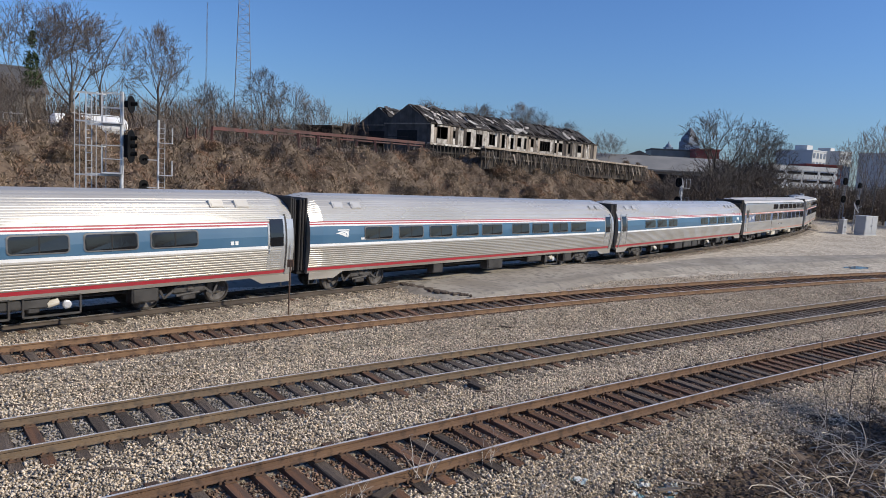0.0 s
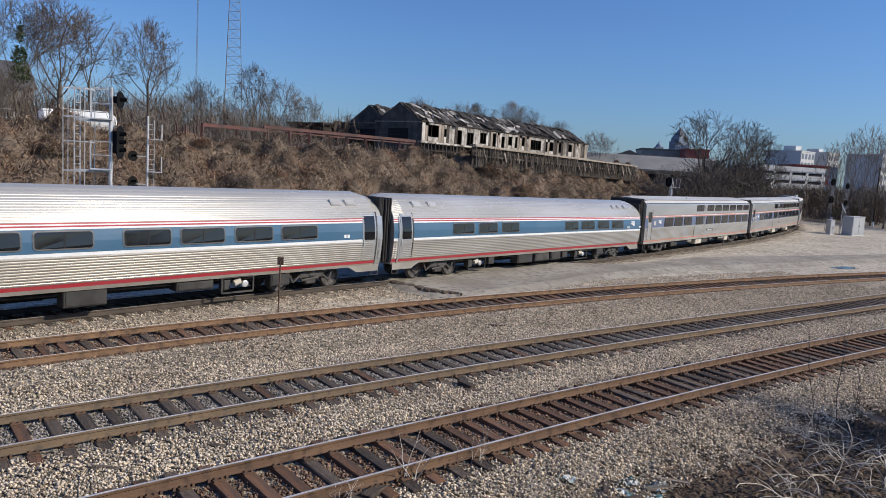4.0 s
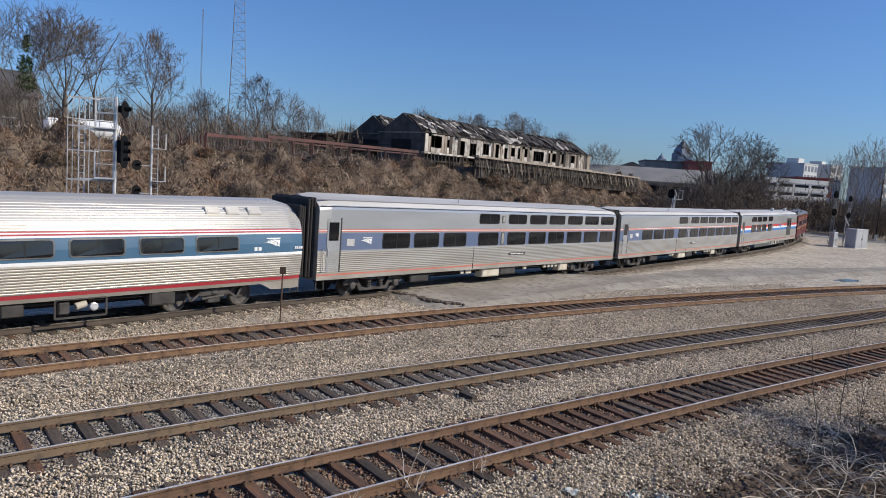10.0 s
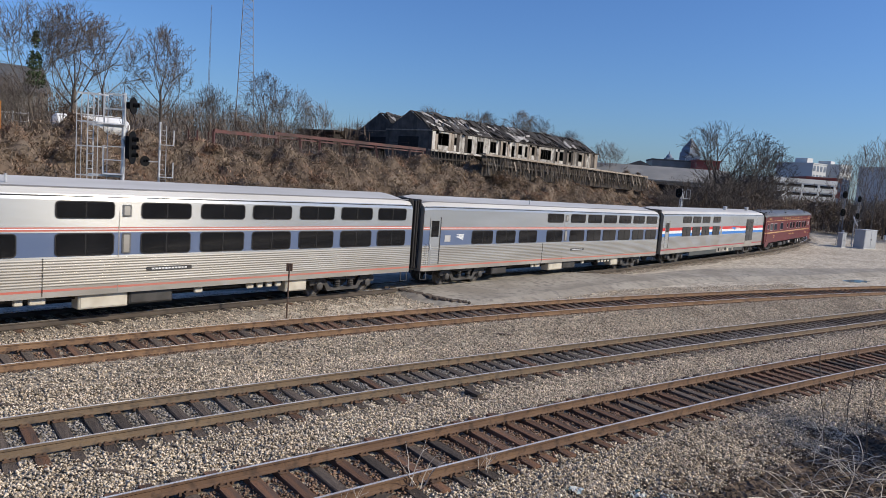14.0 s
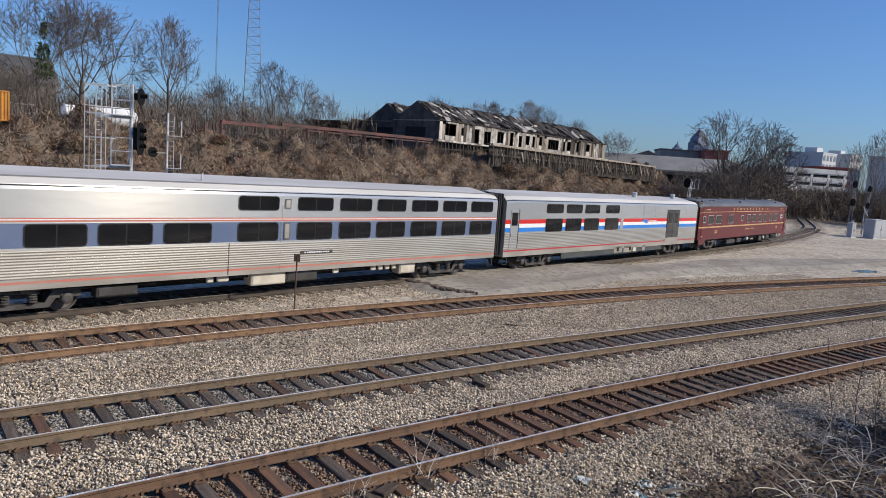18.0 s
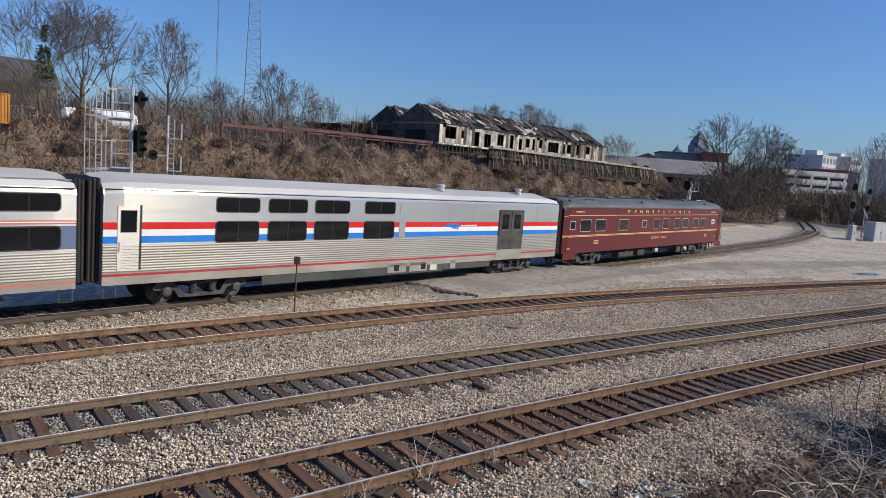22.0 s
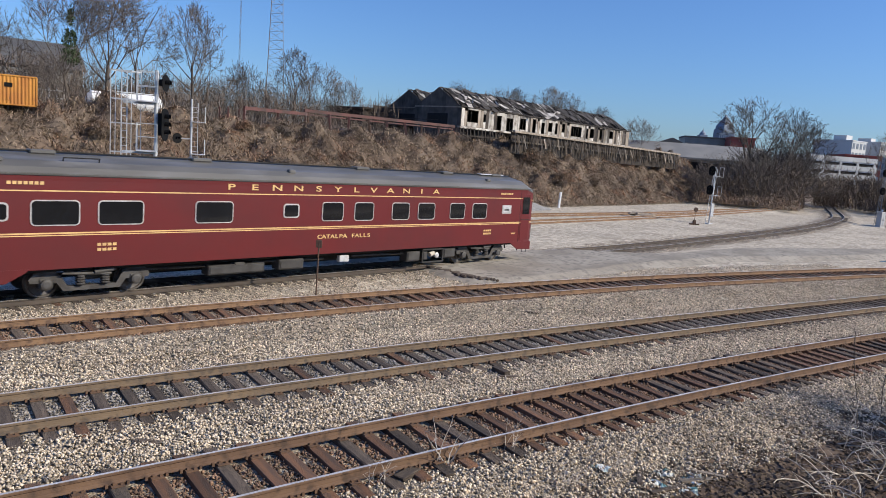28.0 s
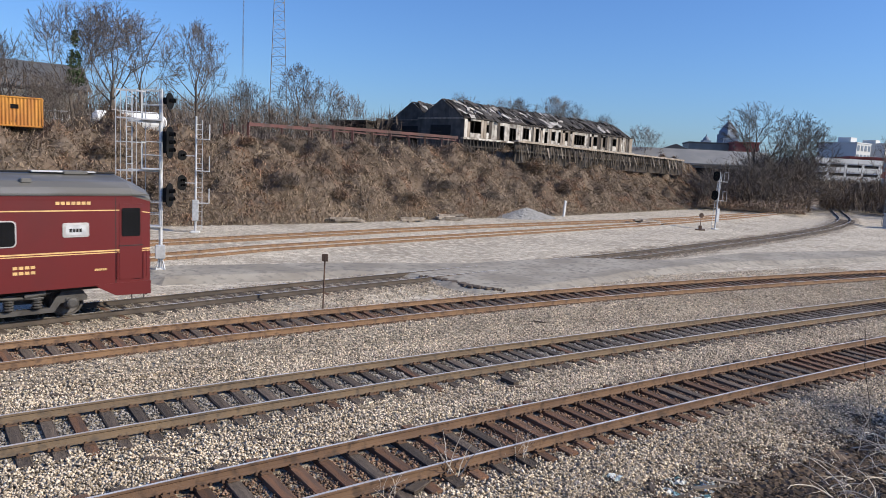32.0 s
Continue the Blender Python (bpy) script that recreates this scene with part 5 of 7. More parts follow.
def tree(kind, x, y, top, label, group="", turn=0.0, wide=1.0, z=None, ivy=False):
    base = gz(x, y) if z is None else z
    k = (top - base) / 10.0
    ob = thing("bare_tree", pose(x, y, base - 0.05, 0, 0, turn) @ Matrix.Diagonal((k * wide, k * wide, k, 1)), label, "tree", group)
    wood, fine = TREES[kind]
    part("trunk", wood, None, ob)
    part("crown", fine, None, ob)
    if ivy:
        rr = np.random.RandomState(77)
        n = 1100
        u, a = rr.uniform(0, 1, n), rr.uniform(0, 6.283, n)
        u = np.where(np.sin(u * 17) + rr.uniform(-0.7, 0.7, n) > -0.1, u, u * 0.35)
        q = np.stack([np.cos(a) * (0.2 + 0.5 * rr.uniform(0, 1, n)) * (1.2 - u), np.sin(a) * (0.2 + 0.5 * rr.uniform(0, 1, n)) * (1.2 - u), 3.4 + 4.6 * u], 1)
        e = rr.normal(0, 0.10, (n, 3, 3))
        leaf = raw_mesh("ivy", (q[:, None] + e).reshape(-1, 3), np.arange(n * 3).reshape(-1, 3), "ivy")
        part("ivy", leaf, None, ob, "green ivy climbing the trunk")
    return ob


tree("oak", *place(-25.4, 74), 18.2, "tall bare oak with spreading dark limbs on the bank", "bare trees on the bank", 20)
tree("elm", *place(-27.6, 72), 17.6, "tall bare tree with ivy climbing its trunk", "bare trees on the bank", 140, ivy=True)
tree("leaner", *place(-23.2, 78), 18.2, "bare oak leaning over its neighbour", "bare trees on the bank", 220, 0.9)
tree("maple", *place(-19.5, 80), 18.2, "bare maple with an upright oval crown", "bare trees on the bank", 60, 1.0)
tree("thicket", *place(-29.6, 72), 12.2, "bare tree before a grey roof", "bare trees on the bank", 250)
tree("thicket", *place(-28.5, 66), 12.0, "tangled bare sapling on the bank", "bare trees on the bank", 10, 1.2)
tree("maple", *place(-12.0, 96), 16.8, "bare maple behind the steel frame", "bare trees on the bank", 15, 1.0)
tree("elm", *place(-10.0, 104), 16.0, "bare tree behind the steel frame", "bare trees on the bank", 100, 1.0)
tree("elm", *place(-8.0, 108), 14.6, "smaller bare tree behind the steel frame", "bare trees on the bank", 310, 1.0)
for az, d, top, kind, turn in ((-17.2, 100, 14.2, "thicket", 0), (-16.0, 104, 15.2, "elm", 40), (-15.0, 98, 12.8, "thicket", 90), (-13.8, 108, 14.8, "thicket", 130), (-18.6, 106, 13.4, "thicket", 200),
                               (-11.2, 100, 12.4, "thicket", 260), (-9.2, 100, 12.0, "thicket", 30), (-21.0, 100, 13.0, "thicket", 75), (-22.4, 96, 12.4, "thicket", 170), (-32.4, 80, 15.5, "elm", 35), (-34, 84, 15, "oak", 5)):
    tree(kind, *place(az, d), top, "bare scrubby tree in the thicket on the bank", "thicket on the bank", turn, 1.25)
for az, d, top, turn in ((0.9, 150, 19.4, 0), (4.3, 150, 18.9, 90), (5.4, 155, 19.5, 30), (8.3, 150, 19.8, 200), (9.2, 155, 19.2, 120), (12.0, 165, 17.6, 160), (15.2, 165, 15.6, 300), (-4.6, 140, 14.5, 50)):
    tree("maple" if turn in (30, 200) else "elm", *place(az, d), top, "bare treetop beyond the ruined building", "trees beyond the building", turn, 1.3)
tree("wide", *place(23.4, 150), 19.6, "large bare oak with a wide crown above scrub", "trees by the curve", 100, 0.95, 1.0)
tree("wide", *place(25.4, 156), 18.6, "large bare oak beside another", "trees by the curve", 250, 0.9, 1.0)
tree("elm", *place(26.6, 150), 15.5, "bare tree at the curve", "trees by the curve", 20, 1.1, 1.0)
for k, (az, d, top) in enumerate(((20.4, 128, 7.5), (21.3, 135, 8.6), (22.2, 142, 9.8), (23.0, 140, 8.8), (23.9, 138, 10.5), (24.8, 146, 12.0), (25.6, 142, 10.5), (26.4, 148, 11.0), (22.6, 132, 6.2), (24.3, 132, 6.4), (25.2, 136, 6.8), (24.2, 150, 13.0), (25.0, 152, 13.6), (25.8, 154, 13.2), (26.4, 156, 12.4), (24.6, 146, 10.5),
                                  (29.0, 172, 8.0), (29.9, 165, 7.6), (30.7, 170, 8.4), (31.5, 165, 8.2), (32.4, 160, 8.6), (33.6, 155, 8.4), (34.8, 150, 8.8), (36.0, 150, 9.5), (28.2, 178, 7.4), (37.2, 145, 9.0), (38.5, 140, 9.0))):
    tree("thicket", *place(az, d), top, "grey-brown bare scrub by the curve", "scrub by the curve", 47 * k, 1.7, 0.2)
for k, (az, d, top) in enumerate(((31.4, 175, 15.5), (32.2, 165, 16.0), (33.0, 150, 16.8), (33.7, 146, 17.6), (34.4, 150, 16.6), (35.2, 142, 17.4), (36.2, 150, 18), (37.4, 140, 17), (38.8, 145, 18))):
    tree("poplar", *place(az, d), top, "slim pale bare tree by the yard", "slim trees by the yard", 71 * k, 1.0, 0.0)


# ---------------------------------------------------------------- vegetation as stuff
def blades(name, n, pick, size, mat, label, category, seed, droop=0.4, upright=0.5, width=0.10):
    """Many thin bent strips, each an island of two quads."""
    r = np.random.RandomState(seed)
    p = pick(r, n)
    n = len(p)
    L = r.uniform(size[0], size[1], n)
    a = r.uniform(0, 6.283, n)
    el = r.uniform(-0.2, 1.35, n) * upright + 0.15
    d = np.stack([np.cos(a) * np.cos(el), np.sin(a) * np.cos(el), np.sin(el)], 1)
    s = np.stack([-np.sin(a), np.cos(a), r.uniform(-0.6, 0.6, n)], 1) * (L * width)[:, None]
    mid = p + d * (L * 0.5)[:, None]
    tip = p + d * L[:, None] - np.array([0, 0, 1]) * (L * droop * r.uniform(0, 1, n))[:, None]
    v = np.stack([p - s, p + s, mid - s * 0.8, mid + s * 0.8, tip], 1)
    base = (np.arange(n) * 5)[:, None, None]
    f = np.array([(0, 1, 3), (0, 3, 2), (2, 3, 4)])[None] + base
    me = raw_mesh(name, v.reshape(-1, 3), f.reshape(-1, 3), mat)
    return tagged(new(name, me), label, category, kind="stuff")


def on_hill(s0, s1, d0, d1, clump=0.0, tall=0.0):
    def pick(r, n):
        s, d = r.uniform(s0, s1, n), d0 + (d1 - d0) * r.uniform(0, 1, n)
        h = np.gradient(HILL.p[:, :2], axis=0)
        t = np.stack([np.interp(s, HILL.s, h[:, k]) for k in (0, 1)], 1)
        t /= np.linalg.norm(t, axis=1)[:, None]
        x = np.interp(s, HILL.s, HILL.p[:, 0]) - t[:, 1] * d
        y = np.interp(s, HILL.s, HILL.p[:, 1]) + t[:, 0] * d
        keep = lumps(x, y, 2.2, 11) + r.uniform(-0.9, 0.9, n) > clump
        x, y = x[keep], y[keep]
        return np.stack([x, y, ground_height(x, y) + r.uniform(-0.02, 0.10, len(x)) + tall * r.uniform(0, 1, len(x)) * np.clip(0.6 + 0.6 * lumps(x, y, 8.0, 17), 0.1, 1.3)], 1)
    return pick


blades("dry_vines", 215000, on_hill(30, 184, -0.4, 12, -1.2), (0.24, 0.8), "vine", "matted dry brown vines over the bank", "dry vines", 3, 1.0, 0.6, 0.045)
blades("bank_scrub", 9000, on_hill(28, 182, 0.5, 13, 0.3), (0.5, 1.5), "twig", "dark bare scrub twigs among the vines", "scrub", 4, 0.3, 0.95, 0.018)
blades("hilltop_scrub", 30000, on_hill(26, 150, 8.5, 22, 0.1), (0.6, 2.2), "twig", "tall bare scrub along the top of the bank", "scrub", 5, 0.2, 1.0, 0.014)
blades("hilltop_thicket", 80000, on_hill(20, 130, 22, 50, -0.2, 4.8), (0.6, 2.0), "scrub", "dense brown thicket behind the steel frame", "scrub", 7, 0.2, 1.0, 0.016)


def curve_area(az0, az1, d0, d1, tall):
    def pick(r, n):
        az, d = np.radians(r.uniform(az0, az1, n)), r.uniform(d0, d1, n)
        x, y = d * np.sin(az), d * np.cos(az)
        h = np.clip(0.55 + 0.6 * lumps(x, y, 9.0, 15), 0.08, 1.2) * tall
        return np.stack([x, y, 0.0 + h * r.uniform(0, 1, n) ** 1.3], 1)
    return pick


blades("curve_scrub", 20000, curve_area(19.6, 27.2, 128, 160, 6.0), (0.6, 2.2), "scrub", "dense grey-brown bare scrub by the curve", "scrub", 8, 0.3, 1.0, 0.022)
blades("far_scrub", 18000, curve_area(27.8, 41, 150, 190, 6.5), (0.8, 2.8), "scrub", "dense grey-brown scrub beyond the yard", "scrub", 9, 0.3, 1.0, 0.022)
blades("scrub_base", 16000, curve_area(19.6, 27.0, 122, 150, 2.2), (0.3, 0.9), "vine", "dry grass and vines below the scrub", "dry grass", 10, 0.5, 0.8, 0.06)
blades("bank_foot_weeds", 26000, on_hill(40, 186, -1.5, 1.0, -0.4), (0.12, 0.5), "dead_grass", "dead weeds at the foot of the bank", "weeds", 6, 0.4, 0.9, 0.04)


def shrub_mounds():
    """Lumps of vine-covered bushes on the bank, darker on one side by their own shade."""
    r = random.Random(8)
    rr = np.random.RandomState(8)
    h = np.gradient(HILL.p[:, :2], axis=0)
    for k in range(34):
        s, d = r.uniform(44, 178), r.uniform(1.5, 9.0)
        p = HILL.at(s)
        a = radians(HILL.heading(s))
        x, y = p[0] - math.sin(a) * d, p[1] + math.cos(a) * d
        w = r.uniform(0.7, 1.7)
        n = 2200
        u = rr.normal(0, 1, (n, 3))
        u /= np.linalg.norm(u, axis=1)[:, None]
        u[:, 2] = np.abs(u[:, 2])
        rad = w * (0.75 + 0.35 * lumps(u[:, 0] * 3, u[:, 1] * 3, 2.0, k))
        c = u * rad[:, None] * np.array([1.1, 1.0, 0.85]) + np.array([x, y, gz(x, y) - 0.25])
        blades("bush", n, lambda q, m, c=c: c, (0.2, 0.55), "vine" if k % 3 else "twig", "rounded bush smothered in dry vines on the bank", "bush", 50 + k, 0.9, 0.5, 0.055 if k % 3 else 0.025)


shrub_mounds()


def foreground_bush():
    """Bare pale canes, dead weeds and leaf litter on the near bank."""
    r = random.Random(12)
    for cx, cy, w, n, lab in ((8.3, 13.1, 0.7, 13, "tangle of bleached bare canes on the near bank"), (9.3, 13.9, 0.7, 14, "bleached canes arching over dark litter"), (7.5, 12.0, 0.6, 11, "low bleached canes among dead leaves"),
                              (10.2, 14.8, 0.7, 12, "bare canes at the edge of the gravel"), (9.0, 12.5, 0.7, 13, "dense bare canes on the near bank"), (10.6, 13.6, 0.8, 12, "high bare canes on the near bank")):
        ob = thing("bramble_bush", pose(cx, cy, gz(cx, cy)), lab, "bush", "canes on the near bank")
        side = Build()
        for _ in range(n + 7):
            cane = Build()
            x, y = cx + r.gauss(0, w * 0.5), cy + r.gauss(0, w * 0.5)
            p = Vector((x - cx, y - cy, gz(x, y) - gz(cx, cy) - 0.05))
            a = r.uniform(0, 6.28)
            d = Vector((math.cos(a) * 0.9, math.sin(a) * 0.9, r.uniform(0.25, 1.0))).normalized()
            L = r.uniform(0.6, 1.6)
            rad = r.uniform(0.008, 0.019)
            for i in range(8):
                d = (d + Vector((r.uniform(-0.38, 0.38), r.uniform(-0.38, 0.38), r.uniform(-0.32, 0.10)))).normalized()
                q = p + d * (L / 8)
                cane.tube(p, q, rad, rad * 0.90, n=5, caps=False)
                rad *= 0.90
                p = q
                if r.random() < 0.5:
                    e = (d + Vector((r.uniform(-1, 1), r.uniform(-1, 1), r.uniform(-0.5, 0.8)))).normalized()
                    k = rad * 0.55
                    m = p
                    for _ in range(3):
                        e = (e + Vector((r.uniform(-.4, .4), r.uniform(-.4, .4), r.uniform(-.35, .2)))).normalized()
                        m2 = m + e * r.uniform(0.06, 0.2)
                        side.tube(m, m2, k, k * 0.7, n=3, caps=False)
                        m, k = m2, k * 0.7
            part("cane", cane, "palestem", ob)
        shoots = part("side_shoot", side, "palestem", ob)
        shoots["kind"] = "stuff"

    def near_bank(rr, n):
        x, y = rr.uniform(1, 15, n), rr.uniform(6, 18, n)
        d, s, h = TRACK_1.near(np.stack([x, y], 1))
        keep = (d < -2.9) & (d > -9) & (lumps(x, y, 1.2, 4) + rr.uniform(-1, 1, n) > 0.0)
        x, y = x[keep], y[keep]
        return np.stack([x, y, ground_height(x, y)], 1)
    blades("dead_weeds", 5000, near_bank, (0.10, 0.40), "dead_grass", "dead stalks and leaf litter on the near bank", "weeds", 21, 0.6, 0.55, 0.028)

    def litter(rr, n):
        x, y = rr.uniform(0, 14, n), rr.uniform(7, 18, n)
        d, s, h = TRACK_1.near(np.stack([x, y], 1))
        keep = (d < -2.4) & (d > -9) & (lumps(x, y, 1.5, 14) + 0.9 * (-d - 3.0) + rr.uniform(-0.5, 0.5, n) > 0.0)
        x, y = x[keep], y[keep]
        return np.stack([x, y, ground_height(x, y) + 0.03], 1)
    blades("leaf_litter", 60000, litter, (0.04, 0.13), "litter", "brown leaf litter on the gravel", "leaf litter", 22, 0.3, 0.3, 0.35)


foreground_bush()


def sapling(x, y, tall, seed):
    """A thin dark upright stem with a few whippy shoots."""
    r = random.Random(seed)
    b = Build()
    p, d = Vector((0, 0, -0.1)), Vector((-0.12, 0, 1)).normalized()
    for i in range(9):
        d = (d + Vector((r.uniform(-0.14, 0.14), r.uniform(-0.14, 0.14), 0.05))).normalized()
        q = p + d * tall / 9
        k = 0.014 * (1 - 0.08 * i)
        b.tube(p, q, k, k * 0.93, n=5, caps=False)
        p = q
        if i > 1:
            e, m = (d + Vector((r.uniform(-1, 1), r.uniform(-1, 1), 0.5))).normalized(), p
            for j in range(4):
                e = (e + Vector((r.uniform(-.25, .25), r.uniform(-.25, .25), 0.1))).normalized()
                b.tube(m, m + e * 0.14, 0.006 - 0.001 * j, 0.005 - 0.001 * j, n=3, caps=False)
                m = m + e * 0.14
    tagged(part("sapling", b, "twig", at=pose(x, y, gz(x, y))), "thin dark bare sapling among the canes", "sapling", "saplings on the near bank")


sapling(9.9, 15.4, 2.3, 1)
sapling(10.9, 16.2, 2.6, 2)
sapling(10.4, 14.6, 1.9, 3)


def lone_weed(x, y, tall, seed, stems=9, thick=0.006):
    r = random.Random(seed)
    ob = thing("dead_weed", pose(x, y, gz(x, y)), "dry branching weed at the edge of the ballast", "weed", "dead weeds by the rails")
    for _ in range(stems):
        b = Build()
        a = r.uniform(0, 6.28)
        p = Vector((r.uniform(-0.15, 0.15), r.uniform(-0.15, 0.15), 0))
        d = Vector((math.cos(a) * 0.5, math.sin(a) * 0.5, 1)).normalized()
        for i in range(5):
            d = (d + Vector((r.uniform(-0.3, 0.3), r.uniform(-0.3, 0.3), -0.08))).normalized()
            q = p + d * tall * r.uniform(0.14, 0.24)
            b.tube(p, q, thick * (1 - 0.15 * i), thick * (0.85 - 0.15 * i), n=4, caps=False)
            if r.random() < 0.6:
                b.tube(q, q + Vector((r.uniform(-1, 1), r.uniform(-1, 1), r.uniform(0, 1))) * 0.12, thick * 0.4, thick * 0.2, n=3, caps=False)
            p = q
        part("stem", b, "palestem", ob)


lone_weed(0.36, 11.5, 1.0, 1, 5, 0.013)
lone_weed(1.53, 12.4, 0.6, 2)
lone_weed(-0.65, 10.7, 0.5, 3)
lone_weed(2.6, 11.4, 0.45, 4)
lone_weed(3.6, 12.0, 0.5, 5)


for x, y, top, kind, turn in ((17.6, 14.0, 6.6, "thicket", 0), (22.5, 12.9, 9.6, "thicket", 130)):
    tree(kind, x, y, top, "bare tree beside the lookout that shades the gravel", "trees beside the lookout", turn, 1.15)


# ---------------------------------------------------------------- debris by the rails
def plank(x, y, turn, l, w, h, mat, label):
    b = Build().box((-l / 2, -w / 2, 0), (l / 2, w / 2, h), 0, 0.01)
    r = random.Random(int(x * 100 + y * 7))
    b.v = [(px + r.uniform(-0.02, 0.02), py + r.uniform(-0.008, 0.008), pz) for px, py, pz in b.v]
    tagged(part("wood_scrap", b, mat, at=pose(x, y, gz(x, y) + 0.015, 0, 2, turn)), label, "wood scrap", "scraps among the ballast")


plank(-3.23, 12.72, -25, 0.42, 0.14, 0.05, "tie", "splintered piece of old tie on the ballast")
plank(-4.7, 11.59, 5, 0.45, 0.10, 0.05, "tie", "short dark splinter of old tie")
plank(-7.93, 14.71, 5, 0.7, 0.12, 0.05, "tie", "old plank lying between two tracks")
plank(3.54, 24.48, 0, 0.45, 0.12, 0.04, "tie", "dark scrap between the tracks")
plank(1.80, 16.85, -50, 0.45, 0.20, 0.12, "tie", "dark lump of rotten timber between the tracks")
plank(2.0, 16.6, 10, 0.5, 0.10, 0.06, "tie", "broken bit of dark timber")
plank(-0.21, 11.0, 60, 0.5, 0.2, 0.08, "tie", "cut end of a rust-stained tie")


plank(4.95, 12.05, 20, 0.7, 0.12, 0.05, "oldwood", "bleached bit of board among the litter")
plank(5.3, 12.35, -15, 0.6, 0.10, 0.05, "oldwood", "weathered board end among the litter")
plank(3.9, 11.9, 75, 0.55, 0.09, 0.05, "tie", "dark stick of wood in the litter")
plank(4.3, 11.6, 30, 0.8, 0.10, 0.05, "tie", "dark board in the litter")


def rubbish(x, y, seed):
    r = random.Random(seed)
    b = Build()
    n = 7
    vs = [(i * 0.07 - 0.27 + r.uniform(-0.02, 0.02), j * 0.09 - 0.27 + r.uniform(-0.02, 0.02), max(0.0, r.uniform(-0.05, 0.13))) for i in range(n) for j in range(n)]
    b.add(vs, [(i * n + j, i * n + n + j, i * n + n + j + 1, i * n + j + 1) for i in range(n - 1) for j in range(n - 1)])
    b.add([(p[0], p[1], p[2] - 0.008) for p in vs], [(i * n + j, i * n + j + 1, i * n + n + j + 1, i * n + n + j) for i in range(n - 1) for j in range(n - 1)])
    tagged(part("plastic_rubbish", b, "rubbish", at=pose(x, y, gz(x, y) + 0.01, 0, 0, seed * 40) @ Matrix.Diagonal((0.6, 0.6, 0.5, 1))), "crumpled pale plastic sheet among weeds", "rubbish", "rubbish on the near bank")


for k, (x, y) in enumerate(((4.2, 11.8), (4.7, 11.7), (4.4, 12.2), (5.0, 12.3), (4.8, 12.0), (3.2, 12.0))):
    rubbish(x, y, k + 1)


# ---------------------------------------------------------------- small posts
def sign_post():
    x, y = -4.2, 24.9
    ob = thing("trackside_post", pose(x, y, gz(x, y)), "thin dark steel post with a small square plate on top", "post")
    part("post", Build().tube((0, 0, -0.1), (0.02, 0, 1.95), 0.028, n=8), "postbrown", ob)
    part("plate", Build().box((-0.09, -0.02, 1.78), (0.13, 0.02, 2.05), 0, 0.01), "postbrown", ob)


sign_post()


def white_post():
    x, y = 13.9, 82.6
    tagged(part("marker_post", Build().box((-0.12, -0.12, 0), (0.12, 0.12, 1.9), 0, 0.03), "whitetank", at=pose(x, y, gz(x, y) - 0.05, 0, 3, 20)), "white wooden marker post at the foot of the bank", "post")
    x, y = 60.0, 118.0
    tagged(part("marker_post", Build().box((-0.10, -0.10, 0), (0.10, 0.10, 1.6), 0, 0.03), "whitetank", at=pose(x, y, gz(x, y) - 0.05)), "white marker post by the curve", "post")


white_post()


def target_stand(x, y):
    ob = thing("switch_stand", pose(x, y, gz(x, y)), "low rusty switch stand with a round target", "switch stand")
    part("base", Build().box((-0.5, -0.12, 0), (0.5, 0.12, 0.14), 0, 0.02).box((-0.15, -0.15, 0.14), (0.15, 0.15, 0.5), 0, 0.03), "postbrown", ob)
    part("mast", Build().tube((0, 0, 0.4), (0, 0, 1.6), 0.03, n=8), "postbrown", ob)
    part("target", Build().disc((0, -0.04, 1.55), (0, -1, 0), [(0, 0.24), (0.02, 0.24)], 14), "postbrown", ob)


target_stand(26.1, 72.0)


# ---------------------------------------------------------------- signals
def signal_head(parent, x, y, z, n=3, face=(0, -1, 0), r=0.36, scale=1.0):
    """A black backboard with hooded lamps one above another."""
    b = Build()
    f = Vector(face).normalized()
    a = math.degrees(math.atan2(f.x, -f.y))
    m = pose(x, y, z, 0, 0, a)
    hgt = 0.33 * (n - 1) * scale
    out = [(r * scale * math.cos(radians(t)), (hgt / 2 if 0 <= t < 180 else -hgt / 2) + r * scale * math.sin(radians(t))) for t in range(0, 360, 20)]
    b.prism(out, "y", -0.015, 0.015)
    head = part("signal_head", b, "black", parent, "black oval signal head with hooded lamps", at=m)
    for i in range(n):
        zz = (i - (n - 1) / 2) * 0.33 * scale
        hood = Build()
        k = 12
        vs, fs = [], []
        for j in range(k + 1):
            t = radians(-30 + 240 * j / k)
            for yy in (-0.02, -0.21 * scale):
                for q in (0.125, 0.118):
                    vs.append((q * scale * math.cos(t), yy, zz + q * scale * math.sin(t)))
        for j in range(k):
            o = j * 4
            fs += [(o, o + 4, o + 6, o + 2), (o + 1, o + 3, o + 7, o + 5), (o + 2, o + 6, o + 7, o + 3)]
        hood.add(vs, fs)
        part("hood", hood, "black", head)
        part("lens", Build().disc((0, -0.015, zz), (0, -1, 0), [(0, 0.10 * scale), (0.02, 0.09 * scale), (0.035, 0.05 * scale)], 14), "lens", head)
    part("lamp_case", Build().box((-0.14 * scale, 0.02, -hgt / 2 - 0.14), (0.14 * scale, 0.26 * scale, hgt / 2 + 0.14), 0, 0.03), "black", head)
    return head


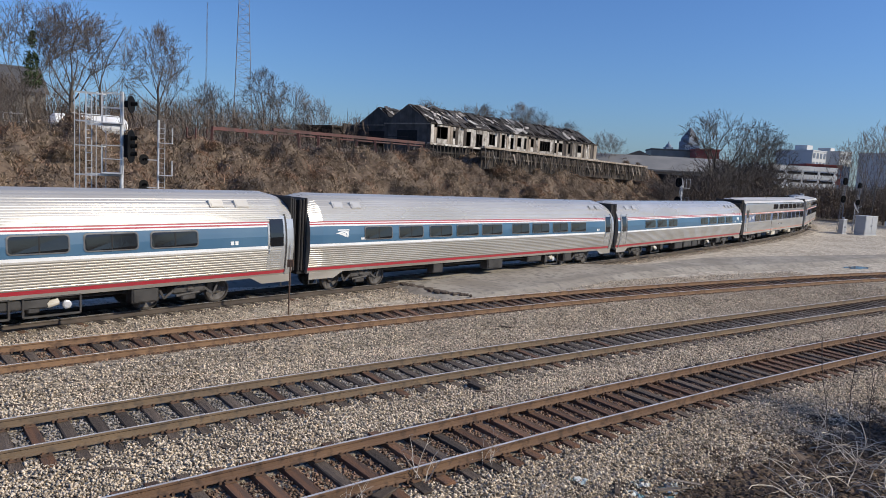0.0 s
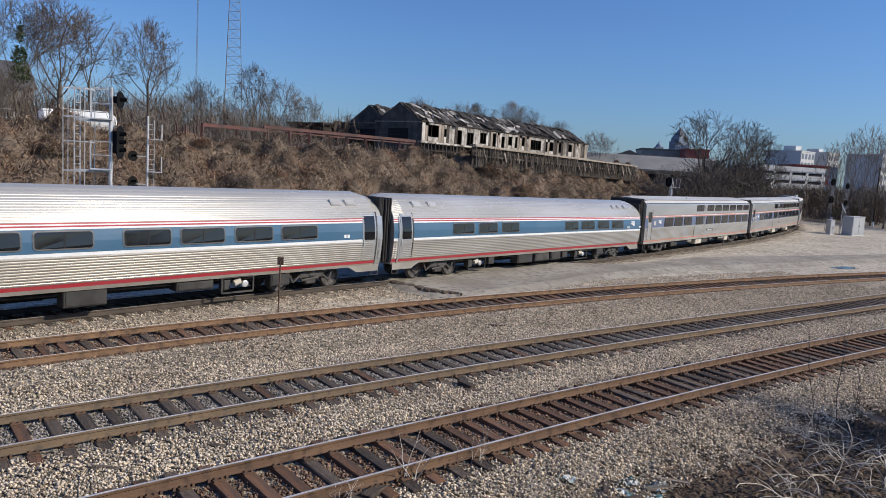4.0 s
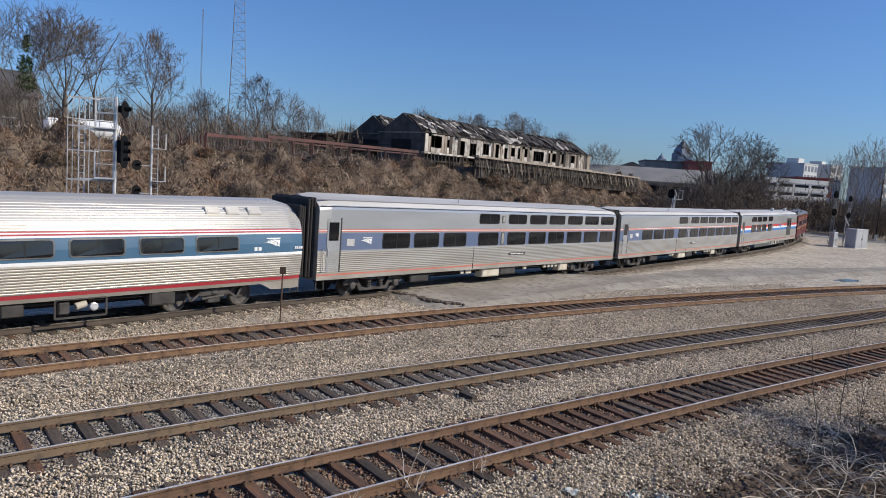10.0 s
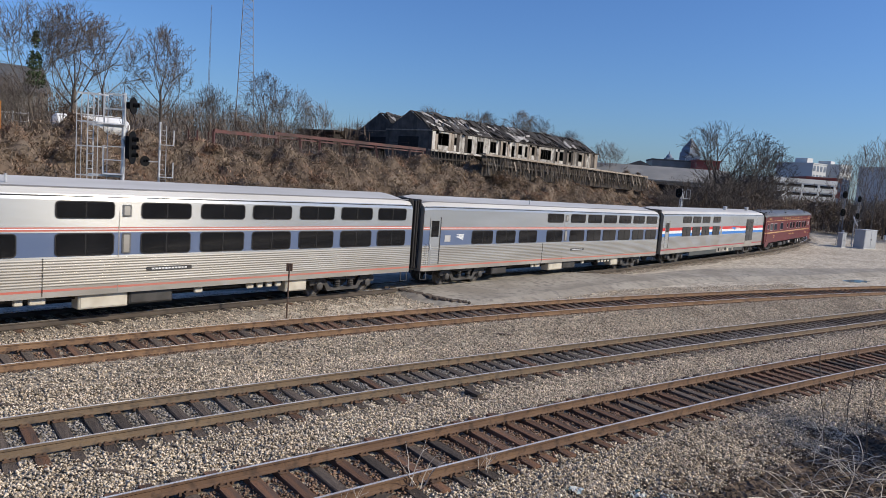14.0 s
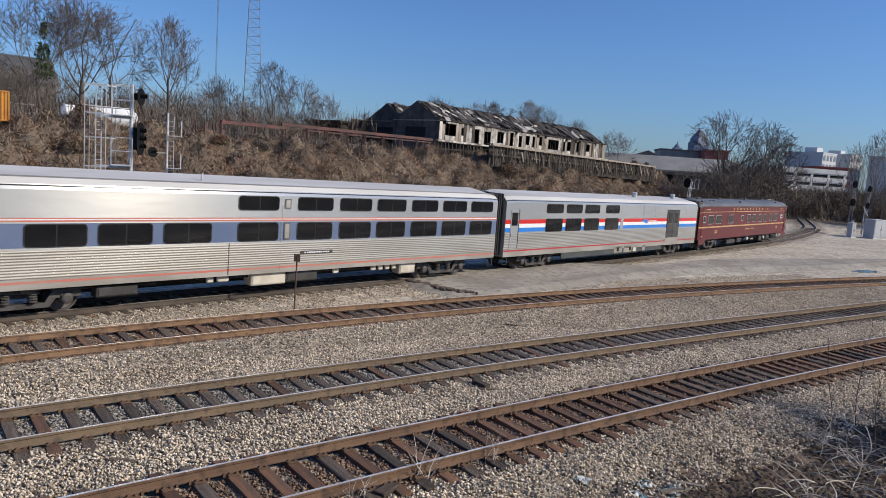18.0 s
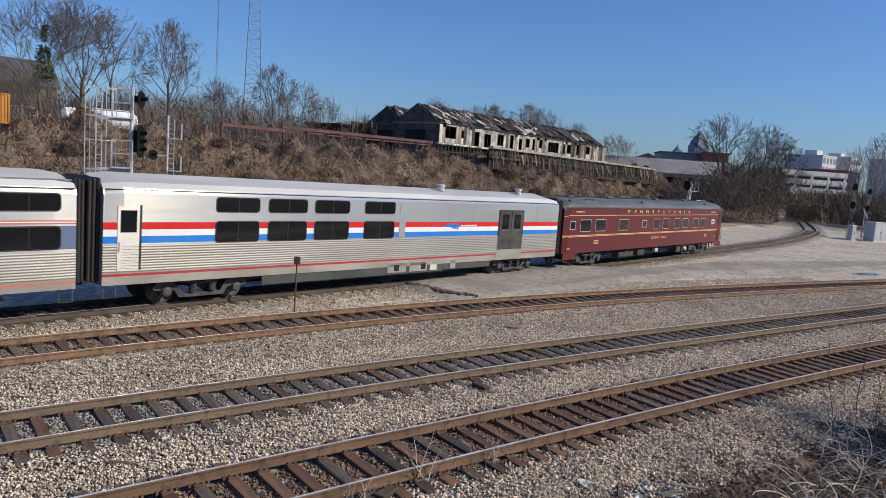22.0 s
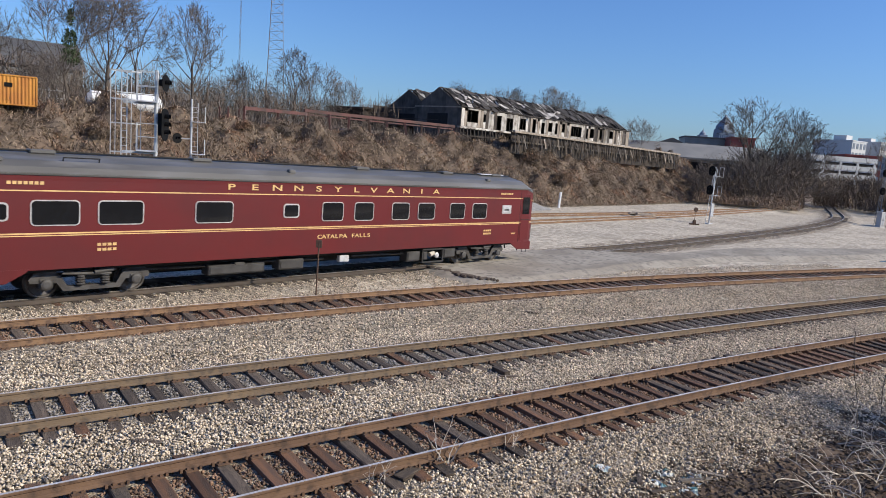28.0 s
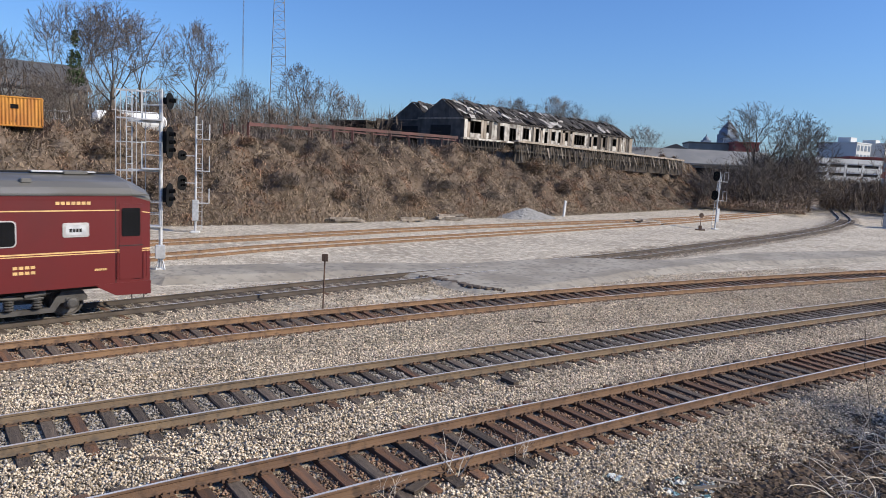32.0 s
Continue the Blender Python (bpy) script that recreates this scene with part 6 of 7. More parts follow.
def ladder(parent, a, b, w=0.38, side=(1, 0, 0), mat="galv", cage=False):
    a, b, s = Vector(a), Vector(b), Vector(side).normalized() * (w / 2)
    frame = Build().bar(a - s, b - s, 0.045, 0.045).bar(a + s, b + s, 0.045, 0.045)
    lad = part("ladder", frame, mat, parent, "galvanised steel ladder")
    n = int((b - a).length / 0.31)
    for i in range(1, n):
        p = a + (b - a) * (i / n)
        part("rung", Build().tube(p - s, p + s, 0.014, n=5), mat, lad)
    return lad


def railing_box(parent, x0, x1, y0, y1, z, top, mat="galv"):
    """A working platform with hand rails."""
    p = part("platform", Build().box((x0, y0, z - 0.06), (x1, y1, z), 0, 0.01), mat, parent, "grated steel working platform")
    for x, y in ((x0, y0), (x1, y0), (x0, y1), (x1, y1)):
        part("stanchion", Build().tube((x, y, z), (x, y, top), 0.019, n=6), mat, p)
    for zz in (top, (z + top) / 2):
        b = Build().tube((x0, y0, zz), (x1, y0, zz), 0.017, n=6).tube((x0, y1, zz), (x1, y1, zz), 0.017, n=6).tube((x0, y0, zz), (x0, y1, zz), 0.017, n=6)
        part("hand_rail", b, mat, p)
    return p


def big_signal():
    x, y = -12.3, 30.5
    ob = thing("signal_mast", pose(x, y, gz(x, y), 0, 0, 20), "tall galvanised signal mast with caged ladder, platforms and two black heads", "railway signal")
    H = 8.0
    part("mast", Build().tube((0, 0, 0), (0, 0, H), 0.085, 0.075, n=12), "galv", ob)
    part("foot", Build().box((-0.35, -0.35, -0.2), (0.35, 0.35, 0.12), 0, 0.04).box((-0.16, -0.16, 0.12), (0.16, 0.16, 0.3), 0, 0.03), "concrete", ob)
    for a in range(4):
        t = radians(45 + 90 * a)
        part("gusset", Build().bar((math.cos(t) * 0.30, math.sin(t) * 0.30, 0.1), (math.cos(t) * 0.08, math.sin(t) * 0.08, 0.75), 0.03, 0.05), "galv", ob)
    part("relay_case", Build().box((-0.2, -0.30, 0.75), (0.2, -0.1, 1.35), 0, 0.02), "galv", ob)
    ladder(ob, (-1.25, 0.1, 0.4), (-1.25, 0.1, H - 0.1), 0.42, (0.5, 1, 0))
    bars = Build()
    for dx, dy in ((-1.75, -0.15), (-1.62, 0.45), (-0.95, -0.3), (-0.62, 0.35)):
        bars.bar((dx, dy, 3.2), (dx, dy, H - 0.1), 0.028, 0.028)
    cg = part("ladder_cage", bars, "galv", ob, "tall cage bars round the ladder")
    for z in (3.3, 4.5, 5.7, 6.7, 7.85):
        ring = Build()
        for p, q in (((-1.75, -0.15), (-1.62, 0.45)), ((-1.62, 0.45), (-0.62, 0.35)), ((-0.62, 0.35), (-0.95, -0.3)), ((-0.95, -0.3), (-1.75, -0.15))):
            ring.bar((*p, z), (*q, z), 0.02, 0.04)
        part("hoop", ring, "galv", cg)
    for z, top in ((6.70, 7.9), (4.63, 5.75), (2.17, 3.2)):
        railing_box(ob, -0.75, 0.05, -0.35, 0.35, z, top)
        part("bracket", Build().bar((-1.3, 0, z - 0.1), (0.1, 0, z - 0.1), 0.06, 0.10), "galv", ob)
    for z, n in ((7.51, 1), (5.76, 3), (3.50, 2)):
        signal_head(ob, 0.36, -0.05, z, n, (0.92, -0.39, 0), 0.36, 1.0)
        part("arm", Build().bar((0, 0, z), (0.36, 0.05, z), 0.06, 0.06), "galv", ob)
    return ob


big_signal()


def ladder_signal(x, y, H, turn, label, heads, face=(0.6, -0.8, 0), scale=1.0, decks=(), reach=0.5, metal="galv"):
    ob = thing("signal_mast", pose(x, y, gz(x, y), 0, 0, turn), label, "railway signal")
    part("mast", Build().tube((0, 0, -0.1), (0, 0, H), 0.075, 0.065, n=10), metal, ob)
    part("foot", Build().box((-0.3, -0.3, -0.2), (0.3, 0.3, 0.1), 0, 0.04), "concrete", ob)
    ladder(ob, (0.18, 0.55, 0.1), (0.18, 0.14, H - 0.2), 0.4, (1, 0, 0), metal)
    part("relay_case", Build().box((-0.2, -0.28, 0.8), (0.2, -0.09, 2.2), 0, 0.03), "galv", ob)
    for z, sgn, n in heads:
        signal_head(ob, sgn * reach, -0.1, z, n, face, 0.34 * scale, scale)
        part("arm", Build().bar((0, 0, z), (sgn * reach, 0.05, z), 0.06, 0.06), metal, ob)
    for z in decks:
        deck = part("cantilever", Build().box((0.05, -0.3, z), (0.85, 0.3, z + 0.05), 0, 0.01), "galv", ob)
        for yy in (-0.3, 0.3):
            part("stanchion", Build().tube((0.85, yy, z), (0.85, yy, z + 1.0), 0.02, n=5), "galv", deck)
        part("hand_rail", Build().tube((0.85, -0.3, z + 1.0), (0.85, 0.3, z + 1.0), 0.02, n=5), "galv", deck)
    return ob


ladder_signal(-16.7, 47.2, 7.7, 15, "galvanised signal mast with a ladder below the bank", [(5.1, -1, 1), (3.3, -1, 2)], decks=(6.2, 4.1, 1.95), reach=0.85)
ladder_signal(28.6, 74.6, 6.0, 20, "galvanised signal mast with two black heads by the yard", [(5.6, -1, 2), (3.6, -1, 2)], (-0.55, -0.83, 0), decks=(5.0, 3.0))
ladder_signal(58.5, 93.8, 8.3, 35, "signal mast with two black heads beside the curve", [(7.0, -1, 2), (4.6, -1, 2)], (-0.6, -0.8, 0), 1.0, metal="mast")
ladder_signal(63.6, 98.5, 8.0, 35, "second signal mast beside the curve", [(6.6, -1, 2), (4.2, -1, 2)], (-0.6, -0.8, 0), 0.9, metal="mast")


def relay_house(x, y, turn, w, d, h, label):
    ob = thing("relay_cabinet", pose(x, y, gz(x, y), 0, 0, turn), label, "equipment cabinet")
    part("body", Build().box((-w / 2, -d / 2, 0.1), (w / 2, d / 2, h), 0, 0.03), "siding", ob)
    part("base", Build().box((-w / 2 - 0.1, -d / 2 - 0.1, -0.1), (w / 2 + 0.1, d / 2 + 0.1, 0.1), 0, 0.02), "concrete", ob)
    part("roof", Build().box((-w / 2 - 0.06, -d / 2 - 0.06, h), (w / 2 + 0.06, d / 2 + 0.06, h + 0.08), 0, 0.02), "galv", ob)
    for sx in (-1, 1):
        dd = part("door", Build().box((sx * w / 4 - w * 0.21, -d / 2 - 0.025, 0.25), (sx * w / 4 + w * 0.21, -d / 2, h - 0.15), 0, 0.012), "siding", ob)
        part("handle", Build().bar((sx * 0.12, -d / 2 - 0.05, h * 0.45), (sx * 0.12, -d / 2 - 0.05, h * 0.55), 0.02, 0.03), "under", dd)
    return ob


relay_house(60.9, 92.2, 28, 2.9, 1.4, 2.5, "silver steel relay cabinet beside the signals")
relay_house(57.2, 91.4, 28, 0.9, 0.6, 1.9, "small grey control box below a signal")


def dish(x, y):
    ob = thing("satellite_dish", pose(x, y, gz(x, y)), "white satellite dish on a short pole", "satellite dish")
    part("pole", Build().tube((0, 0, 0), (0, 0, 3.4), 0.05, n=8), "galv", ob)
    part("bowl", Build().disc((0, 0, 3.5), (0.80, -0.50, 0.45), [(0.0, 0.08), (0.03, 0.33), (0.10, 0.62), (0.18, 0.78), (0.20, 0.78), (0.13, 0.60)], 20), "whitetank", ob, smooth=True)
    part("feed_arm", Build().tube((0, 0, 3.3), (0.7, -0.45, 3.8), 0.02, n=5), "galv", ob)


dish(60.0, 93.6)


def dark_pole(x, y, top):
    ob = thing("utility_pole", pose(x, y, gz(x, y)), "dark wooden utility pole by the yard", "pole")
    part("pole", Build().tube((0, 0, -0.2), (0, 0, top), 0.15, 0.10, n=10), "charwood", ob)
    part("collar", Build().tube((0, 0, 0), (0, 0, 0.9), 0.19, 0.18, n=10), "whitetank", ob)


dark_pole(83.2, 120.6, 10.6)


# ---------------------------------------------------------------- ruined building on the bank
def ruin():
    ox, oy, turn = 1.85, 88.0, math.degrees(math.atan2(0.749, 0.662))
    base = pose(ox, oy, 0, 0, 0, turn)     # x along the front, y into the bank
    L, W, Z0, Z1, ZR = 44.2, 7.9, 8.45, 10.75, 13.15
    ob = thing("ruined_building", base, "burnt-out two-bay warehouse with a collapsed roof and peeling white walls", "building")
    r = random.Random(4)
    # front wall: white panels between openings
    x = 0.0
    opens = [(1.2, 3.3), (4.4, 4.9), (7.2, 8.2), (9.4, 10.8), (12.4, 13.8), (15.4, 16.2), (17.6, 18.4), (19.4, 20.4), (21.2, 21.8), (23.0, 23.8), (25.6, 28.6), (30.0, 30.6), (31.2, 32.4), (34.2, 35.0), (37.4, 38.6)]
    edges = [0.0] + [e for o in opens for e in o] + [L]
    for i in range(0, len(edges) - 1):
        a, b = edges[i], edges[i + 1]
        if i % 2 == 0:
            n = max(1, round((b - a) / 0.55))
            for k in range(n):
                u0, u1 = a + (b - a) * k / n, a + (b - a) * (k + 1) / n
                part("wall_panel", Build().box((u0, 0, Z0), (u1 - r.choice((0.015, 0.015, 0.05, 0.12)), 0.14, Z1 - r.choice((0, 0, 0.1, 0.4)))), r.choice(("oldwhite", "oldwood", "charwood", "charwood") if a < 4.0 else ("oldwhite",) * 6 + ("charwood",) if a < 12 else ("oldwhite",) * 3 + ("oldwood",) * 3 + ("charwood", "gablewood")), ob)
        else:
            hd = r.uniform(0.2, 0.6)
            part("wall_panel", Build().box((a, 0.01, Z1 - hd), (b, 0.13, Z1)), "oldwhite", ob)
            if r.random() < 0.6:
                part("wall_panel", Build().box((a, 0.01, Z0), (b, 0.13, Z0 + r.uniform(0.3, 0.8))), "oldwhite", ob)
            w = part("window_frame", Build().bar((a, 0.05, Z0), (a, 0.05, Z1), 0.08, 0.10).bar((b, 0.05, Z0), (b, 0.05, Z1), 0.08, 0.10), "charwood", ob)
            for k in range(1, int((b - a) / 0.7)):
                part("mullion", Build().bar((a + k * 0.7, 0.05, Z0), (a + k * 0.7, 0.05, Z1), 0.06, 0.06), "charwood", w)
    part("rear_wall", Build().box((0, 2 * W - 0.1, 6.5), (L, 2 * W + 0.1, Z1)), "charwood", ob)
    # painted near-black so the gaps before it look shaded within
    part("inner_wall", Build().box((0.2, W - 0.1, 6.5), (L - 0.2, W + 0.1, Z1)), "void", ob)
    part("floor", Build().box((0, 0, Z0 - 0.3), (L, 2 * W, Z0 - 0.02)), "charwood", ob)
    part("sill_beam", Build().box((-0.4, -0.25, Z0 - 0.28), (L + 0.3, 0.2, Z0 - 0.04), 0, 0.03), "oldwhite", ob, "pale sill beam below the wall")
    part("eaves_beam", Build().box((-0.2, -0.1, Z1), (L + 0.2, 0.2, Z1 + 0.16), 0, 0.03), "charwood", ob)
    for bay, (y0, xs) in enumerate(((0.0, 0.0), (W, 2.7))):
        # gable of boards facing along the front
        for k in range(12):
            ya, yb = y0 + W * k / 12, y0 + W * (k + 1) / 12 - 0.015
            top = lambda y: Z1 + (ZR - Z1) * (1 - abs((y - y0) / W * 2 - 1))
            part("gable_board", Build().prism([(ya, Z0 - 0.2 if bay else Z0 - 1.8), (yb, Z0 - 0.2 if bay else Z0 - 1.8), (yb, top(yb)), (ya, top(ya))], "x", xs - 0.05, xs + 0.05), "gablewood", ob)
        # near-black sheet painted as the shade of a gable window
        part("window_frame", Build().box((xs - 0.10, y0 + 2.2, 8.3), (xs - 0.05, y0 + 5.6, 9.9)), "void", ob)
        part("girt", Build().box((xs - 0.12, y0, Z1 - 0.1), (xs - 0.05, y0 + W, Z1 + 0.06)), "oldwood", ob)
        part("ridge_beam", Build().box((xs, y0 + W / 2 - 0.08, ZR - 0.12), (L - 1.0, y0 + W / 2 + 0.08, ZR + 0.02)), "charwood", ob)
        part("far_gable", Build().prism([(y0, Z0), (y0 + W, Z0), (y0 + W, Z1), (y0 + W / 2, ZR), (y0, Z1)], "x", L - 0.15, L), "oldwhite", ob)
        # rafters, torn sheets and bare boards on both slopes
        for sgn in (-1, 1):
            yc = y0 + W / 2
            ye = yc + sgn * W / 2
            n = 54
            for k in range(n):
                xx = xs + (L - xs - 0.6) * (k + 0.5) / n
                if sgn < 0 or k % 2 == 0:
                    part("rafter", Build().bar((xx, yc, ZR), (xx + r.uniform(-0.25, 0.25), ye, Z1 + 0.1), 0.07, 0.15), "charwood", ob)
            m = 330 if sgn < 0 else 60
            for k in range(m):
                u = r.uniform(0, 1)
                xx = xs + u * (L - xs - 1.5)
                v0 = r.uniform(0, 0.72)
                v1 = min(1.22, v0 + r.uniform(0.14, 0.48))
                w = r.choice((r.uniform(0.08, 0.35), r.uniform(0.08, 0.35), r.uniform(0.4, 1.3)))
                lift = r.uniform(0.03, 0.30)
                sk = r.uniform(-1.3, 0.9)
                pt = lambda v, x_, up: (x_, yc + (ye - yc) * v, ZR + (Z1 - ZR) * v + lift + up)
                q = r.uniform(-0.05, 0.28)
                vs = [pt(v0, xx, 0), pt(v0, xx + w, r.uniform(0, 0.15)), pt(v1, xx + w + sk, q), pt(v1, xx + sk, r.uniform(-0.05, 0.2))]
                vs += [(a, b, c - 0.03) for a, b, c in vs]
                sheet = Build().add(vs, [(0, 1, 2, 3), (7, 6, 5, 4), (0, 4, 5, 1), (1, 5, 6, 2), (2, 6, 7, 3), (3, 7, 4, 0)])
                pale = r.random() < (0.26 if u < 0.6 else 0.07)
                part("roof_sheet", sheet, "rooflight" if pale else "deckroof", ob)
            part("roof_deck", Build().add([(xs + L * 0.02, yc, ZR - 0.1), (L - 0.6, yc, ZR - 0.1), (L - 0.2, ye, Z1 + 0.02), (xs + L * 0.02, ye, Z1 + 0.02), (xs + L * 0.02, yc, ZR - 0.16), (L - 0.6, yc, ZR - 0.16), (L - 0.2, ye, Z1 - 0.04), (xs + L * 0.02, ye, Z1 - 0.04)],
                                          [(0, 1, 2, 3), (7, 6, 5, 4), (0, 4, 5, 1), (1, 5, 6, 2), (2, 6, 7, 3), (3, 7, 4, 0)]), "charwood", ob)
    # low flat-roofed dark wing
    wing = thing("burnt_wing", base @ pose(-1.0, 2 * W + 0.5, 0), "low flat-roofed charred wing beside the gables", "building")
    part("wall", Build().box((-0.5, 0, 6.6), (8, 7.0, 10.1)), "charwood", wing)
    part("roof", Build().box((-0.9, -0.4, 10.1), (8.4, 7.4, 10.35)), "charwood", wing)
    for k in range(4):
        # dark sheets on the wall stand for shaded openings
        part("opening", Build().box((-0.56, 0.6 + k * 1.6, 7.6), (-0.50, 1.6 + k * 1.6, 9.6)), "void", wing)
    # burnt timbers below the near corner
    low = thing("burnt_undercroft", base, "charred posts and beams under the corner of the building", "timber structure")
    for k in range(12):
        xx = 0.2 + k * 0.75
        part("post", Build().bar((xx, -0.3 + r.uniform(-0.3, 0.3), 5.4), (xx + r.uniform(-0.15, 0.15), -0.2, Z0 - 0.2), 0.16, 0.16), "charwood", low)
    for z in (6.4, 7.3):
        part("beam", Build().bar((-0.2, -0.4, z), (8.8, -0.4, z + r.uniform(-0.2, 0.2)), 0.12, 0.18), "charwood", low)
    # near-black sheet paints the shade under the floor
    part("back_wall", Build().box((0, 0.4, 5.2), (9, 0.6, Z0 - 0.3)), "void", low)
    part("railing", Build().bar((-3.2, 1.0, 8.9), (-3.2, 9, 8.9), 0.06, 0.08).bar((-3.2, 1.0, 8.4), (-3.2, 9, 8.4), 0.06, 0.08), "charwood", low)


ruin()


def timber_wall():
    """Leaning planks and posts that hold the bank before the ruin."""
    a, b = Vector((8.6, 89.6, 8.3)), Vector((43.9, 132.9, 7.85))
    d = b - a
    ob = thing("timber_retaining_wall", label="weathered grey timber retaining wall with leaning planks", category="retaining wall")
    part("cap_beam", Build().bar(a, b, 0.35, 0.22), "oldwood", ob)
    part("rail_beam", Build().bar(a - Vector((0, 0, 1.2)), b - Vector((0, 0, 1.1)), 0.16, 0.2), "oldwood", ob)
    part("cap_board", Build().bar(a + Vector((-0.2, 0.3, 0.14)), b + Vector((-0.2, 0.3, 0.14)), 0.9, 0.06), "oldwhite", ob)
    r = random.Random(6)
    n = 170
    perp = Vector((d.y, -d.x, 0)).normalized()
    for k in range(n):
        u = (k + 0.5) / n
        p = a + d * u
        if r.random() < 0.08:
            continue
        h = r.uniform(1.6, 2.7)
        foot = p - Vector((0, 0, h)) + perp * r.uniform(0.1, 0.8) + d.normalized() * r.uniform(-0.25, 0.25)
        part("plank", Build().bar(foot, p + perp * 0.16 - Vector((0, 0, r.uniform(0.0, 0.5))), r.uniform(0.12, 0.26), 0.05), "oldwood" if r.random() < 0.9 else "charwood", ob)
    part("backing", Build().bar(a - perp * 0.4 - Vector((0, 0, 1.4)), b - perp * 0.4 - Vector((0, 0, 1.4)), 0.1, 2.6), "charwood", ob)


timber_wall()


def steel_frame():
    """A long rust-red pipe bridge on posts along the top of the bank."""
    ob = thing("steel_pipe_bridge", label="rust-red steel beam on leaning posts along the bank", category="steel frame")
    (ax, ay), (bx, by), (cx, cy) = place(-15.7, 68), place(-10.9, 76), place(0.7, 88)
    r = random.Random(2)
    part("beam", Build().bar((ax, ay, 7.75), (bx, by, 7.95), 0.22, 0.30), "redsteel", ob)
    part("beam", Build().bar((bx - 0.4, by, 8.30), (cx, cy, 8.30), 0.26, 0.32), "redsteel", ob)
    part("beam", Build().bar((bx - 0.4, by + 0.1, 7.92), (cx, cy + 0.1, 7.95), 0.18, 0.14), "redsteel", ob)
    for k in range(9):
        u = k / 8
        x, y = bx + (cx - bx) * u, by + (cy - by) * u
        part("post", Build().bar((x + 0.35 * (k % 2), y - 0.1, 5.8), (x, y, 8.15), 0.24, 0.24), "redsteel" if k % 3 else "postbrown", ob)
    for u in (0.0, 0.5, 0.97):
        x, y = ax + (bx - ax) * u, ay + (by - ay) * u
        part("post", Build().bar((x, y, 5.6), (x, y, 7.7), 0.2, 0.2), "redsteel", ob)
    (dx, dy) = place(-17.5, 66)
    g = thing("steel_gate_frame", label="small oxide-red steel rail on posts at the top of the bank", category="steel frame")
    for x, y in ((dx, dy), (dx + 0.7, dy + 0.2), (ax - 0.4, ay - 0.2)):
        part("post", Build().bar((x, y, 5.8), (x, y, 7.6), 0.10, 0.10), "redsteel", g)
    part("rail", Build().bar((dx, dy, 6.75), (ax - 0.4, ay - 0.2, 6.75), 0.10, 0.14), "redsteel", g)


steel_frame()


# ---------------------------------------------------------------- towers
def lattice_tower(x, y, top, w, label, leg=0.10, taper=0.45):
    ob = thing("lattice_tower", pose(x, y, gz(x, y)), label, "radio tower")
    n = int(top / 2.6)
    for k in range(3):
        a = radians(120 * k + 15)
        part("leg", Build().tube((math.cos(a) * w, math.sin(a) * w, 0), (math.cos(a) * w * (1 - taper), math.sin(a) * w * (1 - taper), top), leg, leg * 0.8, n=6), "mast", ob)
    b = Build()
    for i in range(n):
        z0, z1 = top * i / n, top * (i + 1) / n
        s0, s1 = w * (1 - taper * i / n), w * (1 - taper * (i + 1) / n)
        for k in range(3):
            a, c = radians(120 * k + 15), radians(120 * k + 135)
            b.bar((math.cos(a) * s0, math.sin(a) * s0, z0), (math.cos(c) * s1, math.sin(c) * s1, z1), leg * 0.7, leg * 0.7)
            b.bar((math.cos(a) * s1, math.sin(a) * s1, z1), (math.cos(c) * s1, math.sin(c) * s1, z1), leg * 0.6, leg * 0.6)
    part("bracing", b, "mast", ob)
    return ob


lattice_tower(*place(-13.7, 230), 75, 4.0, "tall grey lattice radio tower behind the trees", 0.11, 0.86)
lattice_tower(*place(-16.2, 235), 43, 0.30, "slender grey radio mast behind the trees", 0.05)


def lamp_pole(x, y, top):
    ob = thing("lamp_pole", pose(x, y, gz(x, y)), "slim grey pole with a flat lamp at its top", "lamp pole")
    part("pole", Build().tube((0, 0, 0), (0, 0, top), 0.09, 0.07, n=8), "galv", ob)
    part("lamp", Build().box((-0.6, -0.2, top), (0.5, 0.2, top + 0.14), 0, 0.03), "equip", ob)


lamp_pole(*place(-16.75, 110), 5.6)


# ---------------------------------------------------------------- things on the bank
def tank():
    (x0, y0), (x1, y1) = place(-26.3, 66), place(-21.9, 67)
    ob = thing("storage_tank", label="white horizontal storage tank half hidden by brush", category="tank")
    a, b = Vector((x0, y0, 7.15)), Vector((x1, y1, 7.2))
    d = (b - a).normalized()
    part("shell", Build().disc(a, d, [(-0.42, 0.15), (-0.30, 0.55), (0.0, 0.85), ((b - a).length, 0.85), ((b - a).length + 0.30, 0.55), ((b - a).length + 0.42, 0.15)], 24), "whitetank", ob, smooth=False)
    for u in (0.2, 0.8):
        p = a + (b - a) * u
        part("saddle", Build().box((p.x - 0.15, p.y - 0.5, 5.6), (p.x + 0.15, p.y + 0.5, 6.4), 0, 0.02), "concrete", ob)
    part("walkway", Build().bar(a + Vector((1.2, 0, 0.93)), b + Vector((-0.4, 0, 0.93)), 0.3, 0.06), "galv", ob)


tank()


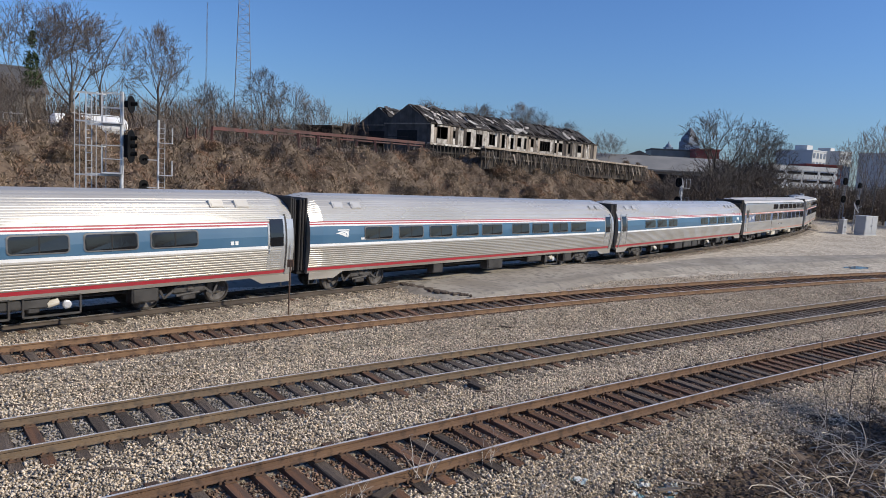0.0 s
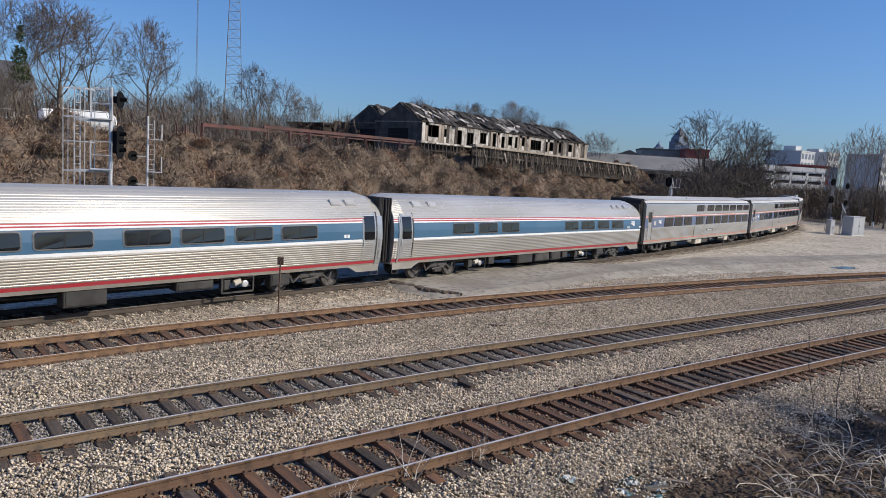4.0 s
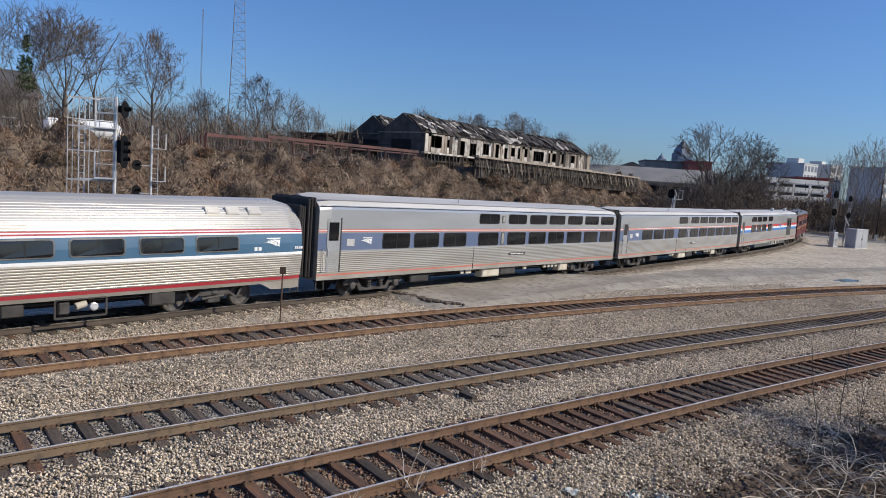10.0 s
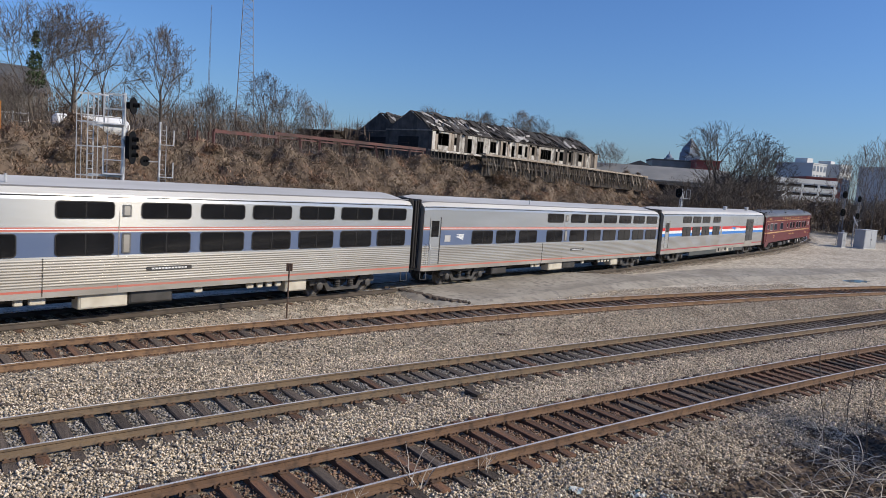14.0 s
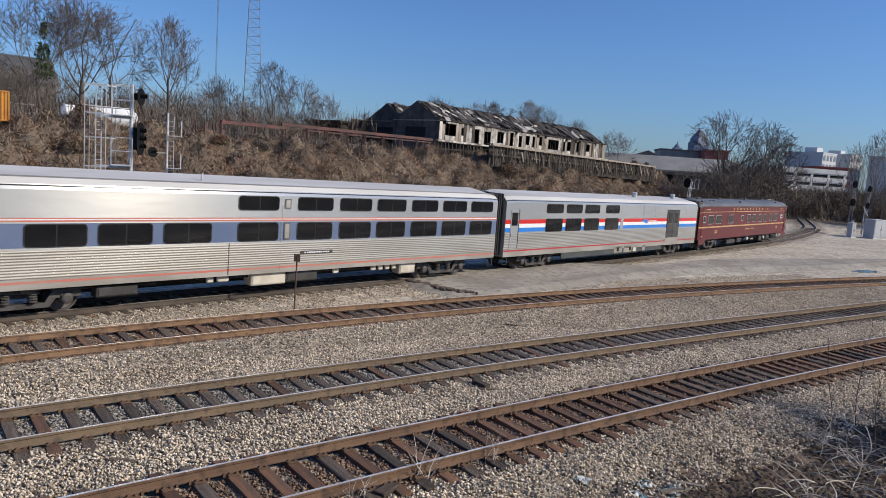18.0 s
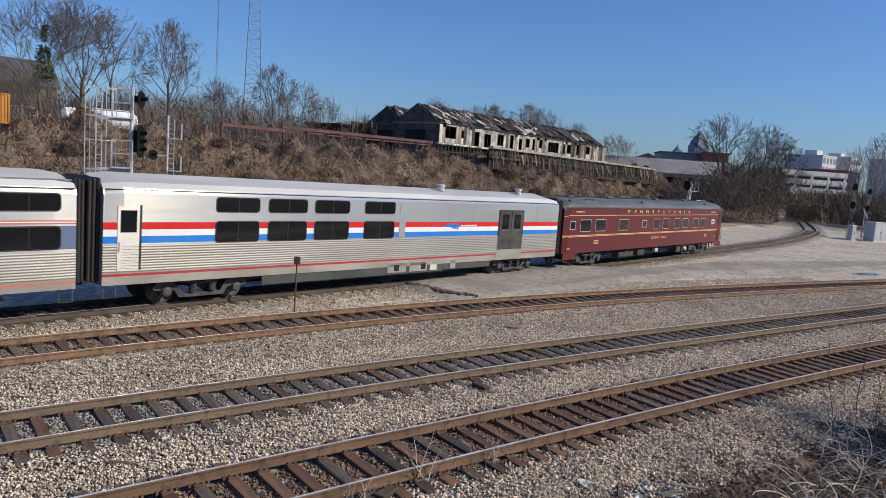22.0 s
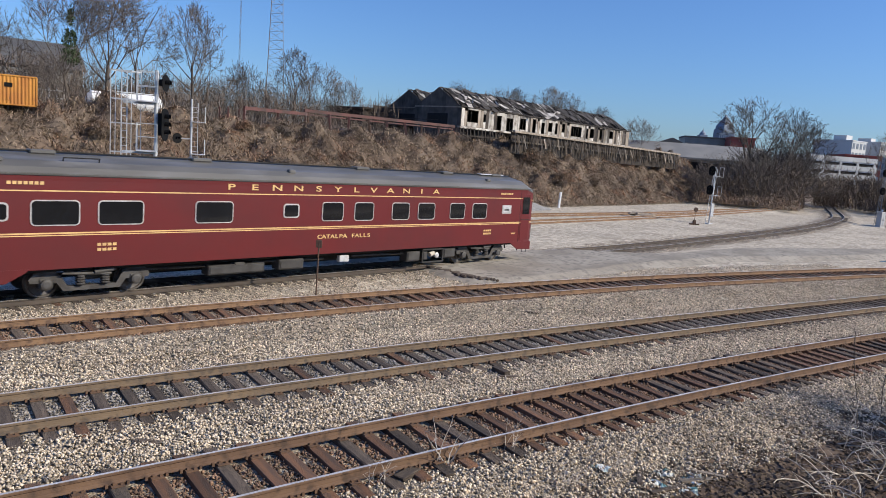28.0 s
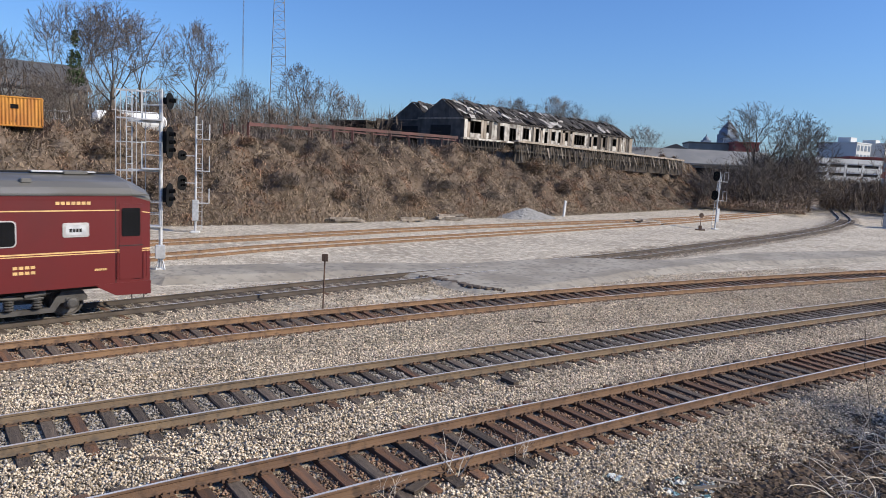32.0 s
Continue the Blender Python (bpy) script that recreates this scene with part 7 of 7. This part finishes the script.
def container():
    x, y = place(-32.4, 62)
    ob = thing("shipping_container", pose(x, y, 6.15, 0, 0, 28), "rust-streaked orange shipping container on the bank", "container")
    b = Build()
    n = 26
    out = []
    for k in range(n):
        u = -3.0 + 6.0 * k / n
        w = 6.0 / n
        out += [(u, -1.2), (u + w * 0.3, -1.2), (u + w * 0.5, -1.17), (u + w * 0.8, -1.17)]
    out += [(3.0, -1.2), (3.0, 1.2), (-3.0, 1.2)]
    part("corrugated_side", b.prism(out, "z", 0.12, 2.05), "orange", ob)
    for z in (0.0, 2.05):
        part("frame_rail", Build().box((-3.03, -1.23, z), (3.03, 1.23, z + 0.12), 0, 0.02), "orange", ob)
    for x_ in (-3.0, 3.0):
        part("corner_post", Build().box((x_ - 0.06, -1.23, 0.1), (x_ + 0.06, -1.11, 2.1), 0, 0.01), "orange", ob)
    part("placard", Build().box((1.0, -1.22, 1.3), (1.5, -1.205, 1.6)), "black", ob)


container()


def gabled_house(az, d, w, l, z0, eave, ridge, turn, wall, roof, label, wins=3, name="house"):
    x, y = place(az, d)
    ob = thing(name, pose(x, y, 0, 0, 0, turn), label, "building")
    part("wall", Build().prism([(-w / 2, z0), (w / 2, z0), (w / 2, eave), (0, ridge - 0.1), (-w / 2, eave)], "y", -l / 2, l / 2), wall, ob)
    for s in (-1, 1):
        e = 0.4
        part("roof", Build().add([(0, -l / 2 - e, ridge), (0, l / 2 + e, ridge), (s * (w / 2 + e), l / 2 + e, eave - 0.25), (s * (w / 2 + e), -l / 2 - e, eave - 0.25), (0, -l / 2 - e, ridge + 0.16), (0, l / 2 + e, ridge + 0.16),
                                  (s * (w / 2 + e), l / 2 + e, eave - 0.09), (s * (w / 2 + e), -l / 2 - e, eave - 0.09)], [(0, 1, 2, 3), (7, 6, 5, 4), (0, 4, 5, 1), (1, 5, 6, 2), (2, 6, 7, 3), (3, 7, 4, 0)]), roof, ob)
    for k in range(wins):
        u = -w / 2 + w * (k + 0.5) / wins
        f = part("window", Build().box((u - 0.5, -l / 2 - 0.05, z0 + (eave - z0) * 0.45), (u + 0.5, -l / 2 + 0.02, z0 + (eave - z0) * 0.85)), "whitetank", ob)
        part("pane", Build().box((u - 0.42, -l / 2 - 0.08, z0 + (eave - z0) * 0.49), (u + 0.42, -l / 2 - 0.03, z0 + (eave - z0) * 0.81)), "aptglass", f)
    return ob


gabled_house(-20.3, 96, 3.4, 5, 6.8, 8.6, 9.8, -20, "siding", "shingle", "small grey gabled house behind the bank", 2)
gabled_house(-38.5, 118, 18, 46, 6.8, 12.4, 16.2, -56, "greyroof", "shingle", "large grey-roofed warehouse behind the trees", 6, "warehouse")


def fence(az0, az1, d):
    ob = thing("fence", label="white rail fence before the warehouse", category="fence")
    (x0, y0), (x1, y1) = place(az0, d), place(az1, d)
    n = 9
    for k in range(n):
        u = k / (n - 1)
        x, y = x0 + (x1 - x0) * u, y0 + (y1 - y0) * u
        part("post", Build().bar((x, y, 6.6), (x, y, 8.6), 0.12, 0.12), "whitetank", ob)
    for z in (7.6, 8.4):
        part("rail", Build().bar((x0, y0, z), (x1, y1, z), 0.06, 0.10), "whitetank", ob)


fence(-31.6, -28.0, 84)


# ---------------------------------------------------------------- heap, logs
def heap(x, y, w, h, mat, label, name="gravel_heap"):
    n, m = 26, 10
    b = Build()
    r = random.Random(5)
    vs = [(0, 0, h)]
    for j in range(1, m + 1):
        q = j / m
        for i in range(n):
            a = 2 * math.pi * i / n
            vs.append((math.cos(a) * q * w * r.uniform(0.93, 1.05), math.sin(a) * q * w * 0.6, h * (1 - q) ** 1.1 + r.uniform(-0.03, 0.05)))
    fs = [(0, 1 + i, 1 + (i + 1) % n) for i in range(n)]
    fs += [(1 + (j - 1) * n + i, 1 + j * n + i, 1 + j * n + (i + 1) % n, 1 + (j - 1) * n + (i + 1) % n) for j in range(1, m) for i in range(n)]
    b.add(vs, fs)
    tagged(part(name, b, mat, at=pose(x, y, gz(x, y) - 0.05, 0, 0, 45)), label, "heap")


heap(9.0, 77.8, 4.6, 1.15, "gravelheap", "low heap of grey gravel below the bank")


def old_ties(x, y, turn, n, seed, label):
    r = random.Random(seed)
    ob = thing("tie_pile", pose(x, y, gz(x, y), 0, 0, turn), label, "timber pile", "old timber below the bank")
    for k in range(n):
        part("old_tie", Build().box((-1.3, -0.11, 0), (1.3, 0.11, 0.18), 0, 0.015), "oldwood", ob, at=pose(r.uniform(-0.6, 0.6), r.uniform(-0.7, 0.7), 0.14 * (k // 3), r.uniform(-5, 5), r.uniform(-4, 4), r.uniform(-25, 25)))


old_ties(-8.6, 60.6, 40, 7, 1, "loose pile of weathered old ties")
old_ties(-3.0, 64.8, 46, 5, 2, "scattered weathered timber below the bank")
old_ties(0.6, 69.0, 40, 8, 3, "long pile of weathered timber below the bank")
old_ties(22.6, 78.5, 40, 6, 4, "scattered old ties beside a siding")


# ---------------------------------------------------------------- far buildings
def far_building(az, d, w, depth, z0, z1, turn, mat, label, rows=0, cols=0, roof=None, name="far_building", pent=()):
    x, y = place(az, d)
    ob = thing(name, pose(x, y, 0, 0, 0, turn), label, "building")
    part("wall", Build().box((-w / 2, -depth / 2, z0), (w / 2, depth / 2, z1)), mat, ob)
    part("parapet", Build().box((-w / 2 - 0.2, -depth / 2 - 0.2, z1), (w / 2 + 0.2, depth / 2 + 0.2, z1 + 0.5)), roof or mat, ob)
    for i in range(rows):
        for j in range(cols):
            u, z = -w / 2 + w * (j + 0.5) / cols, z0 + (z1 - z0) * (i + 0.5) / rows
            a, c = w / cols * 0.28, (z1 - z0) / rows * 0.30
            part("window", Build().box((u - a, -depth / 2 - 0.12, z - c), (u + a, -depth / 2 + 0.05, z + c)), "aptglass", ob)
    for u, ww, hh in pent:
        part("roof_house", Build().box((u - ww / 2, -3, z1 + 0.5), (u + ww / 2, 3, z1 + 0.5 + hh)), mat, ob)
    return ob


far_building(28.9, 380, 12, 18, 3, 23.4, 32, "aptwall", "apartment block in pale haze-washed colour", 5, 4, pent=((2, 5, 2.5),))
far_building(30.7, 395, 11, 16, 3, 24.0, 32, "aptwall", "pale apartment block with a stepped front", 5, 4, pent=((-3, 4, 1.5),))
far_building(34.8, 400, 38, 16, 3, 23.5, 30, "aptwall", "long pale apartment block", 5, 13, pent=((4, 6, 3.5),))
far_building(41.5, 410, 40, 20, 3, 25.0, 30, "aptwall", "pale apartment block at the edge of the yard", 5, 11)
far_building(29.9, 320, 13, 18, 3, 15.0, -10, "brick", "low dark red brick block", 2, 8)
far_building(22.3, 262, 7.4, 14, 3, 16.6, -10, "brick", "red brick warehouse beyond the shed", 0, 0, "brick")
far_building(19.9, 270, 15, 14, 3, 16.4, -10, "greyroof", "dark flat-roofed block beyond the shed", 0, 0, "shingle")
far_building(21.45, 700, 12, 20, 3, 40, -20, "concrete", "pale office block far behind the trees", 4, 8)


def parking_deck():
    x, y = place(29.2, 250)
    ob = thing("parking_deck", pose(x, y, 1.4, 0, 0, 6), "white concrete parking deck with dark open levels", "building")
    # solid dark core paints the shade between the levels
    part("core", Build().box((-17, -8, 1.0), (5, 8, 10.0)), "void", ob)
    for k, z in enumerate((4.6, 7.1, 9.6)):
        part("parapet", Build().box((-17.5, -8.4, z), (5.5, 8.4, z + 1.35)), "concrete", ob)
        part("slab", Build().box((-17.4, -8.2, z - 0.35), (5.4, 8.2, z - 0.02)), "concrete", ob)
    for k in range(5):
        part("column", Build().box((-17.2 + k * 5.4, -8.3, 1.5), (-16.5 + k * 5.4, -7.7, 10)), "concrete", ob)
    ob2 = thing("retaining_wall", pose(*place(28.7, 225), 0, 0, 0, -30), "pale concrete wall below the parking deck", "wall")
    part("wall", Build().box((-13, -0.3, 1.0), (13, 0.3, 3.4)), "concrete", ob2)


parking_deck()


def shed():
    x, y = place(18.6, 172)
    ob = thing("long_shed", pose(x, y, 0, 0, 0, -8), "long grey metal-roofed shed beyond the bank", "building")
    w, l = 30, 22
    part("wall", Build().box((-w / 2, -l / 2, 1.0), (w / 2, l / 2, 7.6)), "siding", ob)
    part("roof", Build().prism([(-l / 2 - 1, 7.4), (l / 2 + 1, 7.4), (l / 2 + 1, 7.8), (3, 11.0), (-3, 11.0), (-l / 2 - 1, 7.8)], "x", -w / 2 - 1, w / 2 + 1), "greyroof", ob)
    part("cupola", Build().prism([(-6, 11.0), (-0.5, 11.0), (-3.2, 12.1)], "y", -2, 2), "shingle", ob)
    # dark sheet on the wall paints the shade of an open bay
    part("dark_bay", Build().box((-w / 2 + 1, -l / 2 - 0.1, 1.0), (w / 2 - 1, -l / 2 + 0.1, 6.9)), "void", ob)


shed()


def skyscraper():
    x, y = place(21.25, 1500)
    ob = thing("skyscraper", pose(x, y, 0, 0, 0, 20), "distant haze-tinted tower with a pointed roof", "building")
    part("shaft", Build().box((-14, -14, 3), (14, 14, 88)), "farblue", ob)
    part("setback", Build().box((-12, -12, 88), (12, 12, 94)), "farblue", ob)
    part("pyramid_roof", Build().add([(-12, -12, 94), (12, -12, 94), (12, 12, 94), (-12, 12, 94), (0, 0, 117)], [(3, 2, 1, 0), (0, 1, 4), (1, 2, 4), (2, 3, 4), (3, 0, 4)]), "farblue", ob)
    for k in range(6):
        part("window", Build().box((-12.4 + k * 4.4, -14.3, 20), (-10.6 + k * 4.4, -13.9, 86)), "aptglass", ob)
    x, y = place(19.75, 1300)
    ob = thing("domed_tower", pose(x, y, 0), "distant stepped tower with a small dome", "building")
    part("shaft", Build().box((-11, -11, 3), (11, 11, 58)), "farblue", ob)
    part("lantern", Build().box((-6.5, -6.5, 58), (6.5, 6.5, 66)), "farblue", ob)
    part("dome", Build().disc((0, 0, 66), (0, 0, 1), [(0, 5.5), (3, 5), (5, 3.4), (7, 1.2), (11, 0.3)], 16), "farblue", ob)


skyscraper()


def puddle(x, y, w, h, turn):
    b = Build()
    n = 22
    b.v = [(w * math.cos(6.283 * k / n) * (1 + 0.22 * math.sin(5 * k)), h * math.sin(6.283 * k / n) * (1 + 0.25 * math.sin(3 * k + 1)), 0.0) for k in range(n)]
    b.v += [(px, py, -0.06) for px, py, _ in b.v]
    b.f = [tuple(range(n))] + [(k + n, (k + 1) % n + n, (k + 1) % n, k) for k in range(n)]
    b.m = [0] * len(b.f)
    top = max(gz(x + dx, y + dy) for dx in (-1, 0, 1) for dy in (-0.3, 0, 0.3))
    tagged(part("puddle", b, "puddle", at=pose(x, y, top + 0.012, 0, 0, turn)), "shallow puddle on the worn yard surface", "puddle", kind="structure")


puddle(33.3, 50.8, 1.6, 0.55, 32)


def parked_van(x, y, turn):
    ob = thing("parked_van", pose(x, y, gz(x, y), 0, 0, turn), "white van parked below the parking deck", "van")
    part("body", Build().prism([(-2.6, 0.4), (2.7, 0.4), (2.75, 1.1), (1.9, 1.25), (1.2, 2.1), (-2.5, 2.15), (-2.6, 1.9)], "y", -0.95, 0.95), "whitetank", ob)
    part("windscreen", Build().prism([(1.25, 1.3), (1.85, 1.28), (1.22, 2.0)], "y", -0.97, 0.97), "glass", ob)
    for sx in (-1.7, 1.8):
        for sy in (-1, 1):
            part("wheel", Build().disc((sx, sy * 0.80, 0.35), (0, sy, 0), [(0, 0.35), (0.2, 0.35), (0.21, 0.25)], 14), "rubber", ob)


parked_van(*place(27.9, 236), 20)


# ---------------------------------------------------------------- pieces of the ground, last
for line, a, b, c, d, label, extra in LAY:
    build_track(line, a, b, c, d, label, **extra)


def scatter_stones():
    """Loose ballast stones round the tracks, in the cribs between the ties and on the shoulders."""
    r = np.random.RandomState(7)
    groups = ([], [], [])
    first = {id(lay[0]): (lay[3], lay[6].get("pitch", 0.53)) for lay in LAY}
    for line, s0, s1, lo, hi, dens in ((TRACK_1, s_at(TRACK_1, -8), s_at(TRACK_1, 17), -3.3, 2.5, 520), (TRACK_2, s_at(TRACK_2, -11), s_at(TRACK_2, 19), -2.6, 3.3, 430),
                                       (TRACK_3, s_at(TRACK_3, -13), s_at(TRACK_3, 26), -3.2, 2.9, 260), (TRACK_1, s_at(TRACK_1, 15), s_at(TRACK_1, 30), -3.2, 2.5, 190),
                                       (TRACK_2, s_at(TRACK_2, 19), s_at(TRACK_2, 34), -2.6, 3.2, 130),
                                       (TRACK_3, s_at(TRACK_3, 2), s_at(TRACK_3, 28), 2.9, 4.7, 130), (TRACK_4, s_at(TRACK_4, -15), s_at(TRACK_4, 0), -3.0, 2.0, 130), (TRACK_4, s_at(TRACK_4, 9), s_at(TRACK_4, 40), -2.3, 1.9, 40)):
        n = int((s1 - s0) * (hi - lo) * dens)
        s, o = r.uniform(s0, s1, n), r.uniform(lo, hi, n)
        h = np.gradient(line.p[:, :2], axis=0)
        t = np.stack([np.interp(s, line.s, h[:, k]) for k in (0, 1)], 1)
        t /= np.linalg.norm(t, axis=1)[:, None]
        x = np.interp(s, line.s, line.p[:, 0]) - t[:, 1] * o
        y = np.interp(s, line.s, line.p[:, 1]) + t[:, 0] * o
        inner = np.abs(o) < 1.30
        start, pitch = first[id(line)]
        off_tie = np.abs((s - start + pitch / 2) % pitch - pitch / 2)
        keep = ~((np.abs(o) < 1.26) & (off_tie < 0.135) & (r.uniform(0, 1, n) < 0.97)) & (np.abs(np.abs(o) - GAUGE / 2) > 0.10)
        q = np.stack([x, y, ground_height(x, y) + np.where(inner, r.uniform(0.0, 0.038, n), r.uniform(-0.010, 0.060, n))], 1)
        for k, which in enumerate((np.abs(o) > 1.0, ~(np.abs(o) > 1.0) & (line in (TRACK_1, TRACK_3)), ~(np.abs(o) > 1.0) & (line in (TRACK_2, TRACK_4)))):
            groups[k].append(q[keep & which])
    pts = [np.concatenate(q) for q in groups]
    for p, mat, lab in zip(pts, ("stone", "brownstone", "greystone"), ("loose pale grey and buff crushed stone beside the rails", "rust-brown crushed stone between the rails", "oily grey crushed stone between the rails")):
        stones(r, p, mat, lab)


def stones(r, p, mat, lab):
    n = len(p)
    octa = np.array([(1, 0, -0.25), (0, 1, -0.25), (-1, 0, -0.25), (0, -1, -0.25), (0.25, 0.15, 0.8)], float)
    size = r.uniform(0.017, 0.041, (n, 1, 1)) * r.uniform(0.65, 1.3, (n, 1, 3))
    v = (octa[None] + r.uniform(-0.3, 0.3, (n, 5, 3))) * size
    a, b = r.uniform(0, 6.28, n), r.uniform(-0.6, 0.6, n)
    ca, sa, cb, sb = np.cos(a)[:, None], np.sin(a)[:, None], np.cos(b)[:, None], np.sin(b)[:, None]
    x, y, z = v[..., 0], v[..., 1], v[..., 2]
    x, z = x * cb + z * sb, -x * sb + z * cb
    x, y = x * ca - y * sa, x * sa + y * ca
    v = np.stack([x, y, z], -1) + p[:, None]
    f = np.array([(0, 1, 4), (1, 2, 4), (2, 3, 4), (3, 0, 4), (2, 1, 0), (3, 2, 0)])
    faces = (f[None] + (np.arange(n) * 5)[:, None, None]).reshape(-1, 3)
    me = raw_mesh("ballast_stones", v.reshape(-1, 3), faces, mat)
    tagged(new("ballast_stones", me), lab, "ballast", kind="stuff")


scatter_stones()


# ---------------------------------------------------------------- what moves
SPEED, GAP_START, PITCH = 5.062, 18.23, 25.95


def car_pose(i, t):
    s = S_ZERO + GAP_START + PITCH * (i - 0.5) - SPEED * t
    a, b = TRACK_4.at(s - TRUCK), TRACK_4.at(s + TRUCK)
    d = b - a
    c = (a + b) / 2
    return s, pose(c[0], c[1], c[2], 0, -math.degrees(math.atan2(d[2], math.hypot(d[0], d[1]))), math.degrees(math.atan2(d[1], d[0])))


def motions():
    for i, car in enumerate(CARS):
        walk(car, [(t, car_pose(i, t)[1]) for t in np.arange(0, 32.01, 0.5)])
    for bogie, car, x in BOGIE_PARTS:
        i = CARS.index(car)
        rows = []
        for t in np.arange(0, 32.01, 2.0):
            s, m = car_pose(i, t)
            turn = TRACK_4.heading(s + x) - math.degrees(math.atan2(m[1][0], m[0][0]))
            rows.append((t, pose(x, 0, 0, 0, 0, turn)))
        walk(bogie, rows)
    step = 2 / 15
    for w, dx in WHEEL_PARTS:
        walk(w, [(k * step, pose(dx, 0, WHEEL_R, 0, -math.degrees(SPEED * k * step / WHEEL_R) % 360, 0)) for k in range(241)])


motions()
